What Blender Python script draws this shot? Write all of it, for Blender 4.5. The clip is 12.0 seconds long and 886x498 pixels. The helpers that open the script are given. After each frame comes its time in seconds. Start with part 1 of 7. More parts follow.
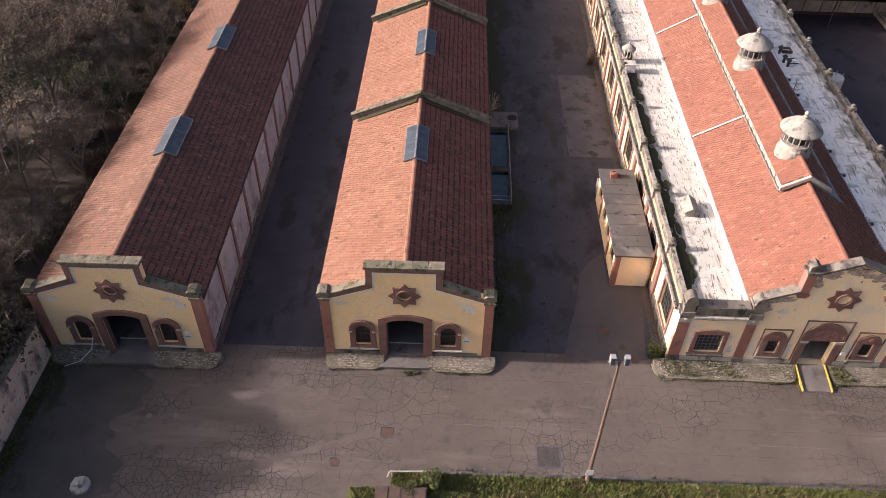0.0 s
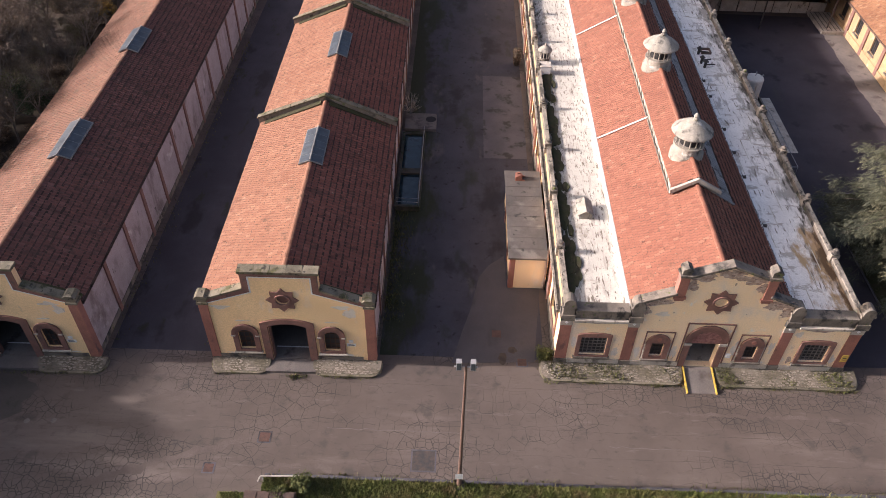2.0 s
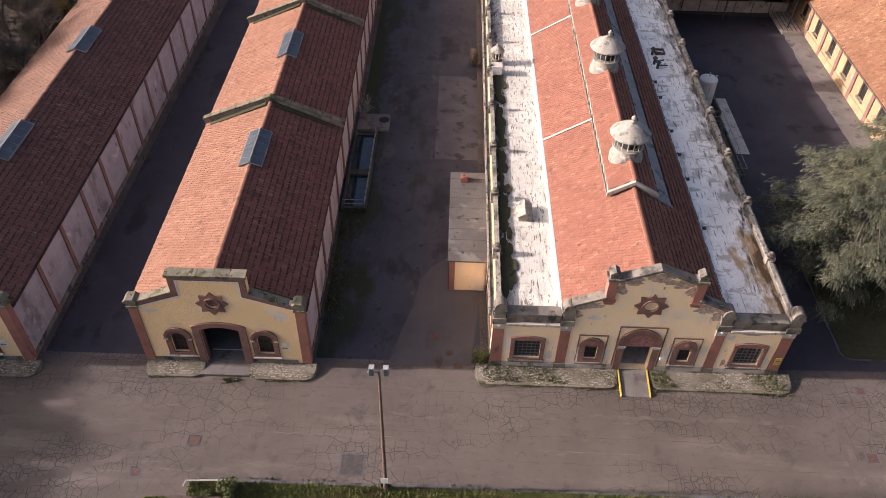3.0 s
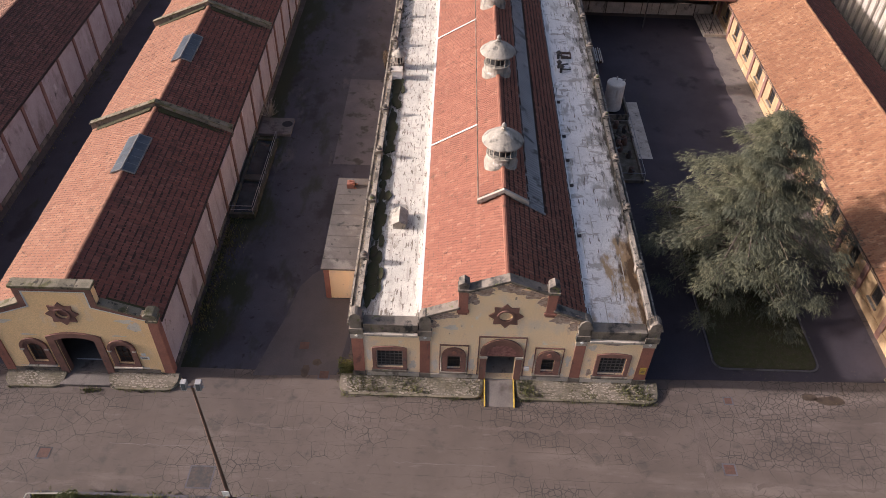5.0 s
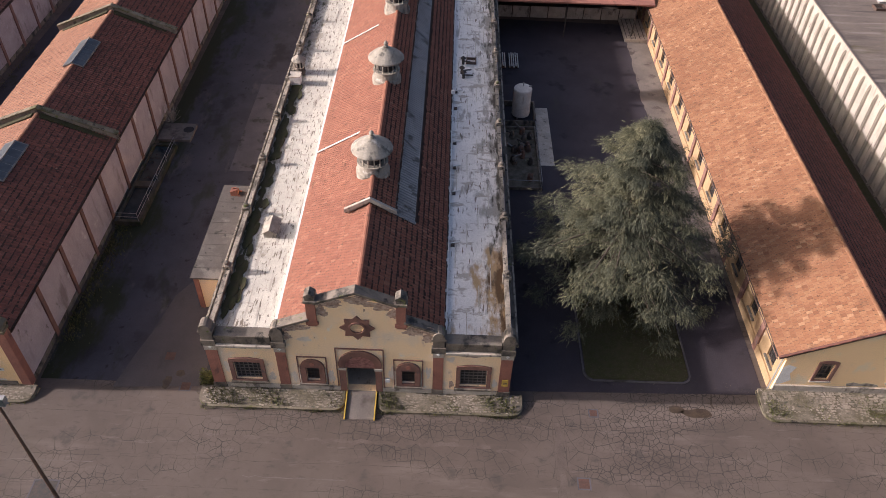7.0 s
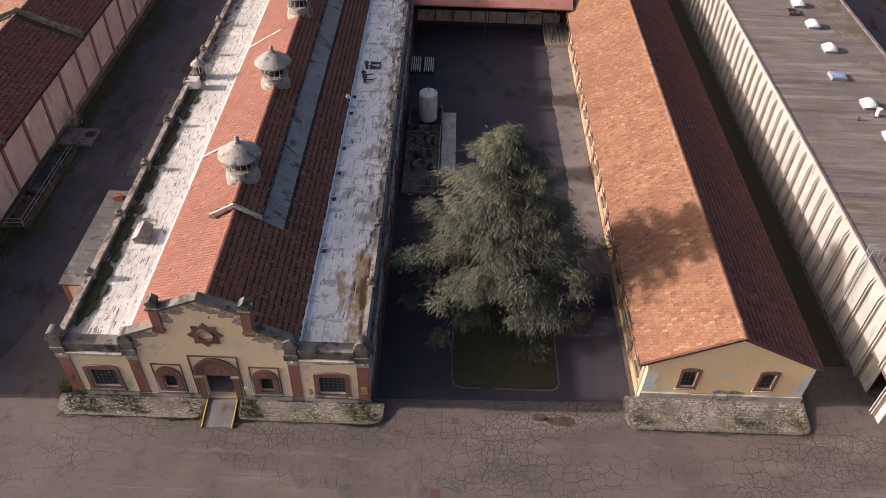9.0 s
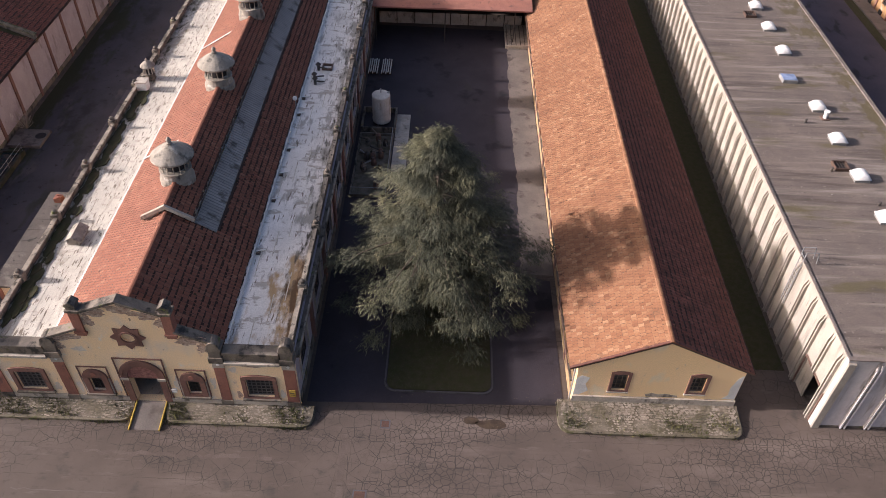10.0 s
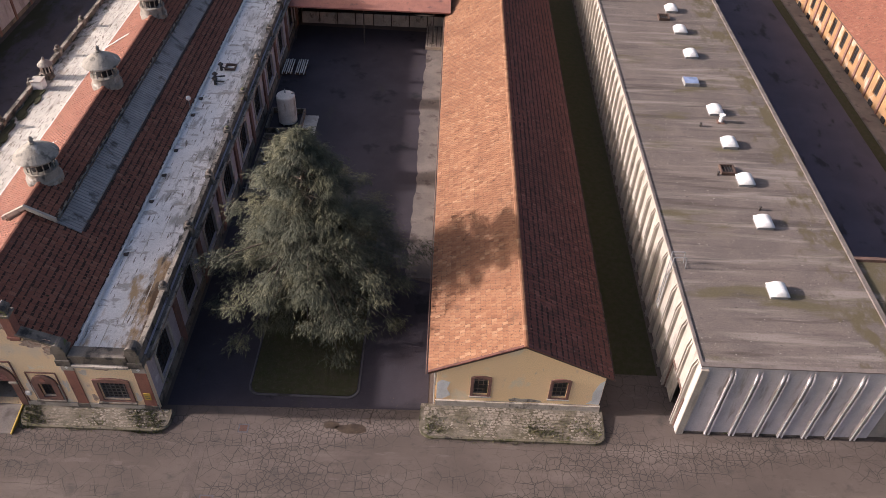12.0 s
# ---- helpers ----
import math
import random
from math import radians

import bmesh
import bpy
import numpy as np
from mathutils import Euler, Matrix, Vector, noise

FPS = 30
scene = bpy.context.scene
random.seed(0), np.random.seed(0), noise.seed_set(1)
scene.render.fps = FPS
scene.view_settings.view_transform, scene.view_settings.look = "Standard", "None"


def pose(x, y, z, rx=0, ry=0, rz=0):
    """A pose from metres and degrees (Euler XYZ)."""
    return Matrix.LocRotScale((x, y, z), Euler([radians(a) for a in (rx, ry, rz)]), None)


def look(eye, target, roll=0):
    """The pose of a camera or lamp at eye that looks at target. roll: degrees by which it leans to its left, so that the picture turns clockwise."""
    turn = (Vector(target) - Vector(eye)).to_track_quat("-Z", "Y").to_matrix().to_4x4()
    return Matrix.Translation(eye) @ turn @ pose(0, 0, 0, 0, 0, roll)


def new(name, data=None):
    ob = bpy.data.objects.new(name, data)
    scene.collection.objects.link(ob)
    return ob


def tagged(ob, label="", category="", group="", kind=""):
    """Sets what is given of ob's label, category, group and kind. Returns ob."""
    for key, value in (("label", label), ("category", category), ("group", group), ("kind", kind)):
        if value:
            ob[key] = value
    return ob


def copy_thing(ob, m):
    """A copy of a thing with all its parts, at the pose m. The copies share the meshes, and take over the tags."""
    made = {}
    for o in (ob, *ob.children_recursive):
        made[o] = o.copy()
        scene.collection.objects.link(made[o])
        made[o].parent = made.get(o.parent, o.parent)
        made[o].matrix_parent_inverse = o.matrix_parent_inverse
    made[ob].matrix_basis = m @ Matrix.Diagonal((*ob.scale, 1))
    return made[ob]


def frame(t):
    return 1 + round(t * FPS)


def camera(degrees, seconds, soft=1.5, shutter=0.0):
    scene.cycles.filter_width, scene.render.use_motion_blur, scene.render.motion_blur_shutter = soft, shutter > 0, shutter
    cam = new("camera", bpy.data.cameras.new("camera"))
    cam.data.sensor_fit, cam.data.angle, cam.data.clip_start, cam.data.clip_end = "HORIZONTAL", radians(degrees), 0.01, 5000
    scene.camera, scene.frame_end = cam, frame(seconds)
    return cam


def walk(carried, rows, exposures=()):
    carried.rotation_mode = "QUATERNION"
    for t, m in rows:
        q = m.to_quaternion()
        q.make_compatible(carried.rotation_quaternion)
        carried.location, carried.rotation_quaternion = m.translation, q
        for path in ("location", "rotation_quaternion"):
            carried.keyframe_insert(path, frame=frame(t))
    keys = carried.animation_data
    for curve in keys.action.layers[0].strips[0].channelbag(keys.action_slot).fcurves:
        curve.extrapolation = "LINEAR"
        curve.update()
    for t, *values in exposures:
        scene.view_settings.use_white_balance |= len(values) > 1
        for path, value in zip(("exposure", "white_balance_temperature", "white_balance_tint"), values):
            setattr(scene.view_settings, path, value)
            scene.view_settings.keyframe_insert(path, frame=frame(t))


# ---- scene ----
# ---- camera ----
cam = camera(60.2, 12.0, soft=0.6)
PATH = [
    (0.0, -21.960, -30.346, 36.962, 1.208, -42.850, 1.250),
    (0.5, -20.423, -30.304, 37.031, 1.205, -42.841, 1.171),
    (1.0, -18.750, -30.172, 37.061, 1.175, -42.870, 1.128),
    (1.5, -17.009, -30.032, 37.130, 1.083, -42.879, 1.161),
    (2.0, -15.233, -29.874, 37.211, 0.887, -42.939, 1.290),
    (2.5, -13.426, -29.646, 37.372, 0.646, -43.099, 1.450),
    (3.0, -11.547, -29.409, 37.530, 0.458, -43.239, 1.602),
    (5.0, -3.509, -28.393, 37.853, 0.227, -43.419, 1.748),
    (5.5, -1.511, -28.129, 37.870, 0.181, -43.365, 1.801),
    (6.0, 0.488, -27.821, 37.868, 0.086, -43.353, 1.883),
    (6.5, 2.493, -27.561, 37.931, 0.016, -43.359, 1.953),
    (7.0, 4.556, -27.370, 38.002, 0.021, -43.343, 1.995),
    (9.0, 12.677, -26.776, 38.082, -0.061, -43.100, 2.055),
    (9.5, 14.723, -26.632, 38.078, -0.049, -43.018, 2.075),
    (10.0, 16.755, -26.547, 38.044, -0.081, -42.915, 2.146),
    (10.5, 18.759, -26.409, 38.022, -0.160, -42.873, 2.289),
    (11.0, 20.698, -26.321, 37.971, -0.302, -42.779, 2.515),
    (11.5, 22.663, -26.179, 38.004, -0.414, -42.768, 2.655),
    (12.0, 24.626, -25.977, 38.017, -0.473, -42.780, 2.733),
]
walk(cam, [(t, pose(x, y, z, 90 + pitch, 0, yaw) @ pose(0, 0, 0, 0, 0, roll)) for t, x, y, z, yaw, pitch, roll in PATH],
     exposures=((0.0, 0.95, 6050, 18), (3.0, 0.91, 6050, 18), (6.0, 0.64, 6050, 18), (12.0, 0.66, 6050, 18)))

# ---- sky, sun, exposure ----
SUN_ELEVATION, SUN_AZIMUTH = 21.4, 268.6  # degrees; azimuth clockwise from +y
world = bpy.data.worlds.new("sky")
scene.world = world
world.use_nodes = True
wn = world.node_tree.nodes
sky = wn.new("ShaderNodeTexSky")
sky.sky_type = "NISHITA"
sky.sun_disc = False
sky.sun_elevation = radians(SUN_ELEVATION)
sky.sun_rotation = radians(SUN_AZIMUTH)
sky.air_density, sky.dust_density, sky.ozone_density = 1.0, 9.0, 1.6
wn["Background"].inputs["Strength"].default_value = 0.111
world.node_tree.links.new(sky.outputs[0], wn["Background"].inputs["Color"])
sun_data = bpy.data.lights.new("sun", "SUN")
sun_data.energy, sun_data.angle, sun_data.color = 4.65, radians(1.4), (1.0, 0.90, 0.81)
sun = new("sun", sun_data)
az, el = radians(SUN_AZIMUTH), radians(SUN_ELEVATION)
sun_dir = Vector((math.sin(az) * math.cos(el), math.cos(az) * math.cos(el), math.sin(el)))
sun.matrix_world = look(sun_dir * 200, (0, 0, 0))


# ---- materials ----
def ramp_mix(nt, fac, c1, c2):
    mix = nt.nodes.new("ShaderNodeMix")
    mix.data_type = "RGBA"
    for key, value in ((0, fac), (6, c1), (7, c2)):
        if isinstance(value, bpy.types.NodeSocket):
            nt.links.new(value, mix.inputs[key])
        elif key:
            mix.inputs[key].default_value = (*value, 1)
        else:
            mix.inputs[0].default_value = value
    return mix.outputs[2]


def math_node(nt, op, a, b=0.0, c=0.0):
    n = nt.nodes.new("ShaderNodeMath")
    n.operation = op
    for k, v in enumerate((a, b, c)):
        if isinstance(v, bpy.types.NodeSocket):
            nt.links.new(v, n.inputs[k])
        else:
            n.inputs[k].default_value = v
    return n.outputs[0]


def spot_mask(nt, place, scale, low, high, stretch=(1, 1, 1), detail=5.0, rough=0.6):
    """A soft-edged noise mask between the two levels."""
    m = nt.nodes.new("ShaderNodeMapping")
    m.inputs["Scale"].default_value = stretch
    nt.links.new(place, m.inputs["Vector"])
    n = nt.nodes.new("ShaderNodeTexNoise")
    n.inputs["Scale"].default_value, n.inputs["Detail"].default_value, n.inputs["Roughness"].default_value = scale, detail, rough
    nt.links.new(m.outputs[0], n.inputs["Vector"])
    r = nt.nodes.new("ShaderNodeMapRange")
    r.interpolation_type = "SMOOTHSTEP"
    r.inputs["From Min"].default_value, r.inputs["From Max"].default_value = low, high
    nt.links.new(n.outputs["Fac"], r.inputs["Value"])
    return r.outputs[0]


def start_material(name, rough=0.85, metal=0.0):
    mat = bpy.data.materials.new(name)
    mat.use_nodes = True
    nt = mat.node_tree
    bsdf = nt.nodes["Principled BSDF"]
    bsdf.inputs["Roughness"].default_value = rough
    bsdf.inputs["Metallic"].default_value = metal
    bsdf.inputs["Specular IOR Level"].default_value = 0.3
    geo = nt.nodes.new("ShaderNodeNewGeometry")
    return mat, nt, bsdf, geo


def add_bump(nt, bsdf, height, strength, distance):
    b = nt.nodes.new("ShaderNodeBump")
    b.inputs["Strength"].default_value, b.inputs["Distance"].default_value = strength, distance
    nt.links.new(height, b.inputs["Height"])
    nt.links.new(b.outputs[0], bsdf.inputs["Normal"])


def random_value(nt, geo):
    info = nt.nodes.new("ShaderNodeObjectInfo")
    return math_node(nt, "FRACT", math_node(nt, "ADD", info.outputs["Random"], geo.outputs["Random Per Island"]))


def surface(name, base, second, scale=0.8, rough=0.88, grain=0.12, stains=(), bump=0.3, metal=0.0, spread=(0.35, 0.65), pieces=0.0, lean=()):
    """Two tones in broad patches, fine grain, and stains: (colour, scale, low, high, stretch)."""
    mat, nt, bsdf, geo = start_material(name, rough, metal)
    place = geo.outputs["Position"]
    col = ramp_mix(nt, spot_mask(nt, place, scale, *spread), base, second)
    for colour, s, low, high, stretch in stains:
        col = ramp_mix(nt, spot_mask(nt, place, s, low, high, stretch), col, colour)
    if lean:
        # silt that collects towards one edge, with a ragged border: x from, x to, colours
        xs = nt.nodes.new("ShaderNodeSeparateXYZ")
        nt.links.new(place, xs.inputs[0])
        r = nt.nodes.new("ShaderNodeMapRange")
        r.inputs["From Min"].default_value, r.inputs["From Max"].default_value = lean[0], lean[1]
        nt.links.new(xs.outputs[0], r.inputs["Value"])
        for colour, s, stretch, cut, reach in lean[2]:
            level = math_node(nt, "ADD", spot_mask(nt, place, s, 0.25, 0.75, stretch), math_node(nt, "MULTIPLY", r.outputs[0], 0.75))
            if reach:
                gate = nt.nodes.new("ShaderNodeMapRange")
                gate.inputs["From Min"].default_value, gate.inputs["From Max"].default_value = reach
                gate.inputs["To Min"].default_value, gate.inputs["To Max"].default_value = 1.0, 0.0
                nt.links.new(xs.outputs[1], gate.inputs["Value"])
                level = math_node(nt, "MULTIPLY", level, gate.outputs[0])
            edge = nt.nodes.new("ShaderNodeMapRange")
            edge.inputs["From Min"].default_value, edge.inputs["From Max"].default_value = cut, cut + 0.36
            nt.links.new(level, edge.inputs["Value"])
            col = ramp_mix(nt, edge.outputs[0], col, colour)
    fine = spot_mask(nt, place, 14.0, 0.25, 0.75)
    hsv = nt.nodes.new("ShaderNodeHueSaturation")
    nt.links.new(col, hsv.inputs["Color"])
    value = math_node(nt, "MULTIPLY_ADD", fine, 2 * grain, 1 - grain)
    if pieces:
        value = math_node(nt, "MULTIPLY", value, math_node(nt, "MULTIPLY_ADD", random_value(nt, geo), 2 * pieces, 1 - pieces))
    nt.links.new(value, hsv.inputs["Value"])
    nt.links.new(hsv.outputs[0], bsdf.inputs["Base Color"])
    if bump:
        add_bump(nt, bsdf, fine, bump, 0.02)
    return mat


def tile_material(name, c1, c2, c3, moss, moss_amount):
    mat, nt, bsdf, geo = start_material(name, 0.82)
    place = geo.outputs["Position"]
    rnd = random_value(nt, geo)
    ramp = nt.nodes.new("ShaderNodeValToRGB")
    e = ramp.color_ramp.elements
    e[0].position, e[0].color = 0.0, (*c1, 1)
    e[1].position, e[1].color = 1.0, (*c3, 1)
    for place_on, share in ((0.06, 0.35), (0.5, 0.0), (0.92, -0.3)):
        mid = e.new(place_on)
        mid.color = (*[b + share * ((a - b) if share > 0 else (b - c)) for a, b, c in zip(c1, c2, c3)], 1)
    nt.links.new(rnd, ramp.inputs[0])
    col = ramp.outputs[0]
    col = ramp_mix(nt, math_node(nt, "MULTIPLY", spot_mask(nt, place, 0.35, 0.4, 0.7), 0.5), col, c1)
    col = ramp_mix(nt, math_node(nt, "MULTIPLY", spot_mask(nt, place, 1.3, 0.62 - moss_amount, 0.75), 0.75), col, moss)
    fine = spot_mask(nt, place, 9.0, 0.2, 0.8)
    col = ramp_mix(nt, math_node(nt, "MULTIPLY", fine, 0.35), col, [c * 0.6 for c in c1])
    col = ramp_mix(nt, math_node(nt, "MULTIPLY", spot_mask(nt, place, 3.2, 0.66, 0.72), 0.6), col, (0.34, 0.25, 0.18))
    col = ramp_mix(nt, math_node(nt, "MULTIPLY", spot_mask(nt, place, 2.6, 0.64, 0.71, (1, 1, 1.3)), 0.8), col, [c * 0.35 for c in c1])
    nt.links.new(col, bsdf.inputs["Base Color"])
    add_bump(nt, bsdf, fine, 0.3, 0.015)
    return mat


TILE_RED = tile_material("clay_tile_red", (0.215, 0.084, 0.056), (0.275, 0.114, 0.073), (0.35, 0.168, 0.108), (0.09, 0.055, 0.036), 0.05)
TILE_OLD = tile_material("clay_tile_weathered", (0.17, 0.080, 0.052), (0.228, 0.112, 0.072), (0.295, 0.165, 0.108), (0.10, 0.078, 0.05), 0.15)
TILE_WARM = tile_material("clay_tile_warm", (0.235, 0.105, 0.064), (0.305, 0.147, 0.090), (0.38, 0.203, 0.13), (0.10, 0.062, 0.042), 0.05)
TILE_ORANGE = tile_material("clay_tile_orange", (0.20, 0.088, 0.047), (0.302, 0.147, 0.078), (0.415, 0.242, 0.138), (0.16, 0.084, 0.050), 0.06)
# Darker, mossier tiles for +x slopes; their shade is partly in the colour.
TILE_SHADED = tile_material("clay_tile_mossy_shaded", (0.155, 0.058, 0.043), (0.212, 0.080, 0.058), (0.285, 0.120, 0.087), (0.060, 0.036, 0.027), 0.12)
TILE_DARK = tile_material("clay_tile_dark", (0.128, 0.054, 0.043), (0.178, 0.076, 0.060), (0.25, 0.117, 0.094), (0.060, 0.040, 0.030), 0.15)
YELLOW = surface("ochre_plaster", (0.93, 0.665, 0.36), (0.90, 0.63, 0.33), 0.5, stains=(
    ((0.86, 0.66, 0.45), 0.9, 0.56, 0.72, (1, 1, 0.6)), ((0.55, 0.42, 0.31), 1.6, 0.66, 0.78, (1.4, 1, 0.5))))
YELLOW_WORN = surface("worn_ochre_plaster", (0.95, 0.71, 0.43), (0.95, 0.73, 0.48), 0.5, stains=(
    ((0.84, 0.68, 0.50), 0.7, 0.50, 0.66, (1, 1, 0.7)), ((0.60, 0.45, 0.34), 1.6, 0.61, 0.74, (1, 1, 0.45)), ((0.88, 0.79, 0.68), 0.9, 0.60, 0.70, (1, 1, 0.8)), ((0.30, 0.22, 0.17), 3.4, 0.66, 0.72, (1, 1, 0.5))))
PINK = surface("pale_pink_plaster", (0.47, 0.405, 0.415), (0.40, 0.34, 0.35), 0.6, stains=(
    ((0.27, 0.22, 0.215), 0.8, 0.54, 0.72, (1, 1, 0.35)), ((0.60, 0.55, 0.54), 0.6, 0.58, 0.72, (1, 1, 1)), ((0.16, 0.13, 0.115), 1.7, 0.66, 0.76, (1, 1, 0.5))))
PINK_STAINED = surface("stained_pink_plaster", (0.41, 0.345, 0.34), (0.34, 0.28, 0.275), 0.6, stains=(((0.20, 0.155, 0.145), 0.6, 0.50, 0.68, (1, 1, 0.5)), ((0.52, 0.46, 0.44), 0.6, 0.60, 0.72, (1, 1, 1)), ((0.12, 0.095, 0.085), 1.7, 0.62, 0.74, (1, 1, 0.5))))
BRICK_RED = surface("red_brown_render", (0.33, 0.145, 0.105), (0.27, 0.122, 0.092), 1.2, stains=(((0.17, 0.09, 0.075), 2.0, 0.58, 0.7, (1, 1, 0.4)),))
BROWN = surface("brown_stone_trim", (0.235, 0.122, 0.095), (0.185, 0.10, 0.08), 1.5, stains=(((0.13, 0.09, 0.08), 3.0, 0.56, 0.7, (1, 1, 0.6)),))
GREY_STONE = surface("weathered_grey_stone", (0.215, 0.18, 0.145), (0.145, 0.122, 0.10), 1.2, stains=(
    ((0.045, 0.042, 0.038), 1.4, 0.48, 0.66, (1, 1, 0.6)), ((0.12, 0.13, 0.05), 2.2, 0.60, 0.7, (1, 1, 1))))
MOSSY_STONE = surface("mossy_coping_stone", (0.19, 0.16, 0.115), (0.125, 0.108, 0.074), 1.4, stains=(((0.085, 0.08, 0.035), 1.5, 0.50, 0.64, (1, 1, 1)), ((0.05, 0.042, 0.034), 3.0, 0.56, 0.66, (1, 1, 1))), pieces=0.15)
PALE_STONE = surface("pale_cast_stone", (0.50, 0.44, 0.37), (0.38, 0.335, 0.28), 1.0, stains=(((0.14, 0.12, 0.10), 1.5, 0.55, 0.7, (1, 1, 0.5)),))
WHITE_PAINT = surface("white_paint", (0.78, 0.76, 0.73), (0.68, 0.66, 0.62), 1.5)
MEMBRANE = surface("white_roof_membrane", (0.63, 0.585, 0.50), (0.52, 0.48, 0.41), 0.5, 0.8, stains=(
    ((0.44, 0.39, 0.33), 1.1, 0.52, 0.64, (2.6, 0.35, 1)), ((0.46, 0.40, 0.34), 1.6, 0.58, 0.66, (0.7, 1.4, 1)), ((0.20, 0.165, 0.13), 2.2, 0.565, 0.63, (3.2, 0.55, 1)), ((0.13, 0.11, 0.09), 3.0, 0.62, 0.68, (2.2, 1.0, 1))), bump=0.15,
    lean=(-5.8, -8.3, (((0.36, 0.31, 0.25), 1.4, (1, 0.8, 1), 0.92, None), ((0.075, 0.068, 0.04), 2.0, (1.3, 0.5, 1), 1.10, None))))
MEMBRANE_RUST = surface("stained_roof_membrane", (0.79, 0.75, 0.71), (0.70, 0.66, 0.62), 0.5, 0.8, stains=(
    ((0.42, 0.38, 0.34), 0.9, 0.54, 0.66, (2.0, 0.5, 1)), ((0.45, 0.40, 0.35), 1.2, 0.55, 0.64, (0.7, 1.4, 1)), ((0.20, 0.165, 0.13), 2.0, 0.59, 0.67, (2.6, 0.4, 1))), bump=0.15,
    lean=(6.0, 8.3, (((0.36, 0.33, 0.29), 0.9, (1.6, 0.6, 1), 0.98, None), ((0.40, 0.27, 0.15), 0.8, (1.6, 0.6, 1), 0.72, (7.5, 10.5)), ((0.085, 0.075, 0.06), 1.3, (2.0, 0.5, 1), 1.12, None), ((0.10, 0.06, 0.03), 0.9, (2.0, 0.6, 1), 1.0, (7.5, 10.5)))))
CONCRETE = surface("precast_concrete", (0.395, 0.352, 0.298), (0.33, 0.294, 0.25), 0.7, stains=(((0.24, 0.215, 0.185), 1.6, 0.54, 0.70, (1.5, 1.5, 0.2)), ((0.12, 0.105, 0.088), 2.4, 0.64, 0.74, (1.5, 1.5, 0.25))))
FLAT_ROOF = surface("bitumen_roof", (0.165, 0.132, 0.112), (0.130, 0.106, 0.092), 0.4, 0.8, stains=(
    ((0.235, 0.198, 0.172), 0.8, 0.50, 0.68, (0.12, 1.4, 1)), ((0.085, 0.069, 0.058), 0.8, 0.52, 0.70, (0.14, 1.5, 1)), ((0.26, 0.23, 0.20), 4.5, 0.62, 0.70, (1, 1, 1)), ((0.06, 0.05, 0.042), 5.5, 0.63, 0.70, (1, 1, 1)), ((0.11, 0.092, 0.052), 0.40, 0.57, 0.70, (0.3, 1.2, 1))), grain=0.2,
    lean=(45.5, 50.3, (((0.105, 0.085, 0.048), 0.9, (1, 0.6, 1), 0.98, None),)))
# Front wall colour lightened against its shade; the side walls keep darker concrete.
FRONT_CONCRETE = surface("lightened_front_concrete", (0.58, 0.54, 0.54), (0.50, 0.465, 0.465), 0.7, stains=(((0.34, 0.30, 0.275), 1.4, 0.54, 0.70, (1.5, 1, 0.25)),))
STAINED_WHITE = surface("stained_white_paint", (0.62, 0.59, 0.54), (0.52, 0.49, 0.44), 1.2, stains=(((0.33, 0.28, 0.22), 1.6, 0.54, 0.70, (1, 1, 0.3)),))
RUBBLE = surface("rubble_stone", (0.31, 0.262, 0.212), (0.215, 0.178, 0.138), 0.9, stains=(((0.14, 0.118, 0.08), 0.7, 0.50, 0.62, (1, 1, 1)), ((0.09, 0.085, 0.06), 2.2, 0.56, 0.66, (1, 1, 1))), pieces=0.14)
MORTAR = surface("earth_joint", (0.185, 0.152, 0.118), (0.10, 0.086, 0.056), 1.6)
DARK = surface("dark_interior", (0.035, 0.032, 0.032), (0.025, 0.024, 0.024), 1.0)
MANHOLE_RUST = surface("rusted_cover", (0.105, 0.056, 0.042), (0.08, 0.046, 0.036), 3.0, 0.75)
FADED = surface("faded_bare_plaster", (0.78, 0.69, 0.58), (0.68, 0.58, 0.48), 1.0, stains=(((0.50, 0.42, 0.35), 2.4, 0.56, 0.70, (1, 1, 0.6)),))
GRILLE = surface("grey_painted_grille", (0.19, 0.18, 0.17), (0.14, 0.125, 0.115), 3.0, 0.7)
IRON = surface("dark_iron", (0.05, 0.047, 0.045), (0.08, 0.06, 0.05), 3.0, 0.6)
RUST = surface("rusty_steel", (0.125, 0.078, 0.06), (0.165, 0.10, 0.077), 2.0, 0.7)
ZINC = surface("galvanised_steel", (0.30, 0.29, 0.285), (0.22, 0.215, 0.21), 1.5, 0.75)
VENT_STONE = surface("weathered_vent_plaster", (0.36, 0.325, 0.272), (0.265, 0.236, 0.195), 1.6, stains=(((0.12, 0.11, 0.095), 1.6, 0.52, 0.66, (1, 1, 0.5)), ((0.50, 0.47, 0.42), 1.2, 0.58, 0.7, (1, 1, 1))))
CORRUGATED = surface("grey_corrugated_sheet", (0.39, 0.36, 0.335), (0.305, 0.283, 0.265), 0.5, 0.7, pieces=0.07, stains=(((0.12, 0.105, 0.092), 0.9, 0.54, 0.66, (1, 1, 1)),))
YELLOW_PAINT = surface("yellow_paint", (0.56, 0.37, 0.06), (0.42, 0.28, 0.06), 2.0, 0.6)
WOOD_DARK = surface("dark_wood", (0.10, 0.06, 0.045), (0.075, 0.05, 0.04), 2.0, 0.7)
CLAY = surface("terracotta", (0.30, 0.125, 0.085), (0.24, 0.10, 0.07), 2.0, pieces=0.2)
# Near-black brown for the painted shade in the tile course joints.
JOINT_SHADE = surface("course_joint_shade", (0.040, 0.024, 0.019), (0.065, 0.038, 0.029), 0.6, 0.95, bump=0)
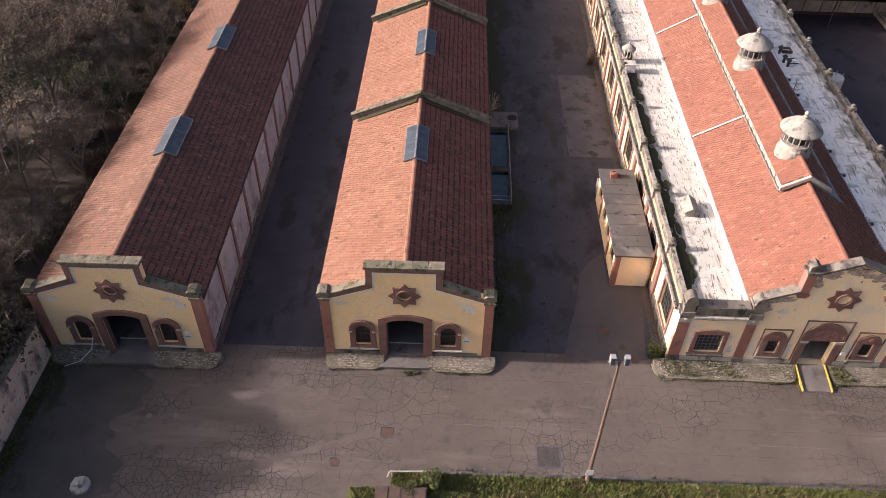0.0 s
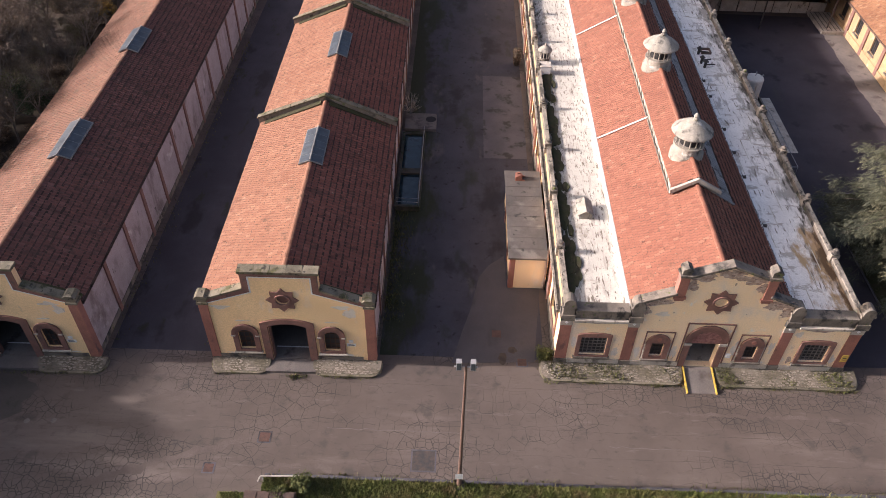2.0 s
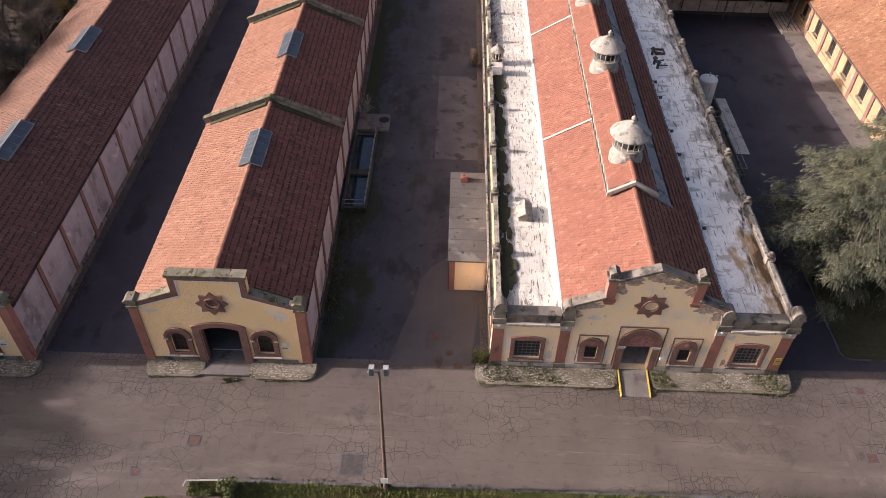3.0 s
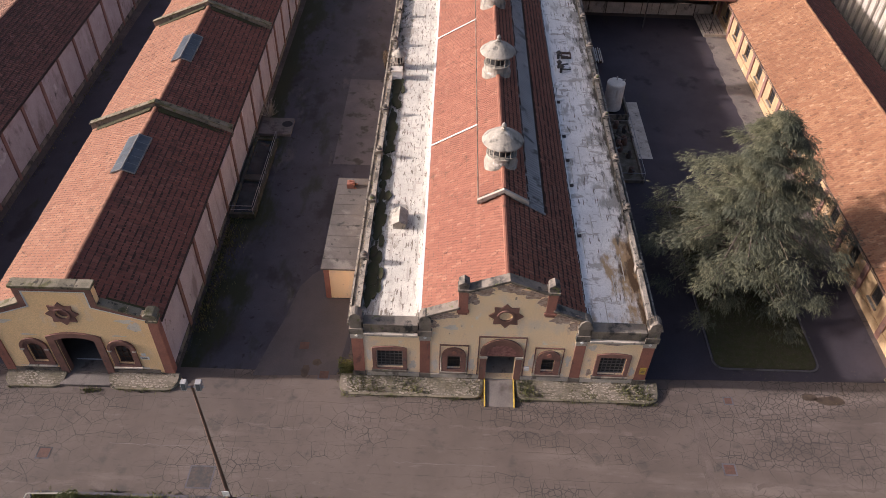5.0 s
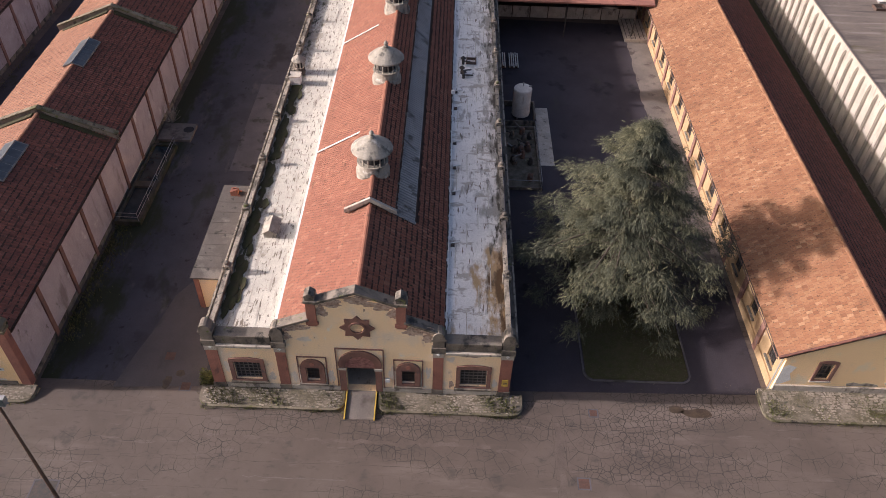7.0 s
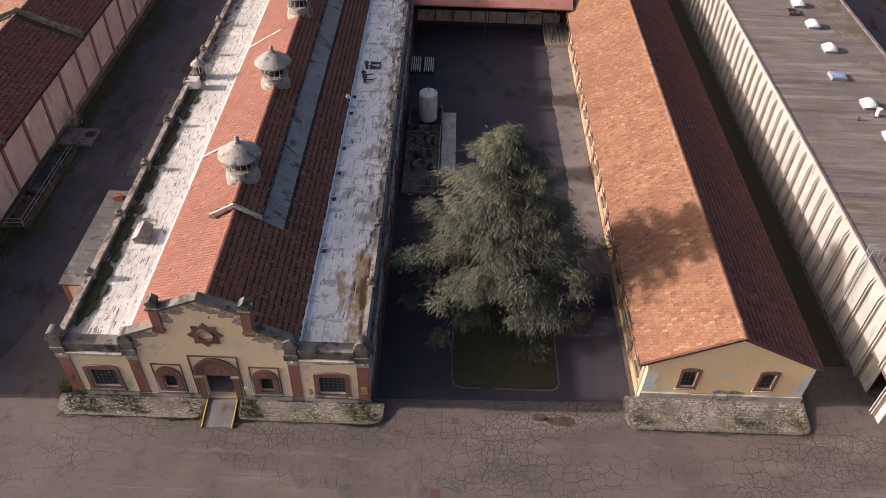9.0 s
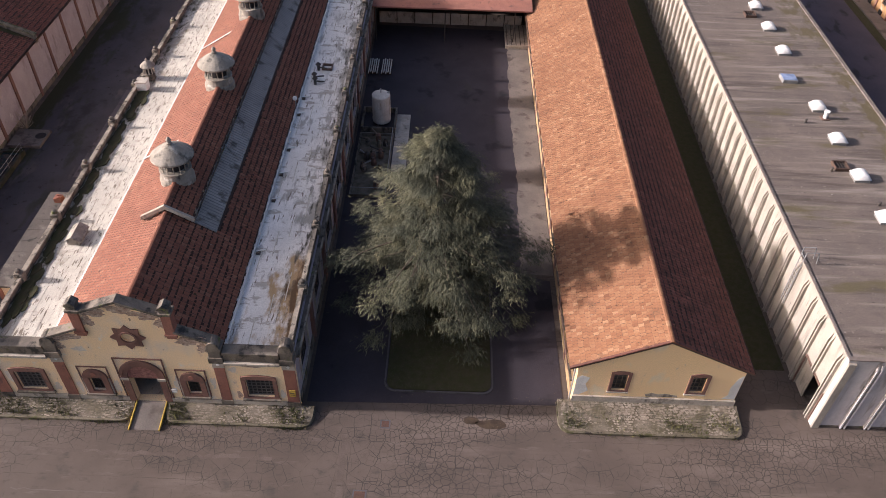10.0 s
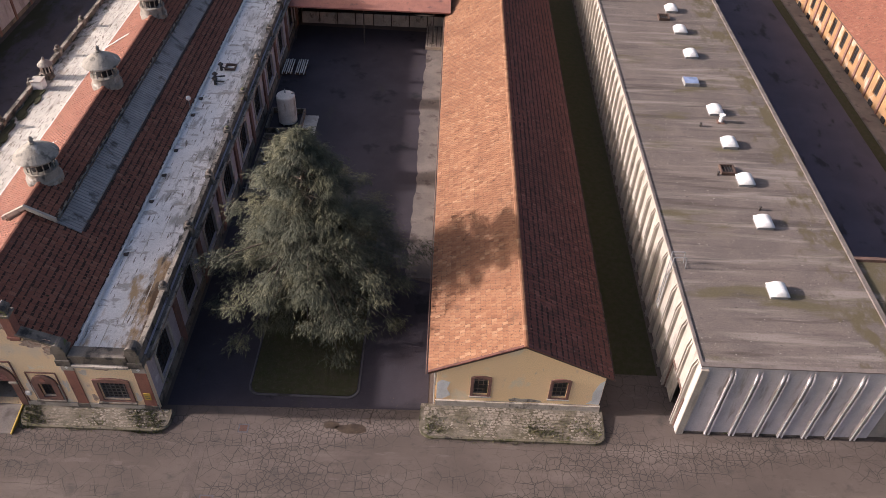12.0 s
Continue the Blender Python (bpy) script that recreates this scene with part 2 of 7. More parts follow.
MOSS = surface("moss", (0.040, 0.042, 0.016), (0.055, 0.046, 0.025), 2.5, 0.95, bump=0.6)


def glass_material(name, tint, rough):
    mat, nt, bsdf, geo = start_material(name, rough)
    dirt = spot_mask(nt, geo.outputs["Position"], 1.5, 0.35, 0.75)
    nt.links.new(ramp_mix(nt, dirt, tint, [c * 1.8 for c in tint]), bsdf.inputs["Base Color"])
    bsdf.inputs["Specular IOR Level"].default_value = 0.5
    return mat


GLASS_DARK = glass_material("dark_window_glass", (0.016, 0.016, 0.017), 0.4)
GLASS_ROOF = glass_material("wired_roof_glass", (0.040, 0.048, 0.058), 0.5)


def asphalt_material():
    mat, nt, bsdf, geo = start_material("old_asphalt", 0.82)
    place = geo.outputs["Position"]
    col = ramp_mix(nt, spot_mask(nt, place, 0.16, 0.35, 0.68), (0.131, 0.101, 0.083), (0.094, 0.072, 0.059))
    col = ramp_mix(nt, spot_mask(nt, place, 0.30, 0.5, 0.72, (0.25, 1.3, 1)), col, (0.177, 0.138, 0.114))
    col = ramp_mix(nt, math_node(nt, "MULTIPLY", spot_mask(nt, place, 0.7, 0.56, 0.72), 0.8), col, (0.066, 0.054, 0.047))
    # crack network: large slabs and finer crazing, broken up by a mask
    warp = nt.nodes.new("ShaderNodeTexNoise")
    warp.inputs["Scale"].default_value, warp.inputs["Detail"].default_value, warp.inputs["Roughness"].default_value = 1.3, 3.0, 0.6
    nt.links.new(place, warp.inputs["Vector"])
    mixv = nt.nodes.new("ShaderNodeVectorMath")
    mixv.operation = "MULTIPLY_ADD"
    nt.links.new(warp.outputs["Color"], mixv.inputs[0])
    mixv.inputs[1].default_value = (0.24, 0.22, 0)
    nt.links.new(place, mixv.inputs[2])
    cracks = []
    for scale, width, low, high in ((1.15, 0.032, 0.42, 0.56), (2.6, 0.066, 0.48, 0.60)):
        v = nt.nodes.new("ShaderNodeTexVoronoi")
        v.voronoi_dimensions = "2D"
        v.feature = "DISTANCE_TO_EDGE"
        v.inputs["Scale"].default_value = scale
        v.inputs["Randomness"].default_value = 0.8
        nt.links.new(mixv.outputs[0], v.inputs["Vector"])
        line = nt.nodes.new("ShaderNodeMapRange")
        line.inputs["From Min"].default_value, line.inputs["From Max"].default_value = width * 0.4, width
        line.inputs["To Min"].default_value, line.inputs["To Max"].default_value = 1.0, 0.0
        nt.links.new(v.outputs["Distance"], line.inputs["Value"])
        cracks.append(math_node(nt, "MULTIPLY", line.outputs[0], spot_mask(nt, place, 0.2, low, high, (0.4, 1.3, 1))))
    crack = math_node(nt, "MAXIMUM", cracks[0], cracks[1])
    col = ramp_mix(nt, math_node(nt, "MULTIPLY", crack, 0.88), col, (0.036, 0.030, 0.026))
    fine = spot_mask(nt, place, 30.0, 0.2, 0.8)
    col = ramp_mix(nt, math_node(nt, "MULTIPLY", spot_mask(nt, place, 2.4, 0.54, 0.66, (0.5, 1.2, 1), 8.0, 0.75), 0.55), col, (0.062, 0.050, 0.043))
    col = ramp_mix(nt, math_node(nt, "MULTIPLY", spot_mask(nt, place, 1.1, 0.57, 0.70, (0.35, 1.6, 1), 8.0, 0.7), 0.5), col, (0.19, 0.153, 0.129))
    col = ramp_mix(nt, math_node(nt, "MULTIPLY", fine, 0.3), col, (0.075, 0.062, 0.055))
    nt.links.new(col, bsdf.inputs["Base Color"])
    add_bump(nt, bsdf, math_node(nt, "SUBTRACT", fine, crack), 0.3, 0.02)
    return mat


ASPHALT = asphalt_material()
# Alley asphalts are darker than the road to deepen the buildings' shade.
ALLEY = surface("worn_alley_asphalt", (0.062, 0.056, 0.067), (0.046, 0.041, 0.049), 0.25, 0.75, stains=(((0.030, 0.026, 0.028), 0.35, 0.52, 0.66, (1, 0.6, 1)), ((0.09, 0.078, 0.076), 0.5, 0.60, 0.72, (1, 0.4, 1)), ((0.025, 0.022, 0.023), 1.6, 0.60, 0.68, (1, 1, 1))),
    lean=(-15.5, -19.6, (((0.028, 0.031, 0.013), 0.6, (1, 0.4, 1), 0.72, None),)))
ALLEY_NARROW = surface("shade_darkened_alley_asphalt", (0.058, 0.052, 0.061), (0.043, 0.038, 0.045), 0.25, 0.75, stains=(((0.028, 0.024, 0.025), 0.4, 0.54, 0.66, (1, 0.5, 1)), ((0.034, 0.033, 0.018), 0.8, 0.58, 0.68, (1, 0.4, 1))))
WALL_DIRTY = surface("dirty_faded_plaster", (0.78, 0.56, 0.42), (0.66, 0.47, 0.36), 0.6, stains=(((0.20, 0.155, 0.13), 0.8, 0.50, 0.66, (1, 1, 0.6)), ((0.08, 0.065, 0.055), 2.0, 0.56, 0.66, (1, 1, 0.8))))
# Darker than the road, so the hall's shade is partly in the colour.
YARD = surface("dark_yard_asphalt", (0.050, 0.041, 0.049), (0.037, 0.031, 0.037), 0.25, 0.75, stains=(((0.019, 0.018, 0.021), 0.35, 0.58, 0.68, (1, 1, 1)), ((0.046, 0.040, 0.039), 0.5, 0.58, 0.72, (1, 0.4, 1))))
SLAB = surface("concrete_slab", (0.18, 0.153, 0.136), (0.135, 0.116, 0.104), 0.5, stains=(((0.085, 0.07, 0.062), 0.9, 0.54, 0.68, (1, 1, 1)),))
WORN_SLAB = surface("worn_dark_slab", (0.108, 0.098, 0.106), (0.084, 0.076, 0.083), 0.45, stains=(((0.045, 0.040, 0.038), 0.8, 0.52, 0.66, (1, 1, 1)),))
PATCH = surface("worn_asphalt_patch", (0.088, 0.076, 0.077), (0.074, 0.064, 0.065), 0.3, stains=(((0.058, 0.050, 0.050), 0.5, 0.54, 0.74, (1, 0.5, 1)),))
MUD = surface("wet_mud", (0.045, 0.031, 0.022), (0.075, 0.052, 0.034), 2.2, 0.5)
ORANGE_OCHRE = surface("orange_ochre_plaster", (0.42, 0.28, 0.15), (0.35, 0.235, 0.13), 0.7, stains=(((0.30, 0.19, 0.11), 1.2, 0.54, 0.68, (1, 1, 0.5)), ((0.55, 0.44, 0.33), 0.8, 0.60, 0.70, (1, 1, 1))))
PALE_OCHRE = surface("pale_ochre_plaster", (0.95, 0.685, 0.38), (0.94, 0.68, 0.39), 0.5, bump=0.12, stains=(((0.86, 0.70, 0.48), 0.8, 0.56, 0.70, (1, 1, 0.6)), ((0.62, 0.49, 0.36), 1.6, 0.64, 0.76, (1.2, 1, 0.4))))
LANE = surface("grey_lane_asphalt", (0.088, 0.074, 0.092), (0.072, 0.061, 0.076), 0.3, 0.8, stains=(((0.035, 0.03, 0.033), 0.6, 0.56, 0.68, (1, 0.5, 1)),))
GRASS_SOIL = surface("grass_soil", (0.09, 0.105, 0.028), (0.13, 0.11, 0.045), 0.8, 0.95, bump=0.6)
FOREST_SOIL = surface("leaf_litter", (0.085, 0.060, 0.043), (0.055, 0.044, 0.031), 0.5, 0.95, bump=0.6, stains=(((0.05, 0.06, 0.02), 0.4, 0.58, 0.7, (1, 1, 1)),))
BARK = surface("bark", (0.10, 0.08, 0.062), (0.07, 0.055, 0.045), 4.0, 0.95, bump=0.7)


# ---- mesh building ----
class Shape:
    """Collects vertices and faces for one mesh."""

    def __init__(self):
        self.v, self.f = [], []

    def add(self, verts, faces):
        n = len(self.v)
        self.v += [tuple(p) for p in verts]
        self.f += [tuple(n + i for i in f) for f in faces]
        return self

    def box(self, x0, x1, y0, y1, z0, z1):
        v = [(x, y, z) for z in (z0, z1) for y in (y0, y1) for x in (x0, x1)]
        return self.add(v, [(0, 2, 3, 1), (4, 5, 7, 6), (0, 1, 5, 4), (2, 6, 7, 3), (0, 4, 6, 2), (1, 3, 7, 5)])

    def extrude(self, loops, d0, d1, plane="xz"):
        """An outline with holes, given in two axes and pushed from d0 to d1 along the third."""
        from mathutils.geometry import tessellate_polygon
        put = {"xz": lambda a, b, d: (a, d, b), "yz": lambda a, b, d: (d, a, b), "xy": lambda a, b, d: (a, b, d)}[plane]
        flat = [p for loop in loops for p in loop]
        tris = tessellate_polygon([[Vector((a, b, 0)) for a, b in loop] for loop in loops])
        n = len(flat)
        faces = [tuple(t) for t in tris] + [tuple(n + i for i in reversed(t)) for t in tris]
        k = 0
        for loop in loops:
            m = len(loop)
            faces += [(k + i, k + (i + 1) % m, n + k + (i + 1) % m, n + k + i) for i in range(m)]
            k += m
        return self.add([put(a, b, d0) for a, b in flat] + [put(a, b, d1) for a, b in flat], faces)

    def lathe(self, cx, cy, rings, n=20, turn=0.0):
        """A closed body of revolution: rings of (radius, z)."""
        v = [(cx + r * math.cos(turn + 2 * math.pi * i / n), cy + r * math.sin(turn + 2 * math.pi * i / n), z) for r, z in rings for i in range(n)]
        f = [(k * n + i, k * n + (i + 1) % n, (k + 1) * n + (i + 1) % n, (k + 1) * n + i) for k in range(len(rings) - 1) for i in range(n)]
        f += [tuple(reversed(range(n))), tuple(range((len(rings) - 1) * n, len(rings) * n))]
        return self.add(v, f)

    def bar(self, a, b, r, n=6, r2=None):
        a, b = Vector(a), Vector(b)
        w = (b - a).normalized()
        s = w.cross(Vector((0, 0, 1)) if abs(w.z) < 0.9 else Vector((1, 0, 0))).normalized()
        u = w.cross(s)
        r2 = r if r2 is None else r2
        v = [p + q * (s * math.cos(2 * math.pi * i / n) + u * math.sin(2 * math.pi * i / n)) for p, q in ((a, r), (b, r2)) for i in range(n)]
        f = [(i, (i + 1) % n, n + (i + 1) % n, n + i) for i in range(n)] + [tuple(reversed(range(n))), tuple(range(n, 2 * n))]
        return self.add(v, f)

    def beam(self, p, q, wide, deep, up=(0, 0, 1)):
        """A square-edged bar from p to q, whose top face lies on the line."""
        p, q, up = Vector(p), Vector(q), Vector(up)
        w = (q - p).normalized()
        s = w.cross(up).normalized() * wide / 2
        d = s.cross(w).normalized() * deep
        v = [p - s, p + s, q + s, q - s]
        v += [a - d for a in v]
        return self.add(v, [(0, 1, 2, 3), (7, 6, 5, 4), (0, 4, 5, 1), (1, 5, 6, 2), (2, 6, 7, 3), (3, 7, 4, 0)])

    def mesh(self, name, material):
        me = bpy.data.meshes.new(name)
        me.from_pydata(self.v, [], self.f)
        bm = bmesh.new()
        bm.from_mesh(me)
        bmesh.ops.recalc_face_normals(bm, faces=bm.faces)
        bm.to_mesh(me)
        bm.free()
        me.materials.append(material)
        return me


def part(name, shape, material, parent, label=""):
    ob = new(name, shape.mesh(name, material))
    ob.parent = parent
    if label:
        tagged(ob, label)
    return ob


def thing(name, label, category, x=0.0, y=0.0, z=0.0, rz=0.0, group="", kind=""):
    ob = new(name)
    ob.empty_display_size = 0.3
    ob.matrix_world = pose(x, y, z, 0, 0, rz)
    return tagged(ob, label, category, group, kind)


def solid(name, shape, material, label, category, group="", kind=""):
    return tagged(new(name, shape.mesh(name, material)), label, category, group, kind)


def arch(half, spring, rise, z0, n=10):
    """The outline of an opening with a segmental or round head, anticlockwise."""
    r = (half * half + rise * rise) / (2 * rise)
    a = math.asin(min(1.0, half / r))
    if rise > half:
        a = math.pi - a
    top = [(r * math.sin(a - 2 * a * i / n), spring + rise - r + r * math.cos(a - 2 * a * i / n)) for i in range(n + 1)]
    return [(-half, z0), (half, z0)] + top


def shift(loop, dx, dz=0.0):
    return [(a + dx, b + dz) for a, b in loop]


def rect(x0, x1, z0, z1):
    return [(x0, z0), (x1, z0), (x1, z1), (x0, z1)]


def star(cx, cz, r1, r2, n=8, turn=0.0):
    return [(cx + (r1 if i % 2 == 0 else r2) * math.sin(turn + math.pi * i / n), cz + (r1 if i % 2 == 0 else r2) * math.cos(turn + math.pi * i / n)) for i in range(2 * n)]


def circle(cx, cz, r, n=20):
    return [(cx + r * math.sin(2 * math.pi * i / n), cz + r * math.cos(2 * math.pi * i / n)) for i in range(n)]


def tile_slope(roof, side, ridge_x, ridge_z, eave_x, eave_z, y0, y1, material, singles=True, skip=()):
    """Clay tiles on one slope, course by course. side: -1 for the slope that falls towards -x. The tiles nearest the gable are objects."""
    rng = random.Random(int(1000 * abs(eave_x)) + 7 * (side > 0))
    run, fall = abs(eave_x - ridge_x), ridge_z - eave_z
    length = math.hypot(run, fall)
    cos, sin = run / length, fall / length
    courses = round(length / (0.335 if side < 0 else 0.385))
    gauge = length / courses
    # cross profile over one tile: (along the eave, height); tiles of the shaded slopes are more deeply rolled and lie
    # less evenly
    if side < 0:
        across, wander = 0.235, 0.012
        profile = ((0.0, 0.016), (0.05, 0.004), (0.140, 0.004), (0.180, 0.026), (0.226, 0.016))
    else:
        across, wander = 0.262, 0.014
        profile = ((0.0, 0.030), (0.05, 0.002), (0.140, 0.002), (0.195, 0.048), (0.252, 0.030))
    singles_left = 148 if singles else 0
    bulk = Shape()
    piece_mesh = None
    count = int((y1 - y0) / across)
    for c in range(courses):
        s0, s1 = c * gauge, (c + 1) * gauge - (0.016 if side > 0 else 0.008)
        for k in range(count):
            y = y0 + k * across + rng.uniform(-0.5, 0.5) * wander
            if side < 0:
                y += 0.5 * across * (c % 2)
            jitter = rng.uniform(-1, 1) * wander
            mid = (ridge_x + side * cos * (s0 + s1) / 2, y)
            if any(x0 < mid[0] < x1 and a < y < b for x0, x1, a, b in skip):
                continue
            rows = []
            for s in (s0, s1):
                for p, h in profile:
                    up = h + jitter + 0.035
                    rows.append((side * (cos * s + sin * up), p, -sin * s + cos * up))
            n = len(profile)
            faces = [(i, i + 1, n + i + 1, n + i) for i in range(n - 1)]
            rows += [(rows[n + i][0] - side * sin * 0.06, rows[n + i][1], rows[n + i][2] - cos * 0.06) for i in range(n)]
            faces += [(n + i, n + i + 1, 2 * n + i + 1, 2 * n + i) for i in range(n - 1)]
            if singles_left and k < 9:
                if piece_mesh is None:
                    base = Vector(rows[0])
                    sh = Shape()
                    sh.add([Vector(r) - base for r in rows], faces)
                    piece_mesh = sh.mesh("tile", material)
                ob = new("tile", piece_mesh)
                ob.parent = roof
                ob.location = (ridge_x + rows[0][0], y + rows[0][1], ridge_z + rows[0][2])
                ob.rotation_euler = (0, 0, rng.uniform(-0.012, 0.012))
                singles_left -= 1
            else:
                bulk.add([(ridge_x + r[0], y + r[1], ridge_z + r[2]) for r in rows], faces)
    me = bpy.data.meshes.new("tile_field")
    me.from_pydata(bulk.v, [], bulk.f)
    me.materials.append(material)
    ob = new("tile_field", me)
    ob.parent = roof
    tagged(ob, kind="stuff")
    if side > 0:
        # dark strips that paint the joint shadow at the foot of every course
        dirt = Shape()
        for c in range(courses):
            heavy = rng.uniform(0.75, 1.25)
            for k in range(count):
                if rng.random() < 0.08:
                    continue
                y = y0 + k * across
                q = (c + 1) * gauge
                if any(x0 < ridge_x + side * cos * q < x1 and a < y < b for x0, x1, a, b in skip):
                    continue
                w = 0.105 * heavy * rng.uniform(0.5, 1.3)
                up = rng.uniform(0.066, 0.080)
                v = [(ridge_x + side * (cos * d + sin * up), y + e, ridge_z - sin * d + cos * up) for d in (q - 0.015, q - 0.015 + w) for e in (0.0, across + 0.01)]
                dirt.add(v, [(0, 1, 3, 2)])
        tagged(part("course_shade", dirt, JOINT_SHADE, roof, "dark strips painting shade at the foot of the tile courses"), kind="stuff")
    # ridge capping is laid by the caller
    return ob


def ridge_tiles(roof, x, z, y0, y1, material):
    sh = Shape()
    rng = random.Random(5)
    y = y0
    while y < y1:
        e = min(y + 0.40, y1 + 0.05)
        dz = rng.uniform(-0.01, 0.015)
        pts = [(-0.14, -0.03), (-0.10, 0.03), (0, 0.055), (0.10, 0.03), (0.14, -0.03)]
        v = [(x + a, y, z + b + dz) for a, b in pts] + [(x + a * 1.08, e, z + b + dz + 0.015) for a, b in pts]
        sh.add(v, [(i, i + 1, 6 + i, 5 + i) for i in range(4)] + [(4, 3, 2, 1, 0), (5, 6, 7, 8, 9)])
        y += 0.38
    return part("ridge_tiles", sh, material, roof)


# ---- shared building parts ----
def window_unit(parent, cx, z0, z1, half, y, cols, rows, mat_frame, glass=GLASS_DARK, axis="x", out=-1, name="window"):
    """Glazed sash with its bars, set in an opening. The wall runs along x, or along y when axis is 'y'; out: the side that faces outdoors."""
    def put(sh, a0, a1, d0, d1, b0, b1):
        d0, d1 = sorted((y - out * d0, y - out * d1))
        return sh.box(a0, a1, d0, d1, b0, b1) if axis == "x" else sh.box(d0, d1, a0, a1, b0, b1)
    win = part(name, put(Shape(), cx - half, cx + half, 0.20, 0.22, z0, z1), glass, parent)
    frame_shape = Shape()
    for a0, a1, b0, b1 in ((cx - half, cx - half + 0.06, z0, z1), (cx + half - 0.06, cx + half, z0, z1), (cx - half + 0.06, cx + half - 0.06, z0, z0 + 0.06), (cx - half + 0.06, cx + half - 0.06, z1 - 0.06, z1)):
        put(frame_shape, a0, a1, 0.13, 0.195, b0, b1)
    part("window_frame", frame_shape, mat_frame, win)
    for i in range(1, cols):
        a = cx - half + 2 * half * i / cols
        part("glazing_bar", put(Shape(), a - 0.022, a + 0.022, 0.14, 0.19, z0 + 0.06, z1 - 0.06), mat_frame, win)
    for j in range(1, rows):
        b = z0 + (z1 - z0) * j / rows
        part("glazing_bar", put(Shape(), cx - half + 0.06, cx + half - 0.06, 0.145, 0.185, b - 0.02, b + 0.02), mat_frame, win)
    return win


def rubble_apron(name, label, x0, x1, y0, y1, seed, z_wall=0.38, group="stone aprons"):
    """A sloping bed of rubble stones against a facade, held by a stone kerb with rounded corners."""
    rng = random.Random(seed)
    ob = thing(name, label, "stone apron", group=group)
    r = min(0.7, (y1 - y0) * 0.8)
    n = 6
    outline = [(x0, y1)] + [(x0 + r - r * math.cos(math.pi / 2 * i / n), y0 + r - r * math.sin(math.pi / 2 * i / n)) for i in range(n + 1)]
    outline += [(x1 - r + r * math.sin(math.pi / 2 * i / n), y0 + r - r * math.cos(math.pi / 2 * i / n)) for i in range(n + 1)] + [(x1, y1)]
    def height(y):
        return 0.13 + (z_wall - 0.13) * (y - y0) / (y1 - y0)
    bed = Shape()
    m = len(outline)
    bed.add([(a, b, height(b) - 0.006) for a, b in outline] + [(a, b, -0.1) for a, b in outline], [tuple(range(m))] + [(i, (i + 1) % m, m + (i + 1) % m, m + i) for i in range(m)])
    part("bed", bed, MORTAR, ob)
    def offset(d):
        ring = [(x0 - d, y1)] + [(x0 + r - (r + d) * math.cos(math.pi / 2 * i / n), y0 + r - (r + d) * math.sin(math.pi / 2 * i / n)) for i in range(n + 1)]
        return ring + [(x1 - r + (r + d) * math.sin(math.pi / 2 * i / n), y0 + r - (r + d) * math.cos(math.pi / 2 * i / n)) for i in range(n + 1)] + [(x1 + d, y1)]
    part("kerb", Shape().extrude([offset(0.07) + list(reversed(offset(-0.06)))], -0.05, 0.15, "xy"), MOSSY_STONE, ob, "mossy stone kerb")
    # stones: irregular low pieces
    shapes = []
    for k in range(5):
        sh = Shape()
        sides = rng.randint(5, 7)
        ring = [(0.5 * rng.uniform(0.8, 1.1) * math.cos(2 * math.pi * i / sides), 0.5 * rng.uniform(0.8, 1.1) * math.sin(2 * math.pi * i / sides)) for i in range(sides)]
        v = [(a, b, 0) for a, b in ring] + [(a * 0.93, b * 0.93, 0.6) for a, b in ring] + [(rng.uniform(-0.1, 0.1), rng.uniform(-0.1, 0.1), 0.7)]
        sh.add(v, [(i, (i + 1) % sides, sides + (i + 1) % sides, sides + i) for i in range(sides)] + [(sides + i, sides + (i + 1) % sides, 2 * sides) for i in range(sides)])
        shapes.append(sh.mesh("stone", RUBBLE))
    step = 0.17
    made = 0
    rest = Shape()
    y = y0 + 0.2
    row = 0
    while y < y1 - 0.05:
        x = x0 + 0.2 + (row % 2) * step / 2
        while x < x1 - 0.15:
            px, py = x + rng.uniform(-0.06, 0.06), y + rng.uniform(-0.05, 0.05)
            corner = min(px - x0, x1 - px)
            if not (corner < r and py < y0 + r and math.hypot(r - corner, y0 + r - py) > r - 0.12) and rng.random() > 0.05:
                if made >= 295:
                    q = rng.uniform(0.085, 0.12)
                    sides = rng.randint(5, 7)
                    ring = [(px + q * rng.uniform(0.8, 1.15) * math.cos(6.283 * i / sides), py + q * rng.uniform(0.7, 1.05) * math.sin(6.283 * i / sides)) for i in range(sides)]
                    h = height(py) + rng.uniform(-0.005, 0.02)
                    rest.add([(a, b, h - 0.05) for a, b in ring] + [(px + (a - px) * 0.93, py + (b - py) * 0.93, h) for a, b in ring], [tuple(range(sides, 2 * sides))] + [(i, (i + 1) % sides, sides + (i + 1) % sides, sides + i) for i in range(sides)])
                    x += step
                    continue
                st = new("stone", rng.choice(shapes))
                st.parent = ob
                st.location = (px, py, height(py) - 0.04)
                st.rotation_euler = (0, 0, rng.uniform(0, 6.28))
                s = step * rng.uniform(1.1, 1.5)
                st.scale = (s, s * rng.uniform(0.75, 1.05), rng.uniform(0.04, 0.062))
                made += 1
            x += step
        y += step * 0.9
        row += 1
    if rest.v:
        tagged(part("stone_rest", rest, RUBBLE, ob), kind="stuff")
    return ob


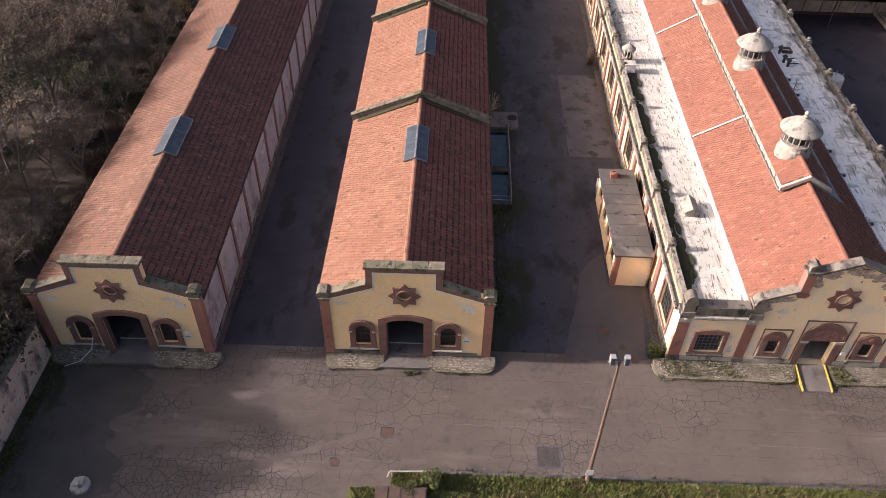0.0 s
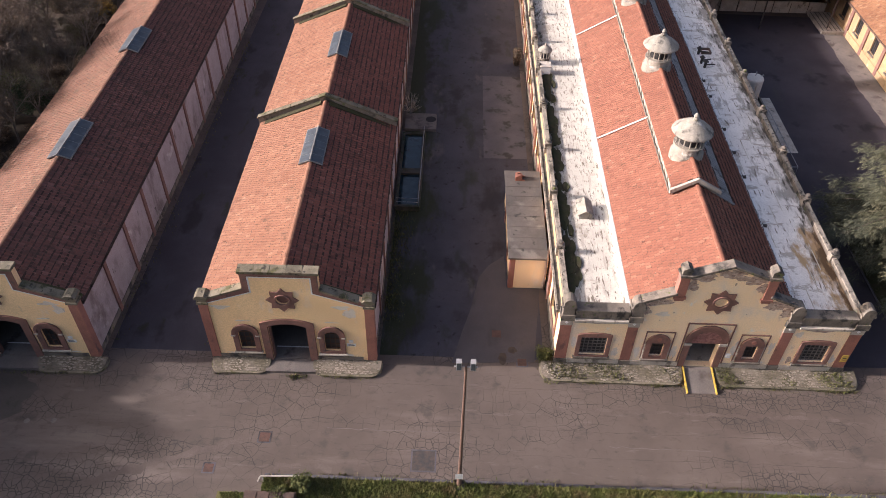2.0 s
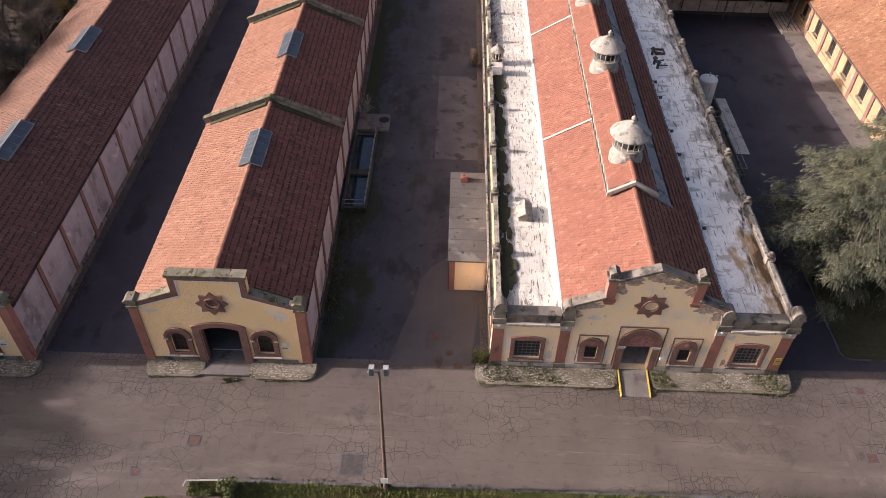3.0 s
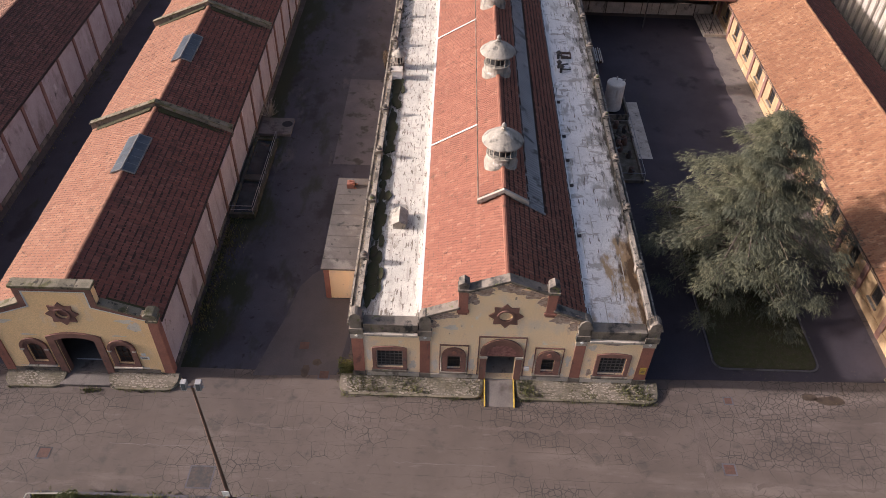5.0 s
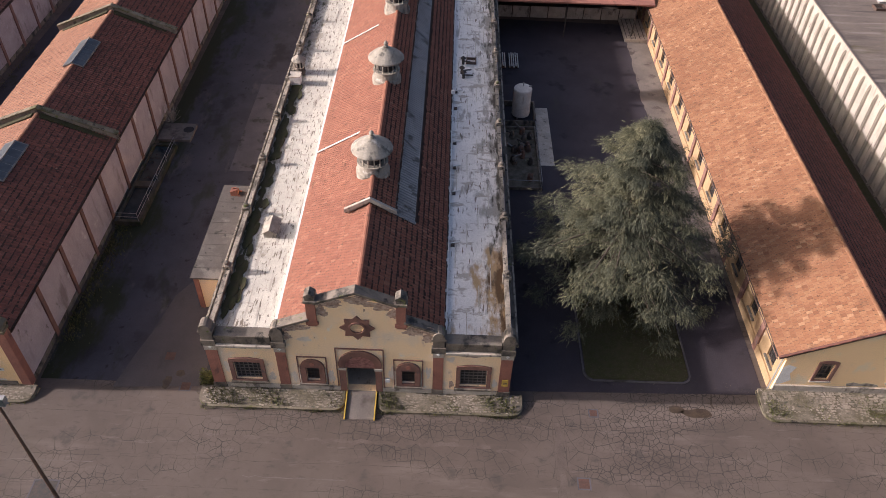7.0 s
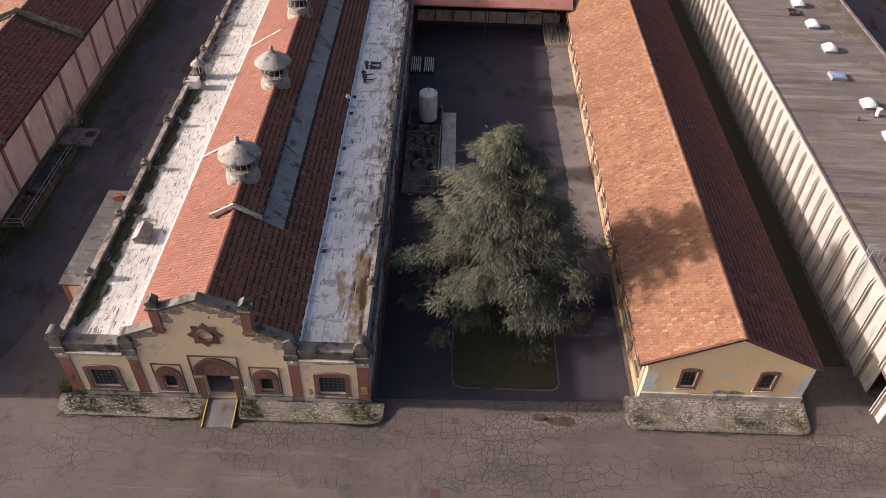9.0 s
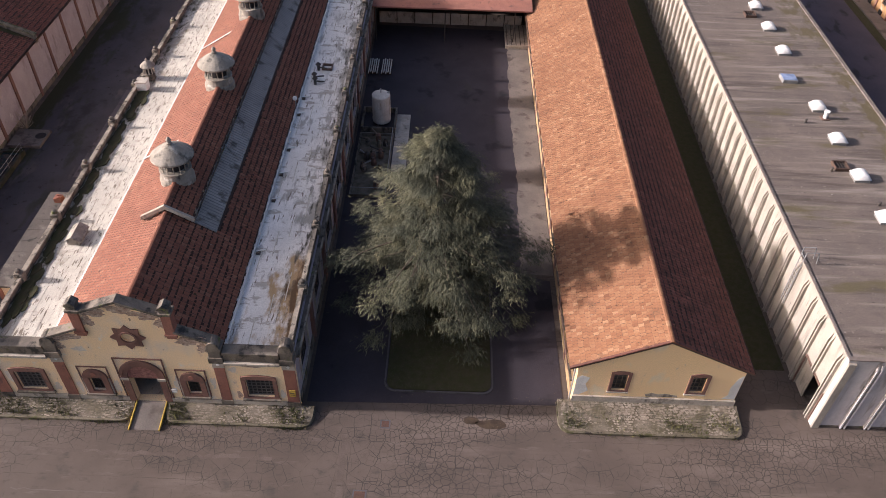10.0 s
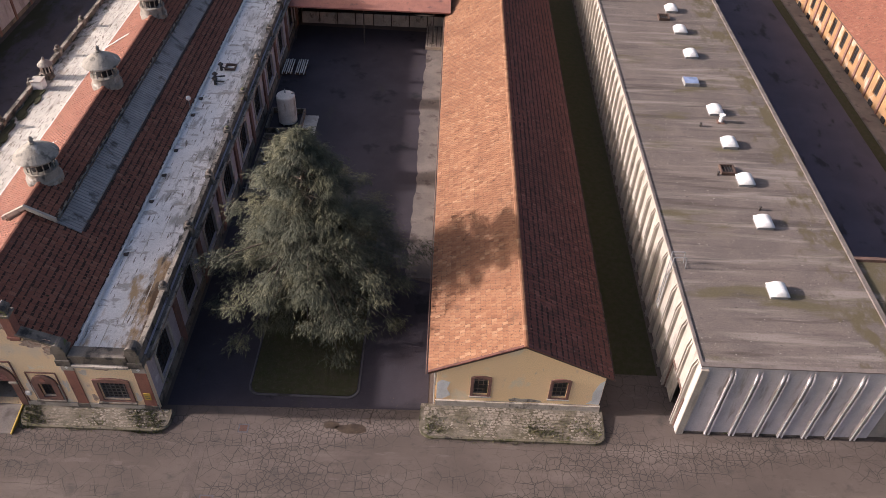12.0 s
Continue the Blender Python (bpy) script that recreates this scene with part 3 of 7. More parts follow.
def star_window(parent, cx, cz, r, y):
    sh = Shape().extrude([star(cx, cz, r, r * 0.72), circle(cx, cz, r * 0.40)], y - 0.07, y)
    ros = part("rosette", sh, BROWN, parent, "brown eight-pointed star round a blind oculus")
    part("ring", Shape().extrude([circle(cx, cz, r * 0.50), circle(cx, cz, r * 0.39)], y - 0.12, y - 0.071), BROWN, ros)
    part("oculus", Shape().extrude([circle(cx, cz, r * 0.40)], y + 0.10, y + 0.14), BROWN if parent.get("oculus") != "pale" else YELLOW_WORN, ros)


def peeled(parent, cx, cz, rx, rz, y, material, seed, name="peeled_patch"):
    """A thin ragged patch of another coat on a wall that faces -y."""
    rng = random.Random(seed)
    n = 22
    ring = []
    for i in range(n):
        a = 2 * math.pi * i / n
        k = 0.75 + 0.3 * math.sin(3 * a + seed) * rng.random() + rng.uniform(-0.16, 0.16)
        ring.append((cx + rx * k * math.cos(a), cz + rz * k * math.sin(a)))
    part(name, Shape().extrude([ring], y - 0.004 - 0.0007 * (seed % 5), y - 0.001), material, parent)


# ---- long sheds with stepped gables ----
ROOF_BAR = surface("dull_lead_bars", (0.22, 0.215, 0.21), (0.15, 0.147, 0.145), 2.0, 0.8)
def shed(x, y, turn, label, half, length, tiles, skylights, seed, fire_walls):
    """half: from the ridge line to the outer face of the wall on the +x side; the other side is a little narrower."""
    b = thing("warehouse", label, "warehouse", x, y, 0, turn, group="brick-gabled warehouses")
    W, EAVE, RIDGE = 4.75, 4.6, 6.7
    WR = half + 0.03
    outline = [(-W, 0), (WR, 0), (WR, 5.3), (2.15, 6.3), (2.15, 7.6), (-2.15, 7.6), (-2.15, 6.3), (-W, 5.3)]
    door = [(-1.15, 0.0001)] + [(1.15, 0.0001)] + arch(1.15, 3.25, 0.28, 0.0)[2:]
    holes = [door] + [shift(arch(0.46, 2.45, 0.46, 1.15), s * 2.55) for s in (-1, 1)] + [circle(0, 5.5, 0.36)]
    door_outline = [(-W, 0), (-1.15, 0)] + list(reversed(arch(1.15, 3.25, 0.28, 0.0)[2:])) + [(1.15, 0)] + outline[1:]
    facade = part("facade", Shape().extrude([door_outline] + holes[1:], 0, 0.4), YELLOW, b, "ochre plastered stepped gable wall")
    # band, white line and coping along the stepped top
    top = outline[2:]
    inner = [(WR, 4.98), (1.78, 6.10), (1.78, 7.33), (-1.78, 7.33), (-1.78, 6.10), (-W, 4.98)]
    part("cornice_band", Shape().extrude([top + list(reversed(inner))], -0.05, -0.004), BROWN, facade, "brown moulded band")
    inner2 = [(WR, 4.90), (1.69, 6.03), (1.69, 7.24), (-1.69, 7.24), (-1.69, 6.03), (-W, 4.90)]
    part("white_line", Shape().extrude([inner + list(reversed(inner2))], -0.03, -0.004), WHITE_PAINT, facade, "flaking white painted line")
    for i in range(5):
        a = -2.25 + 0.9 * i
        part("coping_stone", Shape().box(a + 0.008, a + 0.892, -0.14, 0.5, 7.605, 7.78 + 0.01 * (i % 2)), MOSSY_STONE, facade)
    for s in (-1, 1):
        for k in range(3):
            p, q = k / 3, (k + 1) / 3 - 0.006
            part("coping_stone", Shape().beam((s * (2.2 + 2.15 * p), 0.18, 6.41 - 0.86 * p), (s * (2.2 + 2.15 * q), 0.18, 6.41 - 0.86 * q), 0.55, 0.12), MOSSY_STONE, facade)
        # corner pier with its cap
        c = -4.62 if s < 0 else half - 0.1
        pier = part("corner_pier", Shape().box(c - 0.27, c + 0.27, -0.07, 0.45, 0.25, 5.0), BRICK_RED, b, "red-brown corner pier with stone cap")
        part("pier_cap", Shape().box(c - 0.33, c + 0.33, -0.13, 0.5, 5.005, 5.16).box(c - 0.27, c + 0.27, -0.08, 0.46, 5.16, 5.45).extrude([[(c - 0.38, 5.45), (c + 0.38, 5.45), (c + 0.38, 5.58), (c + 0.2, 5.74), (c - 0.2, 5.74), (c - 0.38, 5.58)]], -0.18, 0.54), MOSSY_STONE, pier)
    # door surround, window surrounds
    surround = [(-1.58, 0.2), (-1.15, 0.2)] + list(reversed(arch(1.15, 3.25, 0.28, 0.2)[2:])) + [(1.15, 0.2), (1.58, 0.2)] + arch(1.58, 3.55, 0.36, 0.2)[2:]
    part("door_surround", Shape().extrude([surround], -0.12, -0.004), BROWN, facade, "brown stone door surround")
    part("door_lining", Shape().extrude([[(-1.152, 0.2), (-1.07, 0.2)] + list(reversed(arch(1.07, 3.2, 0.26, 0.2)[2:])) + [(1.07, 0.2), (1.152, 0.2)] + arch(1.152, 3.25, 0.28, 0.2)[2:]], 0.05, 0.35), BROWN, facade)
    for s in (-1, 1):
        c = s * 2.55
        sur = part("window_surround", Shape().extrude([shift(arch(0.78, 2.55, 0.78, 0.95), c), shift(arch(0.462, 2.45, 0.462, 1.148), c)], -0.10, -0.004), BROWN, facade, "brown round-arched window surround")
        part("hood", Shape().extrude([shift([(0.80, 2.5), (0.80, 2.6)] + arch(0.80, 2.6, 0.80, 2.6)[2:] + [(-0.80, 2.6), (-0.80, 2.5), (-0.62, 2.5)] + list(reversed(arch(0.62, 2.6, 0.62, 2.6)[2:])) + [(0.62, 2.5)], c)], -0.17, -0.102), BROWN, sur)
        for q in (-1, 1):
            part("impost", Shape().box(c + q * 0.72 - 0.12, c + q * 0.72 + 0.12, -0.19, -0.103, 2.40, 2.495), PALE_STONE, sur, "white impost block")
        part("sill", Shape().box(c - 0.85, c + 0.85, -0.2, -0.004, 0.86, 0.945), PALE_STONE, sur, "pale stone sill")
        window_unit(facade, c, 1.15, 2.92, 0.47, 0.0, 3, 4, WOOD_DARK)
    facade["oculus"] = "dark"
    star_window(facade, 0, 5.5, 0.94, -0.004)
    for x0, x1 in ((-4.34, -1.6), (1.6, 4.34)):
        part("plinth", Shape().box(x0, x1, -0.07, -0.004, 0.2, 0.62), GREY_STONE, facade)
    part("sign", Shape().box(3.42, 3.95, -0.04, -0.006, 1.62, 1.84).box(3.55, 3.8, -0.04, -0.006, 1.95, 2.15), WHITE_PAINT, facade, "small white enamel sign")
    part("notice_bars", Shape().box(3.5, 3.87, -0.05, -0.041, 1.70, 1.73).box(3.5, 3.80, -0.05, -0.041, 1.76, 1.79), IRON, facade)
    for k, (cx, cz, rx, rz, m) in enumerate(((3.75, 4.45, 0.5, 0.45, FADED), (3.3, 4.95, 0.7, 0.2, FADED), (-3.7, 4.75, 0.7, 0.22, FADED), (-2.6, 3.62, 0.6, 0.08, FADED), (2.6, 3.66, 0.55, 0.07, FADED), (-3.2, 0.72, 1.0, 0.14, FADED), (3.1, 0.74, 0.9, 0.12, FADED))):
        peeled(facade, cx + 0.1 * (seed % 3), cz, rx, rz, 0.0, m, seed * 10 + k)
    # floor and side walls
    part("inner_floor", Shape().box(-4.3, 4.3, 0.02, length, 0.16, 0.25), SLAB, b)
    part("threshold", Shape().box(-1.5, 1.5, -0.95, 0.015, -0.05, 0.2), SLAB, b)
    part("floor_line", Shape().box(-1.14, 1.14, 0.9, 0.98, 0.252, 0.258), WHITE_PAINT, b, "white painted line on the floor")
    for s in (-1, 1):
        face = 4.72 if s < 0 else half
        wall = part("side_wall", Shape().box(*sorted((s * (face - 0.37), s * face)), 0.405, length, 0, EAVE - 0.06), PINK if fire_walls else PINK_STAINED, b, "pale pink plastered side wall with brown strips")
        yy = 4.14
        while yy < length:
            part("pilaster", Shape().box(*sorted((s * (face + 0.003), s * (face + 0.10))), yy - 0.17, yy + 0.17, 0.0, EAVE - 0.08), BROWN, wall)
            yy += 3.645
        part("base_course", Shape().box(*sorted((s * (face + 0.003), s * (face + 0.05))), 0.41, length, 0, 0.40), GREY_STONE, wall)
    part("end_wall", Shape().box(-4.35, 4.35, length - 0.4, length, 0.26, EAVE), PINK, b)
    # roof: slab, tiles, fire walls, roof lights
    roof = part("roof", Shape().extrude([[(-5.05, EAVE - 0.12), (0, RIDGE - 0.1), (half + 0.12, EAVE - 0.12), (half + 0.12, EAVE), (0, RIDGE), (-5.05, EAVE)]], 0.45, length), WOOD_DARK, b, "clay tiled pitched roof")
    for s in (-1, 1):
        eave = 5.1 if s < 0 else half + 0.17
        # -x slope takes the lit tile colour, +x slope the shade-darkened one
        tile_slope(roof, s, 0, RIDGE + 0.02, s * eave, EAVE + 0.02, 0.55, length, tiles if s < 0 else (TILE_SHADED if fire_walls else TILE_DARK))
        g = Shape()
        g.extrude([[(s * (eave + a), EAVE + h) for a, h in ((-0.04, -0.16), (0.05, -0.16), (0.08, -0.05), (0.06, -0.05), (0.03, -0.13), (-0.02, -0.13), (-0.04, -0.05))]], 0.5, length)
        part("gutter", g, WOOD_DARK, roof, "dark rusted eaves gutter")
        part("moss_patch", Shape().extrude([[(s * 2.3, RIDGE - 0.92), (s * 4.9, EAVE + 0.12), (s * 4.9, EAVE + 0.26), (s * 2.3, RIDGE - 0.80)]], 0.46, 0.95), MOSS, roof, "moss along the gable")
    ridge_tiles(roof, 0, RIDGE + 0.06, 0.55, length, tiles)
    for k in fire_walls:
        if k < length:
            fw = part("fire_wall", Shape().extrude([[(-5.2, EAVE - 0.3), (5.2, EAVE - 0.3), (5.2, EAVE + 0.42), (0, RIDGE + 0.42), (-5.2, EAVE + 0.42)]], k - 0.2, k + 0.2), GREY_STONE, roof, "stone fire wall rising through the roof")
            for s in (-1, 1):
                part("wall_coping", Shape().beam((0, k, RIDGE + 0.52), (s * 5.3, k, EAVE + 0.52), 0.46, 0.095), MOSSY_STONE, fw)
                part("moss_patch", Shape().extrude([[(s * 0.3, RIDGE - 0.05), (s * 4.7, EAVE + 0.16), (s * 4.7, EAVE + 0.27), (s * 0.3, RIDGE + 0.08)]], k - 0.65, k - 0.21), MOSS, fw)
    for a, e in skylights:
        light = part("roof_light", Shape().box(-0.04, 0.04, a, e, RIDGE + 0.1, RIDGE + 0.30), ROOF_BAR, roof, "roof light of wired glass on the ridge")
        for s in (-1, 1):
            slope = (RIDGE - EAVE) / 5.05
            def at(d, h):
                return (s * d, RIDGE + 0.14 + h - slope * d)
            part("frame", Shape().extrude([[at(0.05, 0), at(0.80, 0), at(0.80, 0.10), at(0.05, 0.10)]], a, e), ROOF_BAR, light)
            panes = 5
            for k in range(panes):
                p0, p1 = a + 0.05 + (e - a - 0.1) * k / panes, a + 0.05 + (e - a - 0.1) * (k + 1) / panes - 0.05
                part("pane", Shape().extrude([[at(0.1, 0.102), at(0.75, 0.102), at(0.75, 0.115), at(0.1, 0.115)]], p0, p1), GLASS_ROOF, light)
    rubble_apron("stone_apron", "sloping rubble stone apron with mossy kerb beside the doorway", x - 4.85, x - 1.3, y - 1.05, y - 0.02, seed)
    rubble_apron("stone_apron", "sloping rubble stone apron with mossy kerb beside the doorway", x + 1.3, x + 5.45, y - 1.05, y - 0.02, seed + 1)
    return b


# ---- the large hall with flat side aisles ----
def hall():
    SIDE_STONE = surface("stained_parapet_stone", (0.36, 0.305, 0.245), (0.25, 0.212, 0.17), 1.3, stains=(((0.10, 0.085, 0.068), 1.5, 0.48, 0.64, (1, 0.6, 1)), ((0.05, 0.042, 0.034), 3.0, 0.55, 0.66, (1, 1, 1))), bump=0.6)
    b = thing("factory_hall", "long ochre factory hall with gabled front and white flat aisles", "hall")
    L, HW, AISLE = 64.0, 8.7, 4.6
    outline = [(-HW, 0), (HW, 0), (HW, 4.4), (4.62, 4.4), (4.62, 5.85), (2.5, 6.75), (2.5, 7.95), (0, 8.95), (-2.5, 7.95), (-2.5, 6.75), (-4.62, 5.85), (-4.62, 4.4), (-HW, 4.4)]
    door = arch(0.86, 2.7, 0.86, 0.3)
    big, small = rect(-0.78, 0.78, 1.1, 2.75), rect(-0.38, 0.38, 1.2, 2.45)
    full = [(-HW, 0.0), (HW, 0.0)] + outline[2:]
    facade = part("facade", Shape().extrude([full, door] + [shift(big, s * 6.58) for s in (-1, 1)] + [shift(small, s * 2.78) for s in (-1, 1)] + [circle(0, 6.05, 0.38)], 0, 0.45), YELLOW_WORN, b, "worn ochre plastered gable front with missing render")
    # coping of the gable
    for s in (-1, 1):
        for a, c in (((4.6, 5.92), (2.62, 6.76)), ((2.3, 8.04), (0.0, 8.98))):
            part("coping", Shape().beam((s * a[0], 0.14, a[1]), (s * c[0], 0.14, c[1]), 0.62, 0.15), GREY_STONE, facade)
        pin = part("gable_pinnacle", Shape().box(s * 2.42 - 0.26, s * 2.42 + 0.26, -0.12, 0.4, 6.45, 8.0), BRICK_RED, facade, "red-brown gable pinnacle with stone cap")
        c = s * 2.42
        part("cap", Shape().box(c - 0.34, c + 0.34, -0.2, 0.48, 8.005, 8.16).box(c - 0.25, c + 0.25, -0.12, 0.38, 8.16, 8.42).extrude([[(c - 0.31, 8.42), (c + 0.31, 8.42), (c + 0.27, 8.56), (c, 8.74), (c - 0.27, 8.56)]], -0.17, 0.43), GREY_STONE, pin)
        part("corbel", Shape().box(c - 0.34, c + 0.34, -0.14, -0.004, 6.28, 6.445).box(c - 0.26, c + 0.26, -0.10, -0.004, 6.12, 6.28), BRICK_RED, pin)
        # pilasters with capitals and pier blocks
        for px, wide in ((8.42, 0.34), (4.5, 0.30)):
            c = s * px
            pil = part("pilaster", Shape().box(c - wide, c + wide, -0.06, -0.004, 0.72, 3.75), BRICK_RED, facade, "red-brown pilaster with stone capital")
            part("pilaster_base", Shape().box(c - wide - 0.05, c + wide + 0.05, -0.11, -0.004, 0.2, 0.715), GREY_STONE, pil)
            part("capital", Shape().box(c - wide - 0.03, c + wide + 0.03, -0.09, -0.004, 3.755, 4.3), PALE_STONE, pil)
            part("boss", Shape().extrude([[(c - 0.11, 4.03), (c, 3.92), (c + 0.11, 4.03), (c, 4.14)]], -0.115, -0.091), WHITE_PAINT, pil)
            post = part("parapet_pier", Shape().box(c - 0.40, c + 0.40, -0.24, 0.5, 4.305, 4.75).box(c - 0.33, c + 0.33, -0.18, 0.45, 4.75, 5.35).box(c - 0.42, c + 0.42, -0.24, 0.52, 5.35, 5.5), GREY_STONE, facade, "blackened stone parapet pier with rounded head")
            part("head", Shape().extrude([[(c - 0.34, 5.5), (c + 0.34, 5.5)] + [(c + 0.34 * math.cos(math.pi * i / 8), 5.6 + 0.42 * math.sin(math.pi * i / 8)) for i in range(9)]], -0.24, 0.42), GREY_STONE, post)
        # side bays: cornice and parapet
        x0, x1 = sorted((s * 4.92, s * 8.0))
        part("cornice", Shape().box(x0, x1, -0.30, -0.004, 4.28, 4.42).box(x0, x1, -0.2, -0.004, 4.14, 4.28), PALE_STONE, facade)
        part("parapet", Shape().box(x0, x1, -0.12, 0.4, 4.425, 5.0), GREY_STONE, facade, "blackened stone parapet")
        part("parapet_coping", Shape().box(x0, x1, -0.22, 0.5, 5.005, 5.18), GREY_STONE, facade)
        # large grilled windows
        c = s * 6.58
        sur = part("window_surround", Shape().extrude([shift([(-1.02, 1.0), (1.02, 1.0)] + arch(1.02, 2.95, 0.16, 1.0)[2:], c), shift([(p[0] * 1.002, p[1]) for p in big], c)], -0.10, -0.004), BROWN, facade, "brown stone window surround")
        part("sill", Shape().box(c - 1.1, c + 1.1, -0.2, -0.004, 0.86, 0.995), GREY_STONE, sur)
        window_unit(facade, c, 1.1, 2.75, 0.78, 0.0, 6, 6, GRILLE)
        # small arched windows with square hood moulds
        c = s * 2.78
        sur = part("window_surround", Shape().extrude([shift(arch(0.70, 2.5, 0.66, 1.0), c), shift([(p[0] * 1.004, p[1]) for p in small], c)], -0.12, -0.004), BROWN, facade, "brown arched window surround with carved head")
        part("carved_disc", Shape().extrude([circle(c, 2.78, 0.15, 12)], -0.15, -0.121), BRICK_RED, sur)
        part("hood_mould", Shape().extrude([shift([(-0.86, 1.0), (-0.80, 1.0), (-0.80, 3.32), (0.80, 3.32), (0.80, 1.0), (0.86, 1.0), (0.86, 3.39), (-0.86, 3.39)], c)], -0.06, -0.004), BROWN, sur)
        for q in (-0.76, 0.76):
            part("colonette", Shape().bar((c + q, -0.06, 1.0), (c + q, -0.06, 2.36), 0.04), PALE_STONE, sur, "pale stone colonette")
        part("sill", Shape().box(c - 0.85, c + 0.85, -0.2, -0.004, 0.86, 0.995), GREY_STONE, sur)
        window_unit(facade, c, 1.2, 2.45, 0.38, 0.0, 4, 4, IRON)
    # doorway
    dsur = part("door_surround", Shape().extrude([[(-1.24, 0.3), (-0.86, 0.3)] + list(reversed(arch(0.86, 2.7, 0.86, 0.3)[2:])) + [(0.86, 0.3), (1.24, 0.3)] + arch(1.24, 2.82, 1.24, 0.3, 16)[2:]], -0.09, -0.004), BROWN, facade, "brown moulded door arch")
    part("arch_moulding", Shape().extrude([[(1.27, 2.77), (1.27, 2.82)] + arch(1.27, 2.82, 1.27, 2.82, 16)[2:] + [(-1.27, 2.82), (-1.27, 2.77), (-1.08, 2.77)] + list(reversed(arch(1.08, 2.82, 1.08, 2.82, 16)[2:])) + [(1.08, 2.77)]], -0.14, -0.092), BROWN, dsur)
    for s in (-1, 1):
        part("impost", Shape().box(s * 1.05 - 0.24, s * 1.05 + 0.24, -0.16, -0.092, 2.38, 2.545), PALE_STONE, dsur, "white impost block")
    part("tympanum", Shape().extrude([[(-0.86, 2.52), (0.86, 2.52)] + arch(0.86, 2.7, 0.86, 2.52)[2:]], -0.02, 0.1), surface("faded_pink_carving", (0.36, 0.18, 0.15), (0.20, 0.09, 0.08), 5.0, bump=0.8), dsur, "carved pinkish arch panel")
    part("lintel", Shape().box(-0.86, 0.86, 0.02, 0.2, 2.42, 2.515), BROWN, dsur)
    part("hood_mould", Shape().extrude([[(-1.39, 0.71), (-1.33, 0.71), (-1.33, 4.18), (1.33, 4.18), (1.33, 0.71), (1.39, 0.71), (1.39, 4.25), (-1.39, 4.25)]], -0.07, -0.004), BROWN, facade)
    # Near-black panel set back inside, painting the dark depth of the doorway.
    part("door_leaf", Shape().box(-0.9, 0.9, 3.2, 3.3, 0.3, 2.6), DARK, facade)
    for x0, x1 in ((-8.0, -4.86), (-4.14, -1.26), (1.26, 4.14), (4.86, 8.0)):
        part("plinth", Shape().box(x0, x1, -0.08, -0.004, 0.2, 0.7), PALE_STONE, facade)
    part("letter_box", Shape().box(1.42, 1.70, -0.14, -0.006, 1.35, 1.62), WHITE_PAINT, facade, "small white box on the wall")
    BARE_BRICK = surface("bare_brick_and_render", (0.40, 0.27, 0.205), (0.56, 0.44, 0.35), 3.5, bump=0.6, stains=(((0.24, 0.17, 0.14), 4.0, 0.52, 0.62, (1, 1, 2.5)),))
    spots = ((-1.4, 7.95, 1.0, 0.42), (1.35, 7.85, 1.1, 0.45), (0.0, 8.25, 1.0, 0.4), (-3.6, 5.85, 1.1, 0.35), (3.45, 5.9, 1.2, 0.42), (-1.9, 7.2, 0.5, 0.5), (1.95, 7.25, 0.35, 0.5), (-2.0, 7.3, 0.25, 0.4), (3.5, 6.1, 0.8, 0.24), (-3.5, 6.0, 0.9, 0.2), (3.9, 5.3, 0.5, 0.5), (-4.0, 5.1, 0.4, 0.4), (0.3, 8.5, 0.5, 0.16), (2.9, 5.75, 0.5, 0.3), (6.4, 3.9, 1.1, 0.16), (-6.6, 3.95, 1.0, 0.10), (5.3, 1.2, 0.2, 0.4))
    for k, (cx, cz, rx, rz) in enumerate(spots):
        peeled(facade, cx, cz, rx, rz, 0.0, BARE_BRICK, 300 + k)
    for k, (cx, cz, rx, rz) in enumerate(((-1.75, 1.6, 0.28, 0.7), (1.85, 2.0, 0.25, 0.8), (-3.9, 1.5, 0.2, 0.6), (3.95, 2.2, 0.2, 0.7), (-7.75, 2.2, 0.2, 0.7), (7.85, 1.4, 0.2, 0.5), (-5.2, 1.4, 0.25, 0.5), (-3.0, 4.9, 0.5, 0.25), (5.2, 3.5, 0.3, 0.3))):
        peeled(facade, cx, cz, rx, rz, 0.0, FADED, 330 + k)
    facade["oculus"] = "pale"
    star_window(facade, 0, 6.05, 0.98, -0.004)
    sg = part("warning_sign", Shape().box(8.25, 8.62, -0.17, -0.145, 1.4, 2.0), YELLOW_PAINT, facade, "yellow warning sign")
    part("notice_bars", Shape().box(8.32, 8.55, -0.178, -0.171, 1.55, 1.6).box(8.32, 8.55, -0.178, -0.171, 1.7, 1.75), IRON, sg)
    part("inner_floor", Shape().box(-8.2, 8.2, 0.46, L, 0.2, 0.29), PALE_STONE, b)
    # side walls with bays of 5.45 m
    BAY = 5.45
    for s in (-1, 1):
        # Shade tints the colour: +x wall greyish pink, sunlit -x wall ochre.
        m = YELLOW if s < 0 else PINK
        holes, c = [], 2.75
        while c < L - 2:
            holes.append(shift(arch(1.15, 3.35, 0.32, 1.1, 6), c))
            c += BAY
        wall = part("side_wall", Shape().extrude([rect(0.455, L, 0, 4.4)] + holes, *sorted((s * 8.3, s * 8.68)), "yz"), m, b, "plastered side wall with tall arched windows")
        c = 2.75
        while c < L - 2:
            ring = shift(arch(1.38, 3.42, 0.38, 0.95, 6), c)
            part("window_surround", Shape().extrude([ring, shift([(p[0] * 1.002, p[1]) for p in arch(1.15, 3.35, 0.32, 1.1, 6)], c)], *sorted((s * 8.684, s * 8.76)), "yz"), PALE_STONE if s > 0 else BROWN, wall)
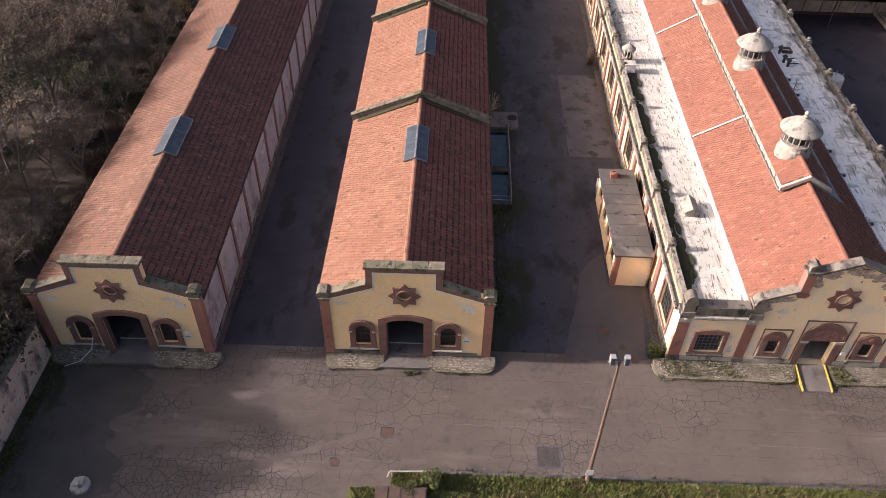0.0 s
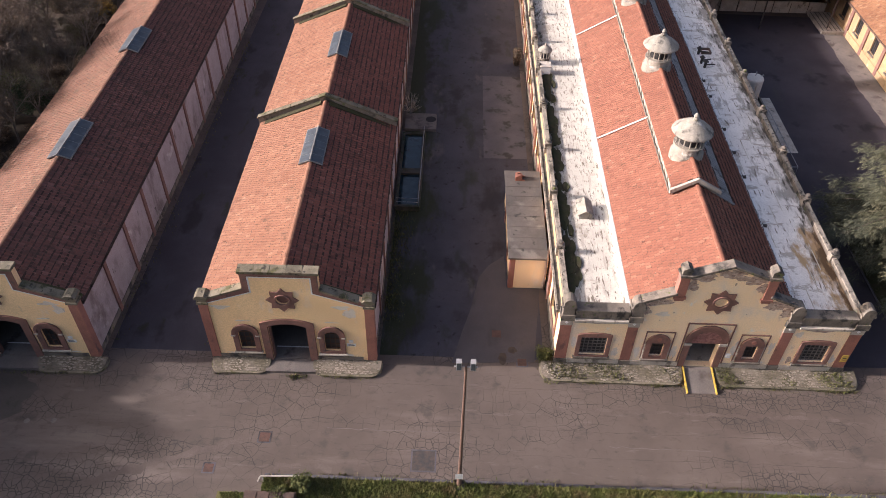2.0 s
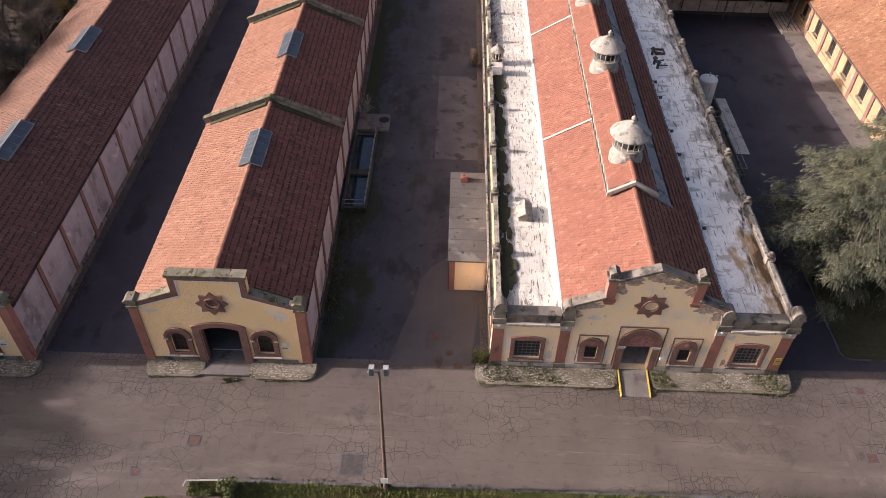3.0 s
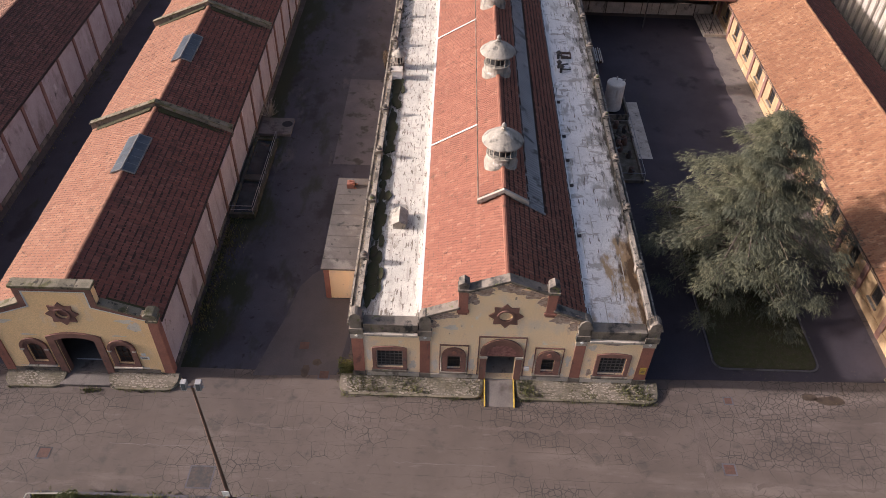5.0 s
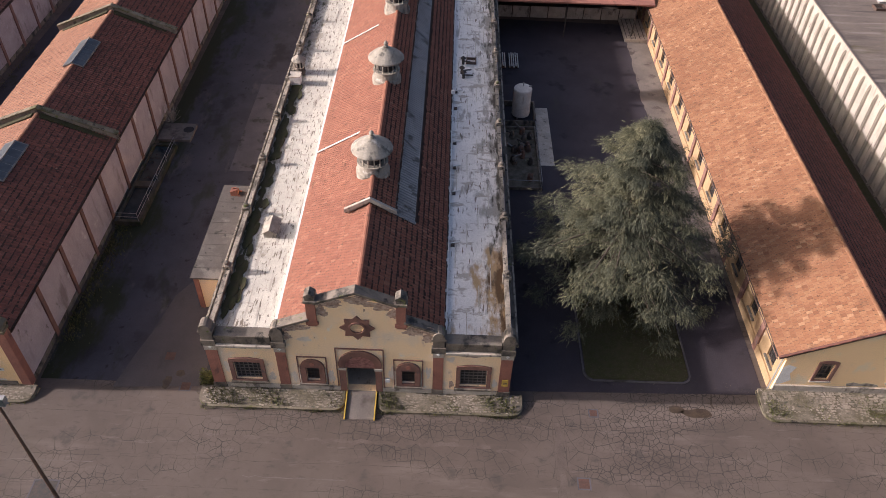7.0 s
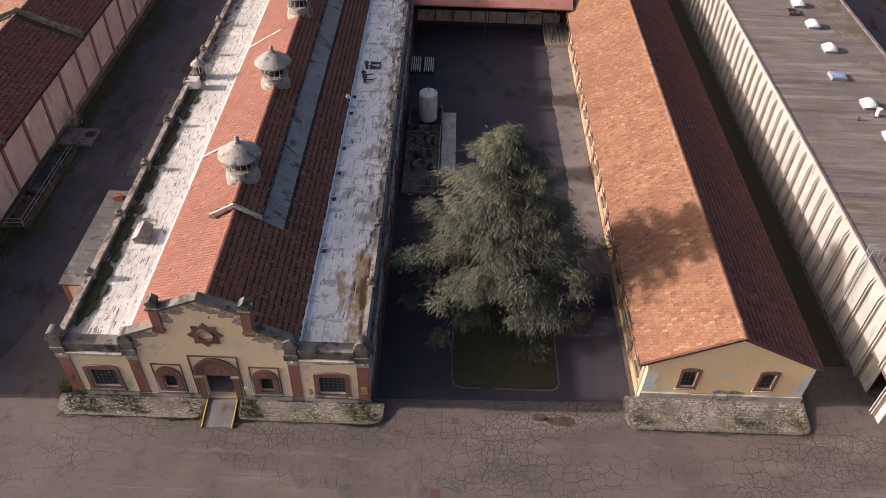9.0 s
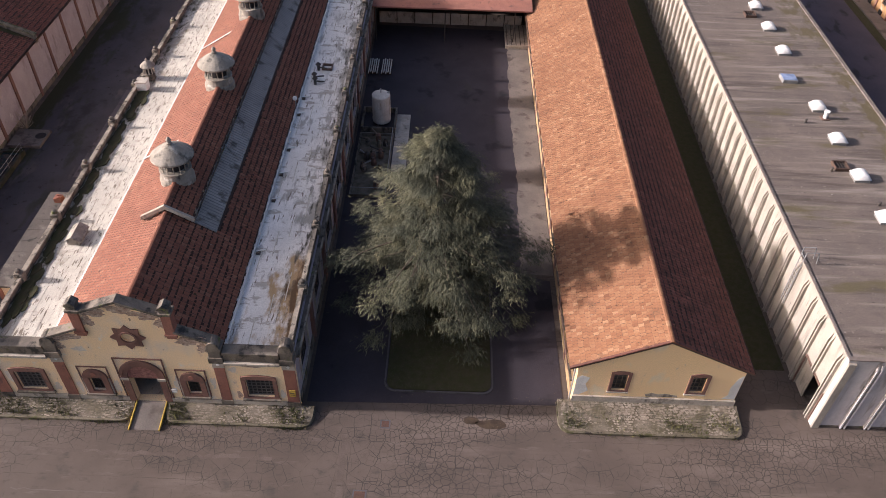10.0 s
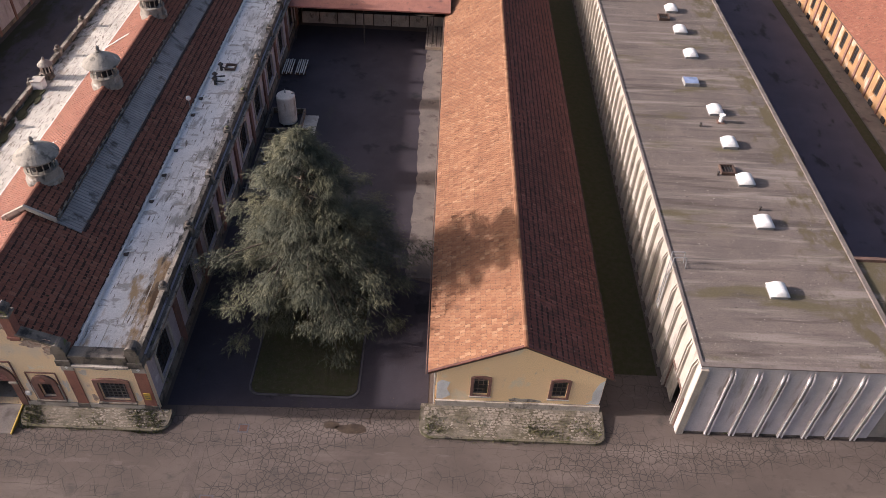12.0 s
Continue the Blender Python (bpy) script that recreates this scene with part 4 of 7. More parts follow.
            window_unit(wall, c, 1.1, 3.66, 1.15, s * 8.68, 5, 6, IRON, axis="y", out=s)
            part("pilaster", Shape().box(*sorted((s * 8.684, s * 8.84)), c + BAY / 2 - 0.28, c + BAY / 2 + 0.28, 0.0, 4.2), BROWN, wall)
            c += BAY
        part("base_course", Shape().box(*sorted((s * 8.684, s * 8.78)), 0.46, L, 0, 0.7), GREY_STONE, wall)
        part("cornice", Shape().box(*sorted((s * 8.684, s * 8.90)), 0.46, L, 4.22, 4.40), GREY_STONE, wall)
        part("cornice_lip", Shape().box(*sorted((s * 8.905, s * 9.02)), 0.46, L, 4.24, 4.46), SIDE_STONE, wall)
        par = part("parapet", Shape().box(*sorted((s * 8.32, s * 8.56)), 0.52, L, 4.405, 4.9), GREY_STONE, b, "weathered stone parapet of the flat aisle roof")
        part("coping", Shape().box(*sorted((s * 8.30, s * 8.58)), 0.53, L, 4.905, 5.02), SIDE_STONE, par)
        c = 5.3
        while c < L:
            post = part("post", Shape().box(*sorted((s * 8.22, s * 8.74)), c - 0.22, c + 0.22, 4.41, 5.22), SIDE_STONE, par)
            part("finial", Shape().lathe(s * 8.48, c, ((0.27, 5.22), (0.27, 5.28), (0.14, 5.32), (0.18, 5.42), (0.15, 5.5), (0.04, 5.55)), 10), GREY_STONE, post)
            c += BAY
        deck = part("aisle_roof", Shape().box(*sorted((s * 4.7, s * 8.315)), 0.46, L, AISLE - 0.25, AISLE), MEMBRANE if s < 0 else MEMBRANE_RUST, b, "white membrane flat roof streaked with dirt")
        part("flashing", Shape().box(*sorted((s * 4.78, s * 4.93)), 0.6, L, AISLE + 0.004, AISLE + 0.24), WHITE_PAINT, deck, "white painted edge flashing")
        part("gutter_line", Shape().box(*sorted((s * 4.66, s * 4.775)), 0.6, L, AISLE + 0.1, AISLE + 0.27), ZINC, deck)
        c = 0.6
        k = 0
        while c < L - 1.2:
            k += 1
            part("seam", Shape().box(*sorted((s * (5.3 + 0.95 * (k % 4) / 1.3), s * (5.36 + 0.95 * (k % 4) / 1.3))), c, c + 2.4, AISLE + 0.003, AISLE + 0.012), MEMBRANE, deck)
            c += 1.9
    # pitched middle roof
    RZ, EZ, EX = 7.8, 4.86, 4.75
    roof = part("roof", Shape().extrude([[(-EX, EZ - 0.15), (0, RZ - 0.15), (EX, EZ - 0.15), (EX, EZ), (0, RZ), (-EX, EZ)]], 0.5, L), WOOD_DARK, b, "red clay tiled pitched roof with ridge monitor")
    MF = 8.5  # front of the ridge monitor
    for s in (-1, 1):
        tile_slope(roof, s, 0, RZ + 0.02, s * EX, EZ + 0.02, 0.55, L, TILE_RED, skip=((-1.45, 2.75, MF, L),))
    ridge_tiles(roof, 0, RZ + 0.06, 0.55, MF, TILE_RED)
    mon = part("ridge_monitor", Shape().extrude([[(-1.42, 6.9), (1.42, 6.9), (1.42, 7.42), (0, 8.26), (-1.42, 7.42)]], MF, L), WOOD_DARK, roof, "raised ridge monitor with white gable")
    for s in (-1, 1):
        tile_slope(mon, s, 0, 8.30, s * 1.5, 7.42, MF - 0.05, L, TILE_RED, singles=False)
    ridge_tiles(mon, 0, 8.34, MF - 0.05, L, TILE_RED)
    part("gable_panel", Shape().extrude([[(-1.44, 6.86), (1.44, 6.86), (1.44, 7.30), (0, 8.10), (-1.44, 7.30)]], MF - 0.055, MF - 0.004), PALE_STONE, mon)
    part("barge_board", Shape().extrude([[(-1.62, 7.14), (0, 8.08), (1.62, 7.14), (1.62, 7.42), (0, 8.36), (-1.62, 7.42)]], MF - 0.24, MF - 0.06), PALE_STONE, mon, "weathered pale stone barge course")
    for s in (-1, 1):
        part("monitor_rail", Shape().box(*sorted((s * 1.51, s * 1.57)), MF, L, 6.93, 7.05), GREY_STONE, mon, "weathered rail along the monitor foot")
    part("clerestory_wall", Shape().box(-1.436, -1.4215, MF + 0.01, 46, 6.93, 7.41), VENT_STONE, mon)
    # clerestory: pale posts between dark openings along both sides
    y = MF + 0.35
    while y < 46:
        for s in (-1, 1):
            part("clerestory_post", Shape().box(*sorted((s * 1.424, s * 1.48)), y, y + 0.5, 6.95 if s < 0 else 7.0, 7.40), VENT_STONE, mon)
        y += 0.95
    # corrugated strip on the right-hand slope
    slope = (RZ - EZ) / EX
    cor = Shape()
    n = 0
    y = MF + 0.1
    while y < L:
        za, zb = RZ - slope * 1.43, RZ - slope * 2.72
        low, top = (0.12, 0.17) if n % 2 == 0 else (0.17, 0.12)
        cor.add([(1.43, y, za + low), (2.72, y, zb + low), (2.72, y + 0.13, zb + top), (1.43, y + 0.13, za + top), (2.72, y, zb), (2.72, y + 0.13, zb)], [(0, 1, 2, 3), (1, 4, 5, 2)])
        y += 0.13
        n += 1
    troughs = Shape()
    y = MF + 0.2
    while y < L:
        troughs.add([(1.43, y, za + 0.175), (2.71, y, zb + 0.175), (2.71, y + 0.06, zb + 0.175), (1.43, y + 0.06, za + 0.175)], [(0, 1, 2, 3)])
        y += 0.26
    tagged(part("sheet_lines", troughs, ROOF_BAR, roof, "dark lines across the corrugated sheet"), kind="stuff")
    tagged(part("corrugated_strip", cor, CORRUGATED, roof, "grey corrugated sheet strip beside the monitor"), kind="stuff")
    part("strip_edge", Shape().beam((1.42, MF + 0.03, RZ - slope * 1.42 + 0.2), (2.80, MF + 0.03, RZ - slope * 2.80 + 0.2), 0.14, 0.1), ZINC, roof)
    for y in (17.9, 33.9):
        part("slope_pipe", Shape().bar((-4.75, y - 0.65, EZ + 0.16), (-1.5, y - 0.75, RZ - slope * 1.5 + 0.16), 0.06), WHITE_PAINT, roof, "white pipe across the roof")
        part("slope_pipe", Shape().bar((1.5, y - 1.4, RZ - slope * 1.5 + 0.25), (2.5, y - 2.0, RZ - slope * 2.5 + 0.25), 0.05), ZINC, roof)
    # ventilators on the ridge
    for y in (11.5, 22.75, 34.0, 45.25):
        v = part("ridge_ventilator", Shape().lathe(-0.1, y, ((1.08, 7.5), (1.08, 8.2), (0.98, 8.3), (0.93, 8.72), (1.0, 8.75), (1.0, 8.86), (0.6, 8.86), (0.6, 8.8)), 24), VENT_STONE, roof, "round masonry ridge ventilator with conical hood")
        for i in range(14):
            a = 2 * math.pi * i / 14
            part("louvre_post", Shape().bar((-0.1 + 0.86 * math.cos(a), y + 0.86 * math.sin(a), 8.855), (-0.1 + 0.86 * math.cos(a), y + 0.86 * math.sin(a), 9.70), 0.04, 6), VENT_STONE, v)
        part("core", Shape().lathe(-0.1, y, ((0.62, 8.87), (0.62, 9.69)), 16), DARK, v)
        part("hood", Shape().lathe(-0.1, y, ((1.28, 9.70), (1.33, 9.76), (1.30, 9.84), (0.9, 10.17), (0.45, 10.44), (0.16, 10.58)), 28), VENT_STONE, v, "conical stone hood")
        part("finial", Shape().lathe(-0.1, y, ((0.15, 10.56), (0.19, 10.66), (0.10, 10.74), (0.17, 10.86), (0.12, 10.98), (0.03, 11.08)), 12), VENT_STONE, v)
    return b


shed(-24.72, -0.45, 0.45, "ochre warehouse with stepped gable and red tiled roof", 4.98, 62.0, TILE_WARM, ((11.3, 15.3), (25.7, 29.7)), 3, (19.1, 35.15, 51.2))
shed(-41.4, -0.9, 0.7, "ochre warehouse with stepped gable and weathered tiled roof", 4.82, 62.0, TILE_OLD, ((11.5, 15.8), (25.9, 29.7)), 9, ())
hall()
rubble_apron("stone_apron", "sloping rubble stone apron with weeds before the hall", -9.55, -0.98, -1.3, -0.02, 21)
rubble_apron("stone_apron", "sloping rubble stone apron with weeds before the hall", 0.98, 9.55, -1.3, -0.02, 22)


# ---- plain shed with low gable ----
def low_shed():
    b = thing("storehouse", "low ochre storehouse with orange tiled roof", "storehouse")
    X0, X1, XC, Y, L, EAVE, RIDGE = 24.85, 34.5, 29.65, 1.15, 62.0, 3.55, 5.97
    wins = [(27.42, 2.25), (32.0, 2.35)]
    outline = [(X0, 0), (X1, 0), (X1, EAVE), (XC, RIDGE - 0.1), (X0, EAVE)]
    front = part("facade", Shape().extrude([outline] + [rect(c - 0.42, c + 0.42, 1.42, 2.95) for c, _ in wins], Y, Y + 0.4), PALE_OCHRE, b, "ochre plastered gable wall with white patches")
    for c, _ in wins:
        sur = part("window_surround", Shape().extrude([[(c - 0.60, 1.34), (c + 0.60, 1.34), (c + 0.60, 3.08), (c + 0.3, 3.18), (c, 3.21), (c - 0.3, 3.18), (c - 0.60, 3.08)], rect(c - 0.422, c + 0.422, 1.42, 2.95)], Y - 0.07, Y - 0.004), BROWN, front, "brown window surround")
        part("sill", Shape().box(c - 0.64, c + 0.64, Y - 0.10, Y - 0.004, 1.24, 1.335), PALE_STONE, sur)
        window_unit(front, c, 1.42, 2.95, 0.42, Y, 3, 4, GREY_STONE)
    part("plinth", Shape().box(X0 - 0.05, X1 + 0.05, Y - 0.12, Y - 0.004, 0.25, 0.85), PALE_STONE, front, "grey plinth")
    part("white_patch", Shape().extrude([[(X0 + 0.02, 0.9), (X0 + 0.35, 0.9), (X0 + 0.85, 1.3), (X0 + 0.6, 1.9), (X0 + 0.8, 2.5), (X0 + 0.3, 2.7), (X0 + 0.02, 2.4)]], Y - 0.012, Y - 0.004), WHITE_PAINT, front)
    part("white_patch", Shape().extrude([[(X1 - 0.02, 0.9), (X1 - 0.02, 3.2), (X1 - 0.3, 2.9), (X1 - 0.55, 2.0), (X1 - 0.5, 1.3), (X1 - 0.8, 0.95)]], Y - 0.012, Y - 0.004), WHITE_PAINT, front)
    part("bare_render", Shape().extrude([[(29.2, 0.9), (31.1, 0.9), (31.0, 1.08), (30.3, 1.22), (29.9, 1.14), (29.5, 1.25), (29.1, 1.1)]], Y - 0.010, Y - 0.004), PALE_STONE, front)
    for s, x in ((-1, X0), (1, X1)):
        holes, c = [], 2.6
        while c < L - 2:
            holes.append(rect(c - 0.55, c + 0.55, 1.2, 2.9))
            c += 4.0
        wall = part("side_wall", Shape().extrude([rect(Y + 0.405, L, 0, EAVE)] + (holes if s < 0 else []), *sorted((x, x - s * 0.4)), "yz"), ORANGE_OCHRE, b, "orange ochre side wall with brown pilasters")
        c = 2.6
        while c < L - 2:
            part("pilaster", Shape().box(*sorted((x + s * 0.004, x + s * 0.12)), c + 1.75, c + 2.25, 0.0, EAVE - 0.1), BROWN, wall)
            if s < 0:
                part("window_sill", Shape().box(*sorted((x + s * 0.004, x + s * 0.14)), c - 0.65, c + 0.65, 1.08, 1.195), GREY_STONE, wall)
                window_unit(wall, c, 1.2, 2.9, 0.55, x, 3, 5, IRON, axis="y", out=s)
            c += 4.0
        part("base_course", Shape().box(*sorted((x + s * 0.004, x + s * 0.09)), Y + 0.41, L, 0, 0.7), ORANGE_OCHRE if s < 0 else PALE_STONE, wall)
    roof = part("roof", Shape().extrude([[(X0 - 0.5, EAVE - 0.28), (XC, RIDGE - 0.1), (X1 + 0.38, EAVE - 0.22), (X1 + 0.38, EAVE - 0.12), (XC, RIDGE), (X0 - 0.5, EAVE - 0.18)]], Y - 0.1, L), WOOD_DARK, b, "orange clay tiled roof")
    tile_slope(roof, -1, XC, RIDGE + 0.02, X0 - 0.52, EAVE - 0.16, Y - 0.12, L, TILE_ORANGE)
    # +x slope uses the tile with shade worked into its colour
    tile_slope(roof, 1, XC, RIDGE + 0.02, X1 + 0.40, EAVE - 0.10, Y - 0.12, L, TILE_SHADED)
    ridge_tiles(roof, XC, RIDGE + 0.06, Y - 0.12, L, TILE_ORANGE)
    for x, z in ((X0 - 0.53, EAVE - 0.10), (X1 + 0.41, EAVE - 0.04)):
        part("verge_tiles", Shape().beam((XC, Y - 0.03, RIDGE + 0.10), (x, Y - 0.03, z), 0.15, 0.08), TILE_DARK, roof)
    for s, x in ((-1, X0 - 0.62), (1, X1 + 0.5)):
        part("gutter", Shape().bar((x, Y - 0.1, EAVE - 0.24), (x, L, EAVE - 0.24), 0.035), RUST, roof)
    part("drain_pipe", Shape().bar((X0 - 0.12, Y + 0.2, 0.0), (X0 - 0.12, Y + 0.2, EAVE - 0.2), 0.05), ZINC, b)
    return b


# ---- precast concrete hall ----
def concrete_hall():
    RIM = surface("weathered_metal_rim", (0.20, 0.165, 0.145), (0.14, 0.115, 0.10), 1.2, 0.7)
    b = thing("concrete_hall", "flat-roofed precast concrete hall with ribbed walls", "hall")
    X0, X1, Y, L, H = 39.0, 50.3, 0.13, 64.0, 6.15
    body = part("front_wall", Shape().box(X0, X1, Y, Y + 0.3, 0, H), FRONT_CONCRETE, b, "ribbed grey concrete front wall")
    side = part("side_wall", Shape().extrude([[(Y + 0.305, 0), (0.65, 0), (0.65, 2.5), (3.35, 2.5), (3.35, 0), (L, 0), (L, H), (Y + 0.305, H)]], X0, X0 + 0.3, "yz"), CONCRETE, b, "ribbed pale concrete side wall with doorway")
    part("side_wall", Shape().box(X1 - 0.3, X1, Y + 0.305, L, 0, H), CONCRETE, b)
    part("inner_floor", Shape().box(X0 + 0.31, X1 - 0.31, Y + 0.31, L, 0.0, 0.06), SLAB, b)
    def rib(axis, c):
        """A pair of tapering ribs at a panel joint."""
        for d in (-0.11, 0.11):
            a0, a1 = c + d - 0.04, c + d + 0.04
            prof = [(0.0, 0.05), (0.2, 0.05), (0.2, 5.35), (0.04, 5.85), (0.0, 5.85)]
            sh = Shape()
            if axis == "x":
                sh.extrude([[(Y - 0.003 - p, z) for p, z in prof]], a0, a1, "yz")
                part("rib", sh, FRONT_CONCRETE, body)
            else:
                sh.extrude([[(X0 - 0.003 - p, z) for p, z in prof]], a0, a1)
                part("rib", sh, CONCRETE, side)
    step = 1.432
    part("corner_rib", Shape().box(X0, X0 + 0.42, Y - 0.16, Y - 0.003, 0, 5.9), CONCRETE, body)
    for k in range(1, 8):
        rib("x", X0 + 0.42 + step * k - 0.03)
    c = 0.75
    while c < L - 1:
        if not 0.9 < c < 3.4:
            rib("y", c)
        else:
            part("rib", Shape().extrude([[(X0 - 0.003 - p, z) for p, z in ((0, 2.6), (0.16, 2.6), (0.16, 5.35), (0.04, 5.85), (0, 5.85))]], c - 0.175, c - 0.085), CONCRETE, side)
            part("rib", Shape().extrude([[(X0 - 0.003 - p, z) for p, z in ((0, 2.6), (0.16, 2.6), (0.16, 5.35), (0.04, 5.85), (0, 5.85))]], c + 0.085, c + 0.175), CONCRETE, side)
        c += step
    part("base_band", Shape().box(X0 + 0.43, X1, Y - 0.03, Y - 0.003, 0, 0.12), GREY_STONE, body)
    door = part("door_frame", Shape().box(X0 - 0.06, X0 + 0.2, 3.36, 3.5, 0, 2.6).box(X0 - 0.06, X0 + 0.2, 0.5, 0.64, 0, 2.6).box(X0 - 0.06, X0 + 0.2, 0.641, 3.359, 2.51, 2.65), RUST, side, "red-brown steel door frame")
    part("door_leaf", Shape().box(X0 + 0.1, X0 + 0.16, 2.2, 3.3, 0.05, 2.5), CONCRETE, door)
    roof = part("roof", Shape().box(X0 + 0.05, X1 - 0.05, Y + 0.05, L, H + 0.004, H + 0.05), FLAT_ROOF, b, "brown-grey bitumen flat roof")
    part("rim", Shape().box(X0 - 0.10, X0 + 0.06, Y + 0.17, L, H + 0.055, H + 0.12).box(X0 - 0.10, X1 + 0.12, Y - 0.12, Y + 0.165, H + 0.055, H + 0.12), RIM, roof, "brown-grey metal roof edge")
    part("rim", Shape().box(X1 - 0.16, X1 + 0.12, Y + 0.17, L, H + 0.055, H + 0.16), RIM, roof, "brown-grey metal roof edge")
    y = 2.4
    while y < L:
        part("sheet_seam", Shape().box(X0 + 0.2, X1 - 0.2, y, y + 0.16, H + 0.052, H + 0.06), FLAT_ROOF, roof)
        y += 4.3
    return b


def dome_light(x, y, z):
    d = thing("dome_roof_light", "white acrylic dome roof light on the flat roof", "roof light", x, y, z, group="dome roof lights")
    part("upstand", Shape().box(-0.52, 0.52, -0.52, 0.52, 0, 0.22), ZINC, d)
    sh = Shape()
    n = 8
    v = []
    for i in range(n + 1):
        for j in range(n + 1):
            a, c = -0.56 + 1.12 * i / n, -0.56 + 1.12 * j / n
            h = (1 - (a / 0.56) ** 2) * (1 - (c / 0.56) ** 8)
            v.append((a, c, 0.27 + 0.32 * max(0, h) ** 0.6))
    sh.add(v, [(i * (n + 1) + j, (i + 1) * (n + 1) + j, (i + 1) * (n + 1) + j + 1, i * (n + 1) + j + 1) for i in range(n) for j in range(n)])
    sh.box(-0.57, 0.57, -0.57, 0.57, 0.221, 0.268)
    ob = part("dome", sh, WHITE_PAINT, d, "milky white dome")
    for p in ob.data.polygons:
        p.use_smooth = True
    return d


def roof_hatch(x, y, z):
    d = thing("open_roof_hatch", "open dark roof hatch with steel frame", "roof hatch", x, y, z, group="roof hatches")
    for sx in (-1, 1):
        part("frame", Shape().box(*sorted((sx * 0.42, sx * 0.5)), -0.5, 0.5, 0, 0.25), WOOD_DARK, d)
        part("frame", Shape().box(-0.42, 0.42, *sorted((sx * 0.42, sx * 0.5)), 0, 0.25), WOOD_DARK, d)
    part("opening", Shape().box(-0.42, 0.42, -0.42, 0.42, 0.004, 0.02), DARK, d)
    for k in (-0.2, 0.0, 0.2):
        part("grille_bar", Shape().bar((k, -0.45, 0.22), (k, 0.45, 0.22), 0.02), IRON, d)
    return d


low_shed()
rubble_apron("stone_apron", "wide rubble stone apron with moss before the storehouse", 24.0, 34.75, -1.0, 1.13, 31)
concrete_hall()
ROOF_E = 6.205
for y in (11.4, 15.86, 20.31, 24.71, 33.58, 38.0, 42.25, 46.6, 51.0):
    dome_light(45.6, y + 0.62, ROOF_E)
dome_light(44.65, 5.8, ROOF_E)
for x, y in ((44.68, 17.7), (44.62, 41.2)):
    roof_hatch(x, y, ROOF_E)

# ---- ground ----
GROUND = 900.0
solid("ground", Shape().add([(-GROUND, -GROUND, 0), (GROUND, -GROUND, 0), (GROUND, GROUND, 0), (-GROUND, GROUND, 0)], [(0, 1, 2, 3)]), ASPHALT, "grey cracked asphalt road and yard", "ground", kind="structure")
rc = random.Random(15)
# Dark courtyard and paler strip put the hall's shadow edge into colour.
edge_line = [(24.4, 0.9), (24.4, 11.4)] + [(22.5 + 0.10 * math.sin(0.33 * y) + rc.uniform(-0.10, 0.10), y) for y in [12.0 + 0.6 * k for k in range(62)]]
solid("courtyard", Shape().extrude([[(9.0, 49.0), (9.0, 0.55)] + edge_line], -0.05, 0.019, "xy"), YARD, "patched asphalt courtyard, partly darkened for hall shade", "pavement", kind="structure")
solid("woodland_floor", Shape().box(-160, -46.75, -60, 160, -0.05, 0.03), FOREST_SOIL, "brown leaf litter under bare trees", "ground", kind="structure")

# ---- boundary wall ----
w = thing("boundary_wall", "dirty faded plaster boundary wall with stone coping", "wall")
part("wall_body", Shape().box(-46.75, -46.4, -30.0, -1.3, 0, 2.9), WALL_DIRTY, w)
part("coping", Shape().box(-46.85, -46.3, -30.0, -1.3, 2.905, 3.05), MOSSY_STONE, w)


# ---- paving and marks on the ground ----
def paving(name, label, x0, x1, y0, y1, z, material):
    return solid(name, Shape().box(x0, x1, y0, y1, -0.05, z), material, label, "pavement", kind="structure")


# Alley colours repeat the shade that the buildings cast here.
paving("pavement_alley_one", "asphalt alley between the warehouses, darkened to deepen its shade", -36.2, -29.9, 0.1, 62, 0.008, ALLEY_NARROW)
paving("pavement_alley_two", "asphalt alley beside the hall, darkened to deepen its shade", -19.5, -9.3, 0.3, 62, 0.008, ALLEY)
paving("pavement_lane", "dark asphalt lane beyond the concrete hall", 51.0, 62.3, 9.2, 70, 0.008, LANE)
paving("pavement_strip", "concrete strip beside the storehouse, painted paler for sunlight", 21.6, 24.7, 12.0, 48, 0.014, SLAB)
paving("pavement_slab", "worn grey concrete slab beside the hall", -12.85, -9.3, 21.2, 34.3, 0.02, WORN_SLAB)
solid("pavement_patch", Shape().extrude([[(-15.0, -0.15), (-9.9, 0.1), (-9.2, 6.4), (-11.45, 6.5), (-11.5, 9.6), (-12.6, 8.6), (-13.3, 7.4), (-13.9, 4.2), (-14.4, 2.4)]], -0.05, 0.013, "xy"), PATCH, "paler worn asphalt patch beside the hall", "pavement", kind="structure")
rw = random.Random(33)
# Broad dark area puts shade into the colour; only the wall edge is moss.
shadowed = [(-46.35, -1.6), (-46.35, -16.0)] + [(-40.2 + 0.7 * math.sin(0.23 * k) + 0.3 * math.sin(0.71 * k) + rw.uniform(-0.2, 0.2), -16.0 + 0.2 * k) for k in range(72)]
solid("mossy_shaded_edge", Shape().extrude([shadowed], -0.05, 0.007, "xy"), surface("shade_darkened_mossy_asphalt", (0.090, 0.075, 0.065), (0.070, 0.060, 0.051), 0.5, 0.9, lean=(-43.5, -46.4, (((0.040, 0.042, 0.020), 0.9, (1, 0.6, 1), 0.8, None),))), "asphalt along the boundary wall, mossy and darkened for shade", "pavement", kind="structure")
paving("pavement_pad", "pale concrete pad beside the tank", 12.3, 13.5, 23.3, 31.9, 0.02, PALE_STONE)
paving("mossy_gap", "mossy green ground between storehouse and concrete hall", 35.1, 38.7, 4.2, 62, 0.02, MOSS)
paving("mossy_strip", "mossy brown grass strip beside the lane", 62.35, 63.35, 20, 70, 0.03, MOSS)
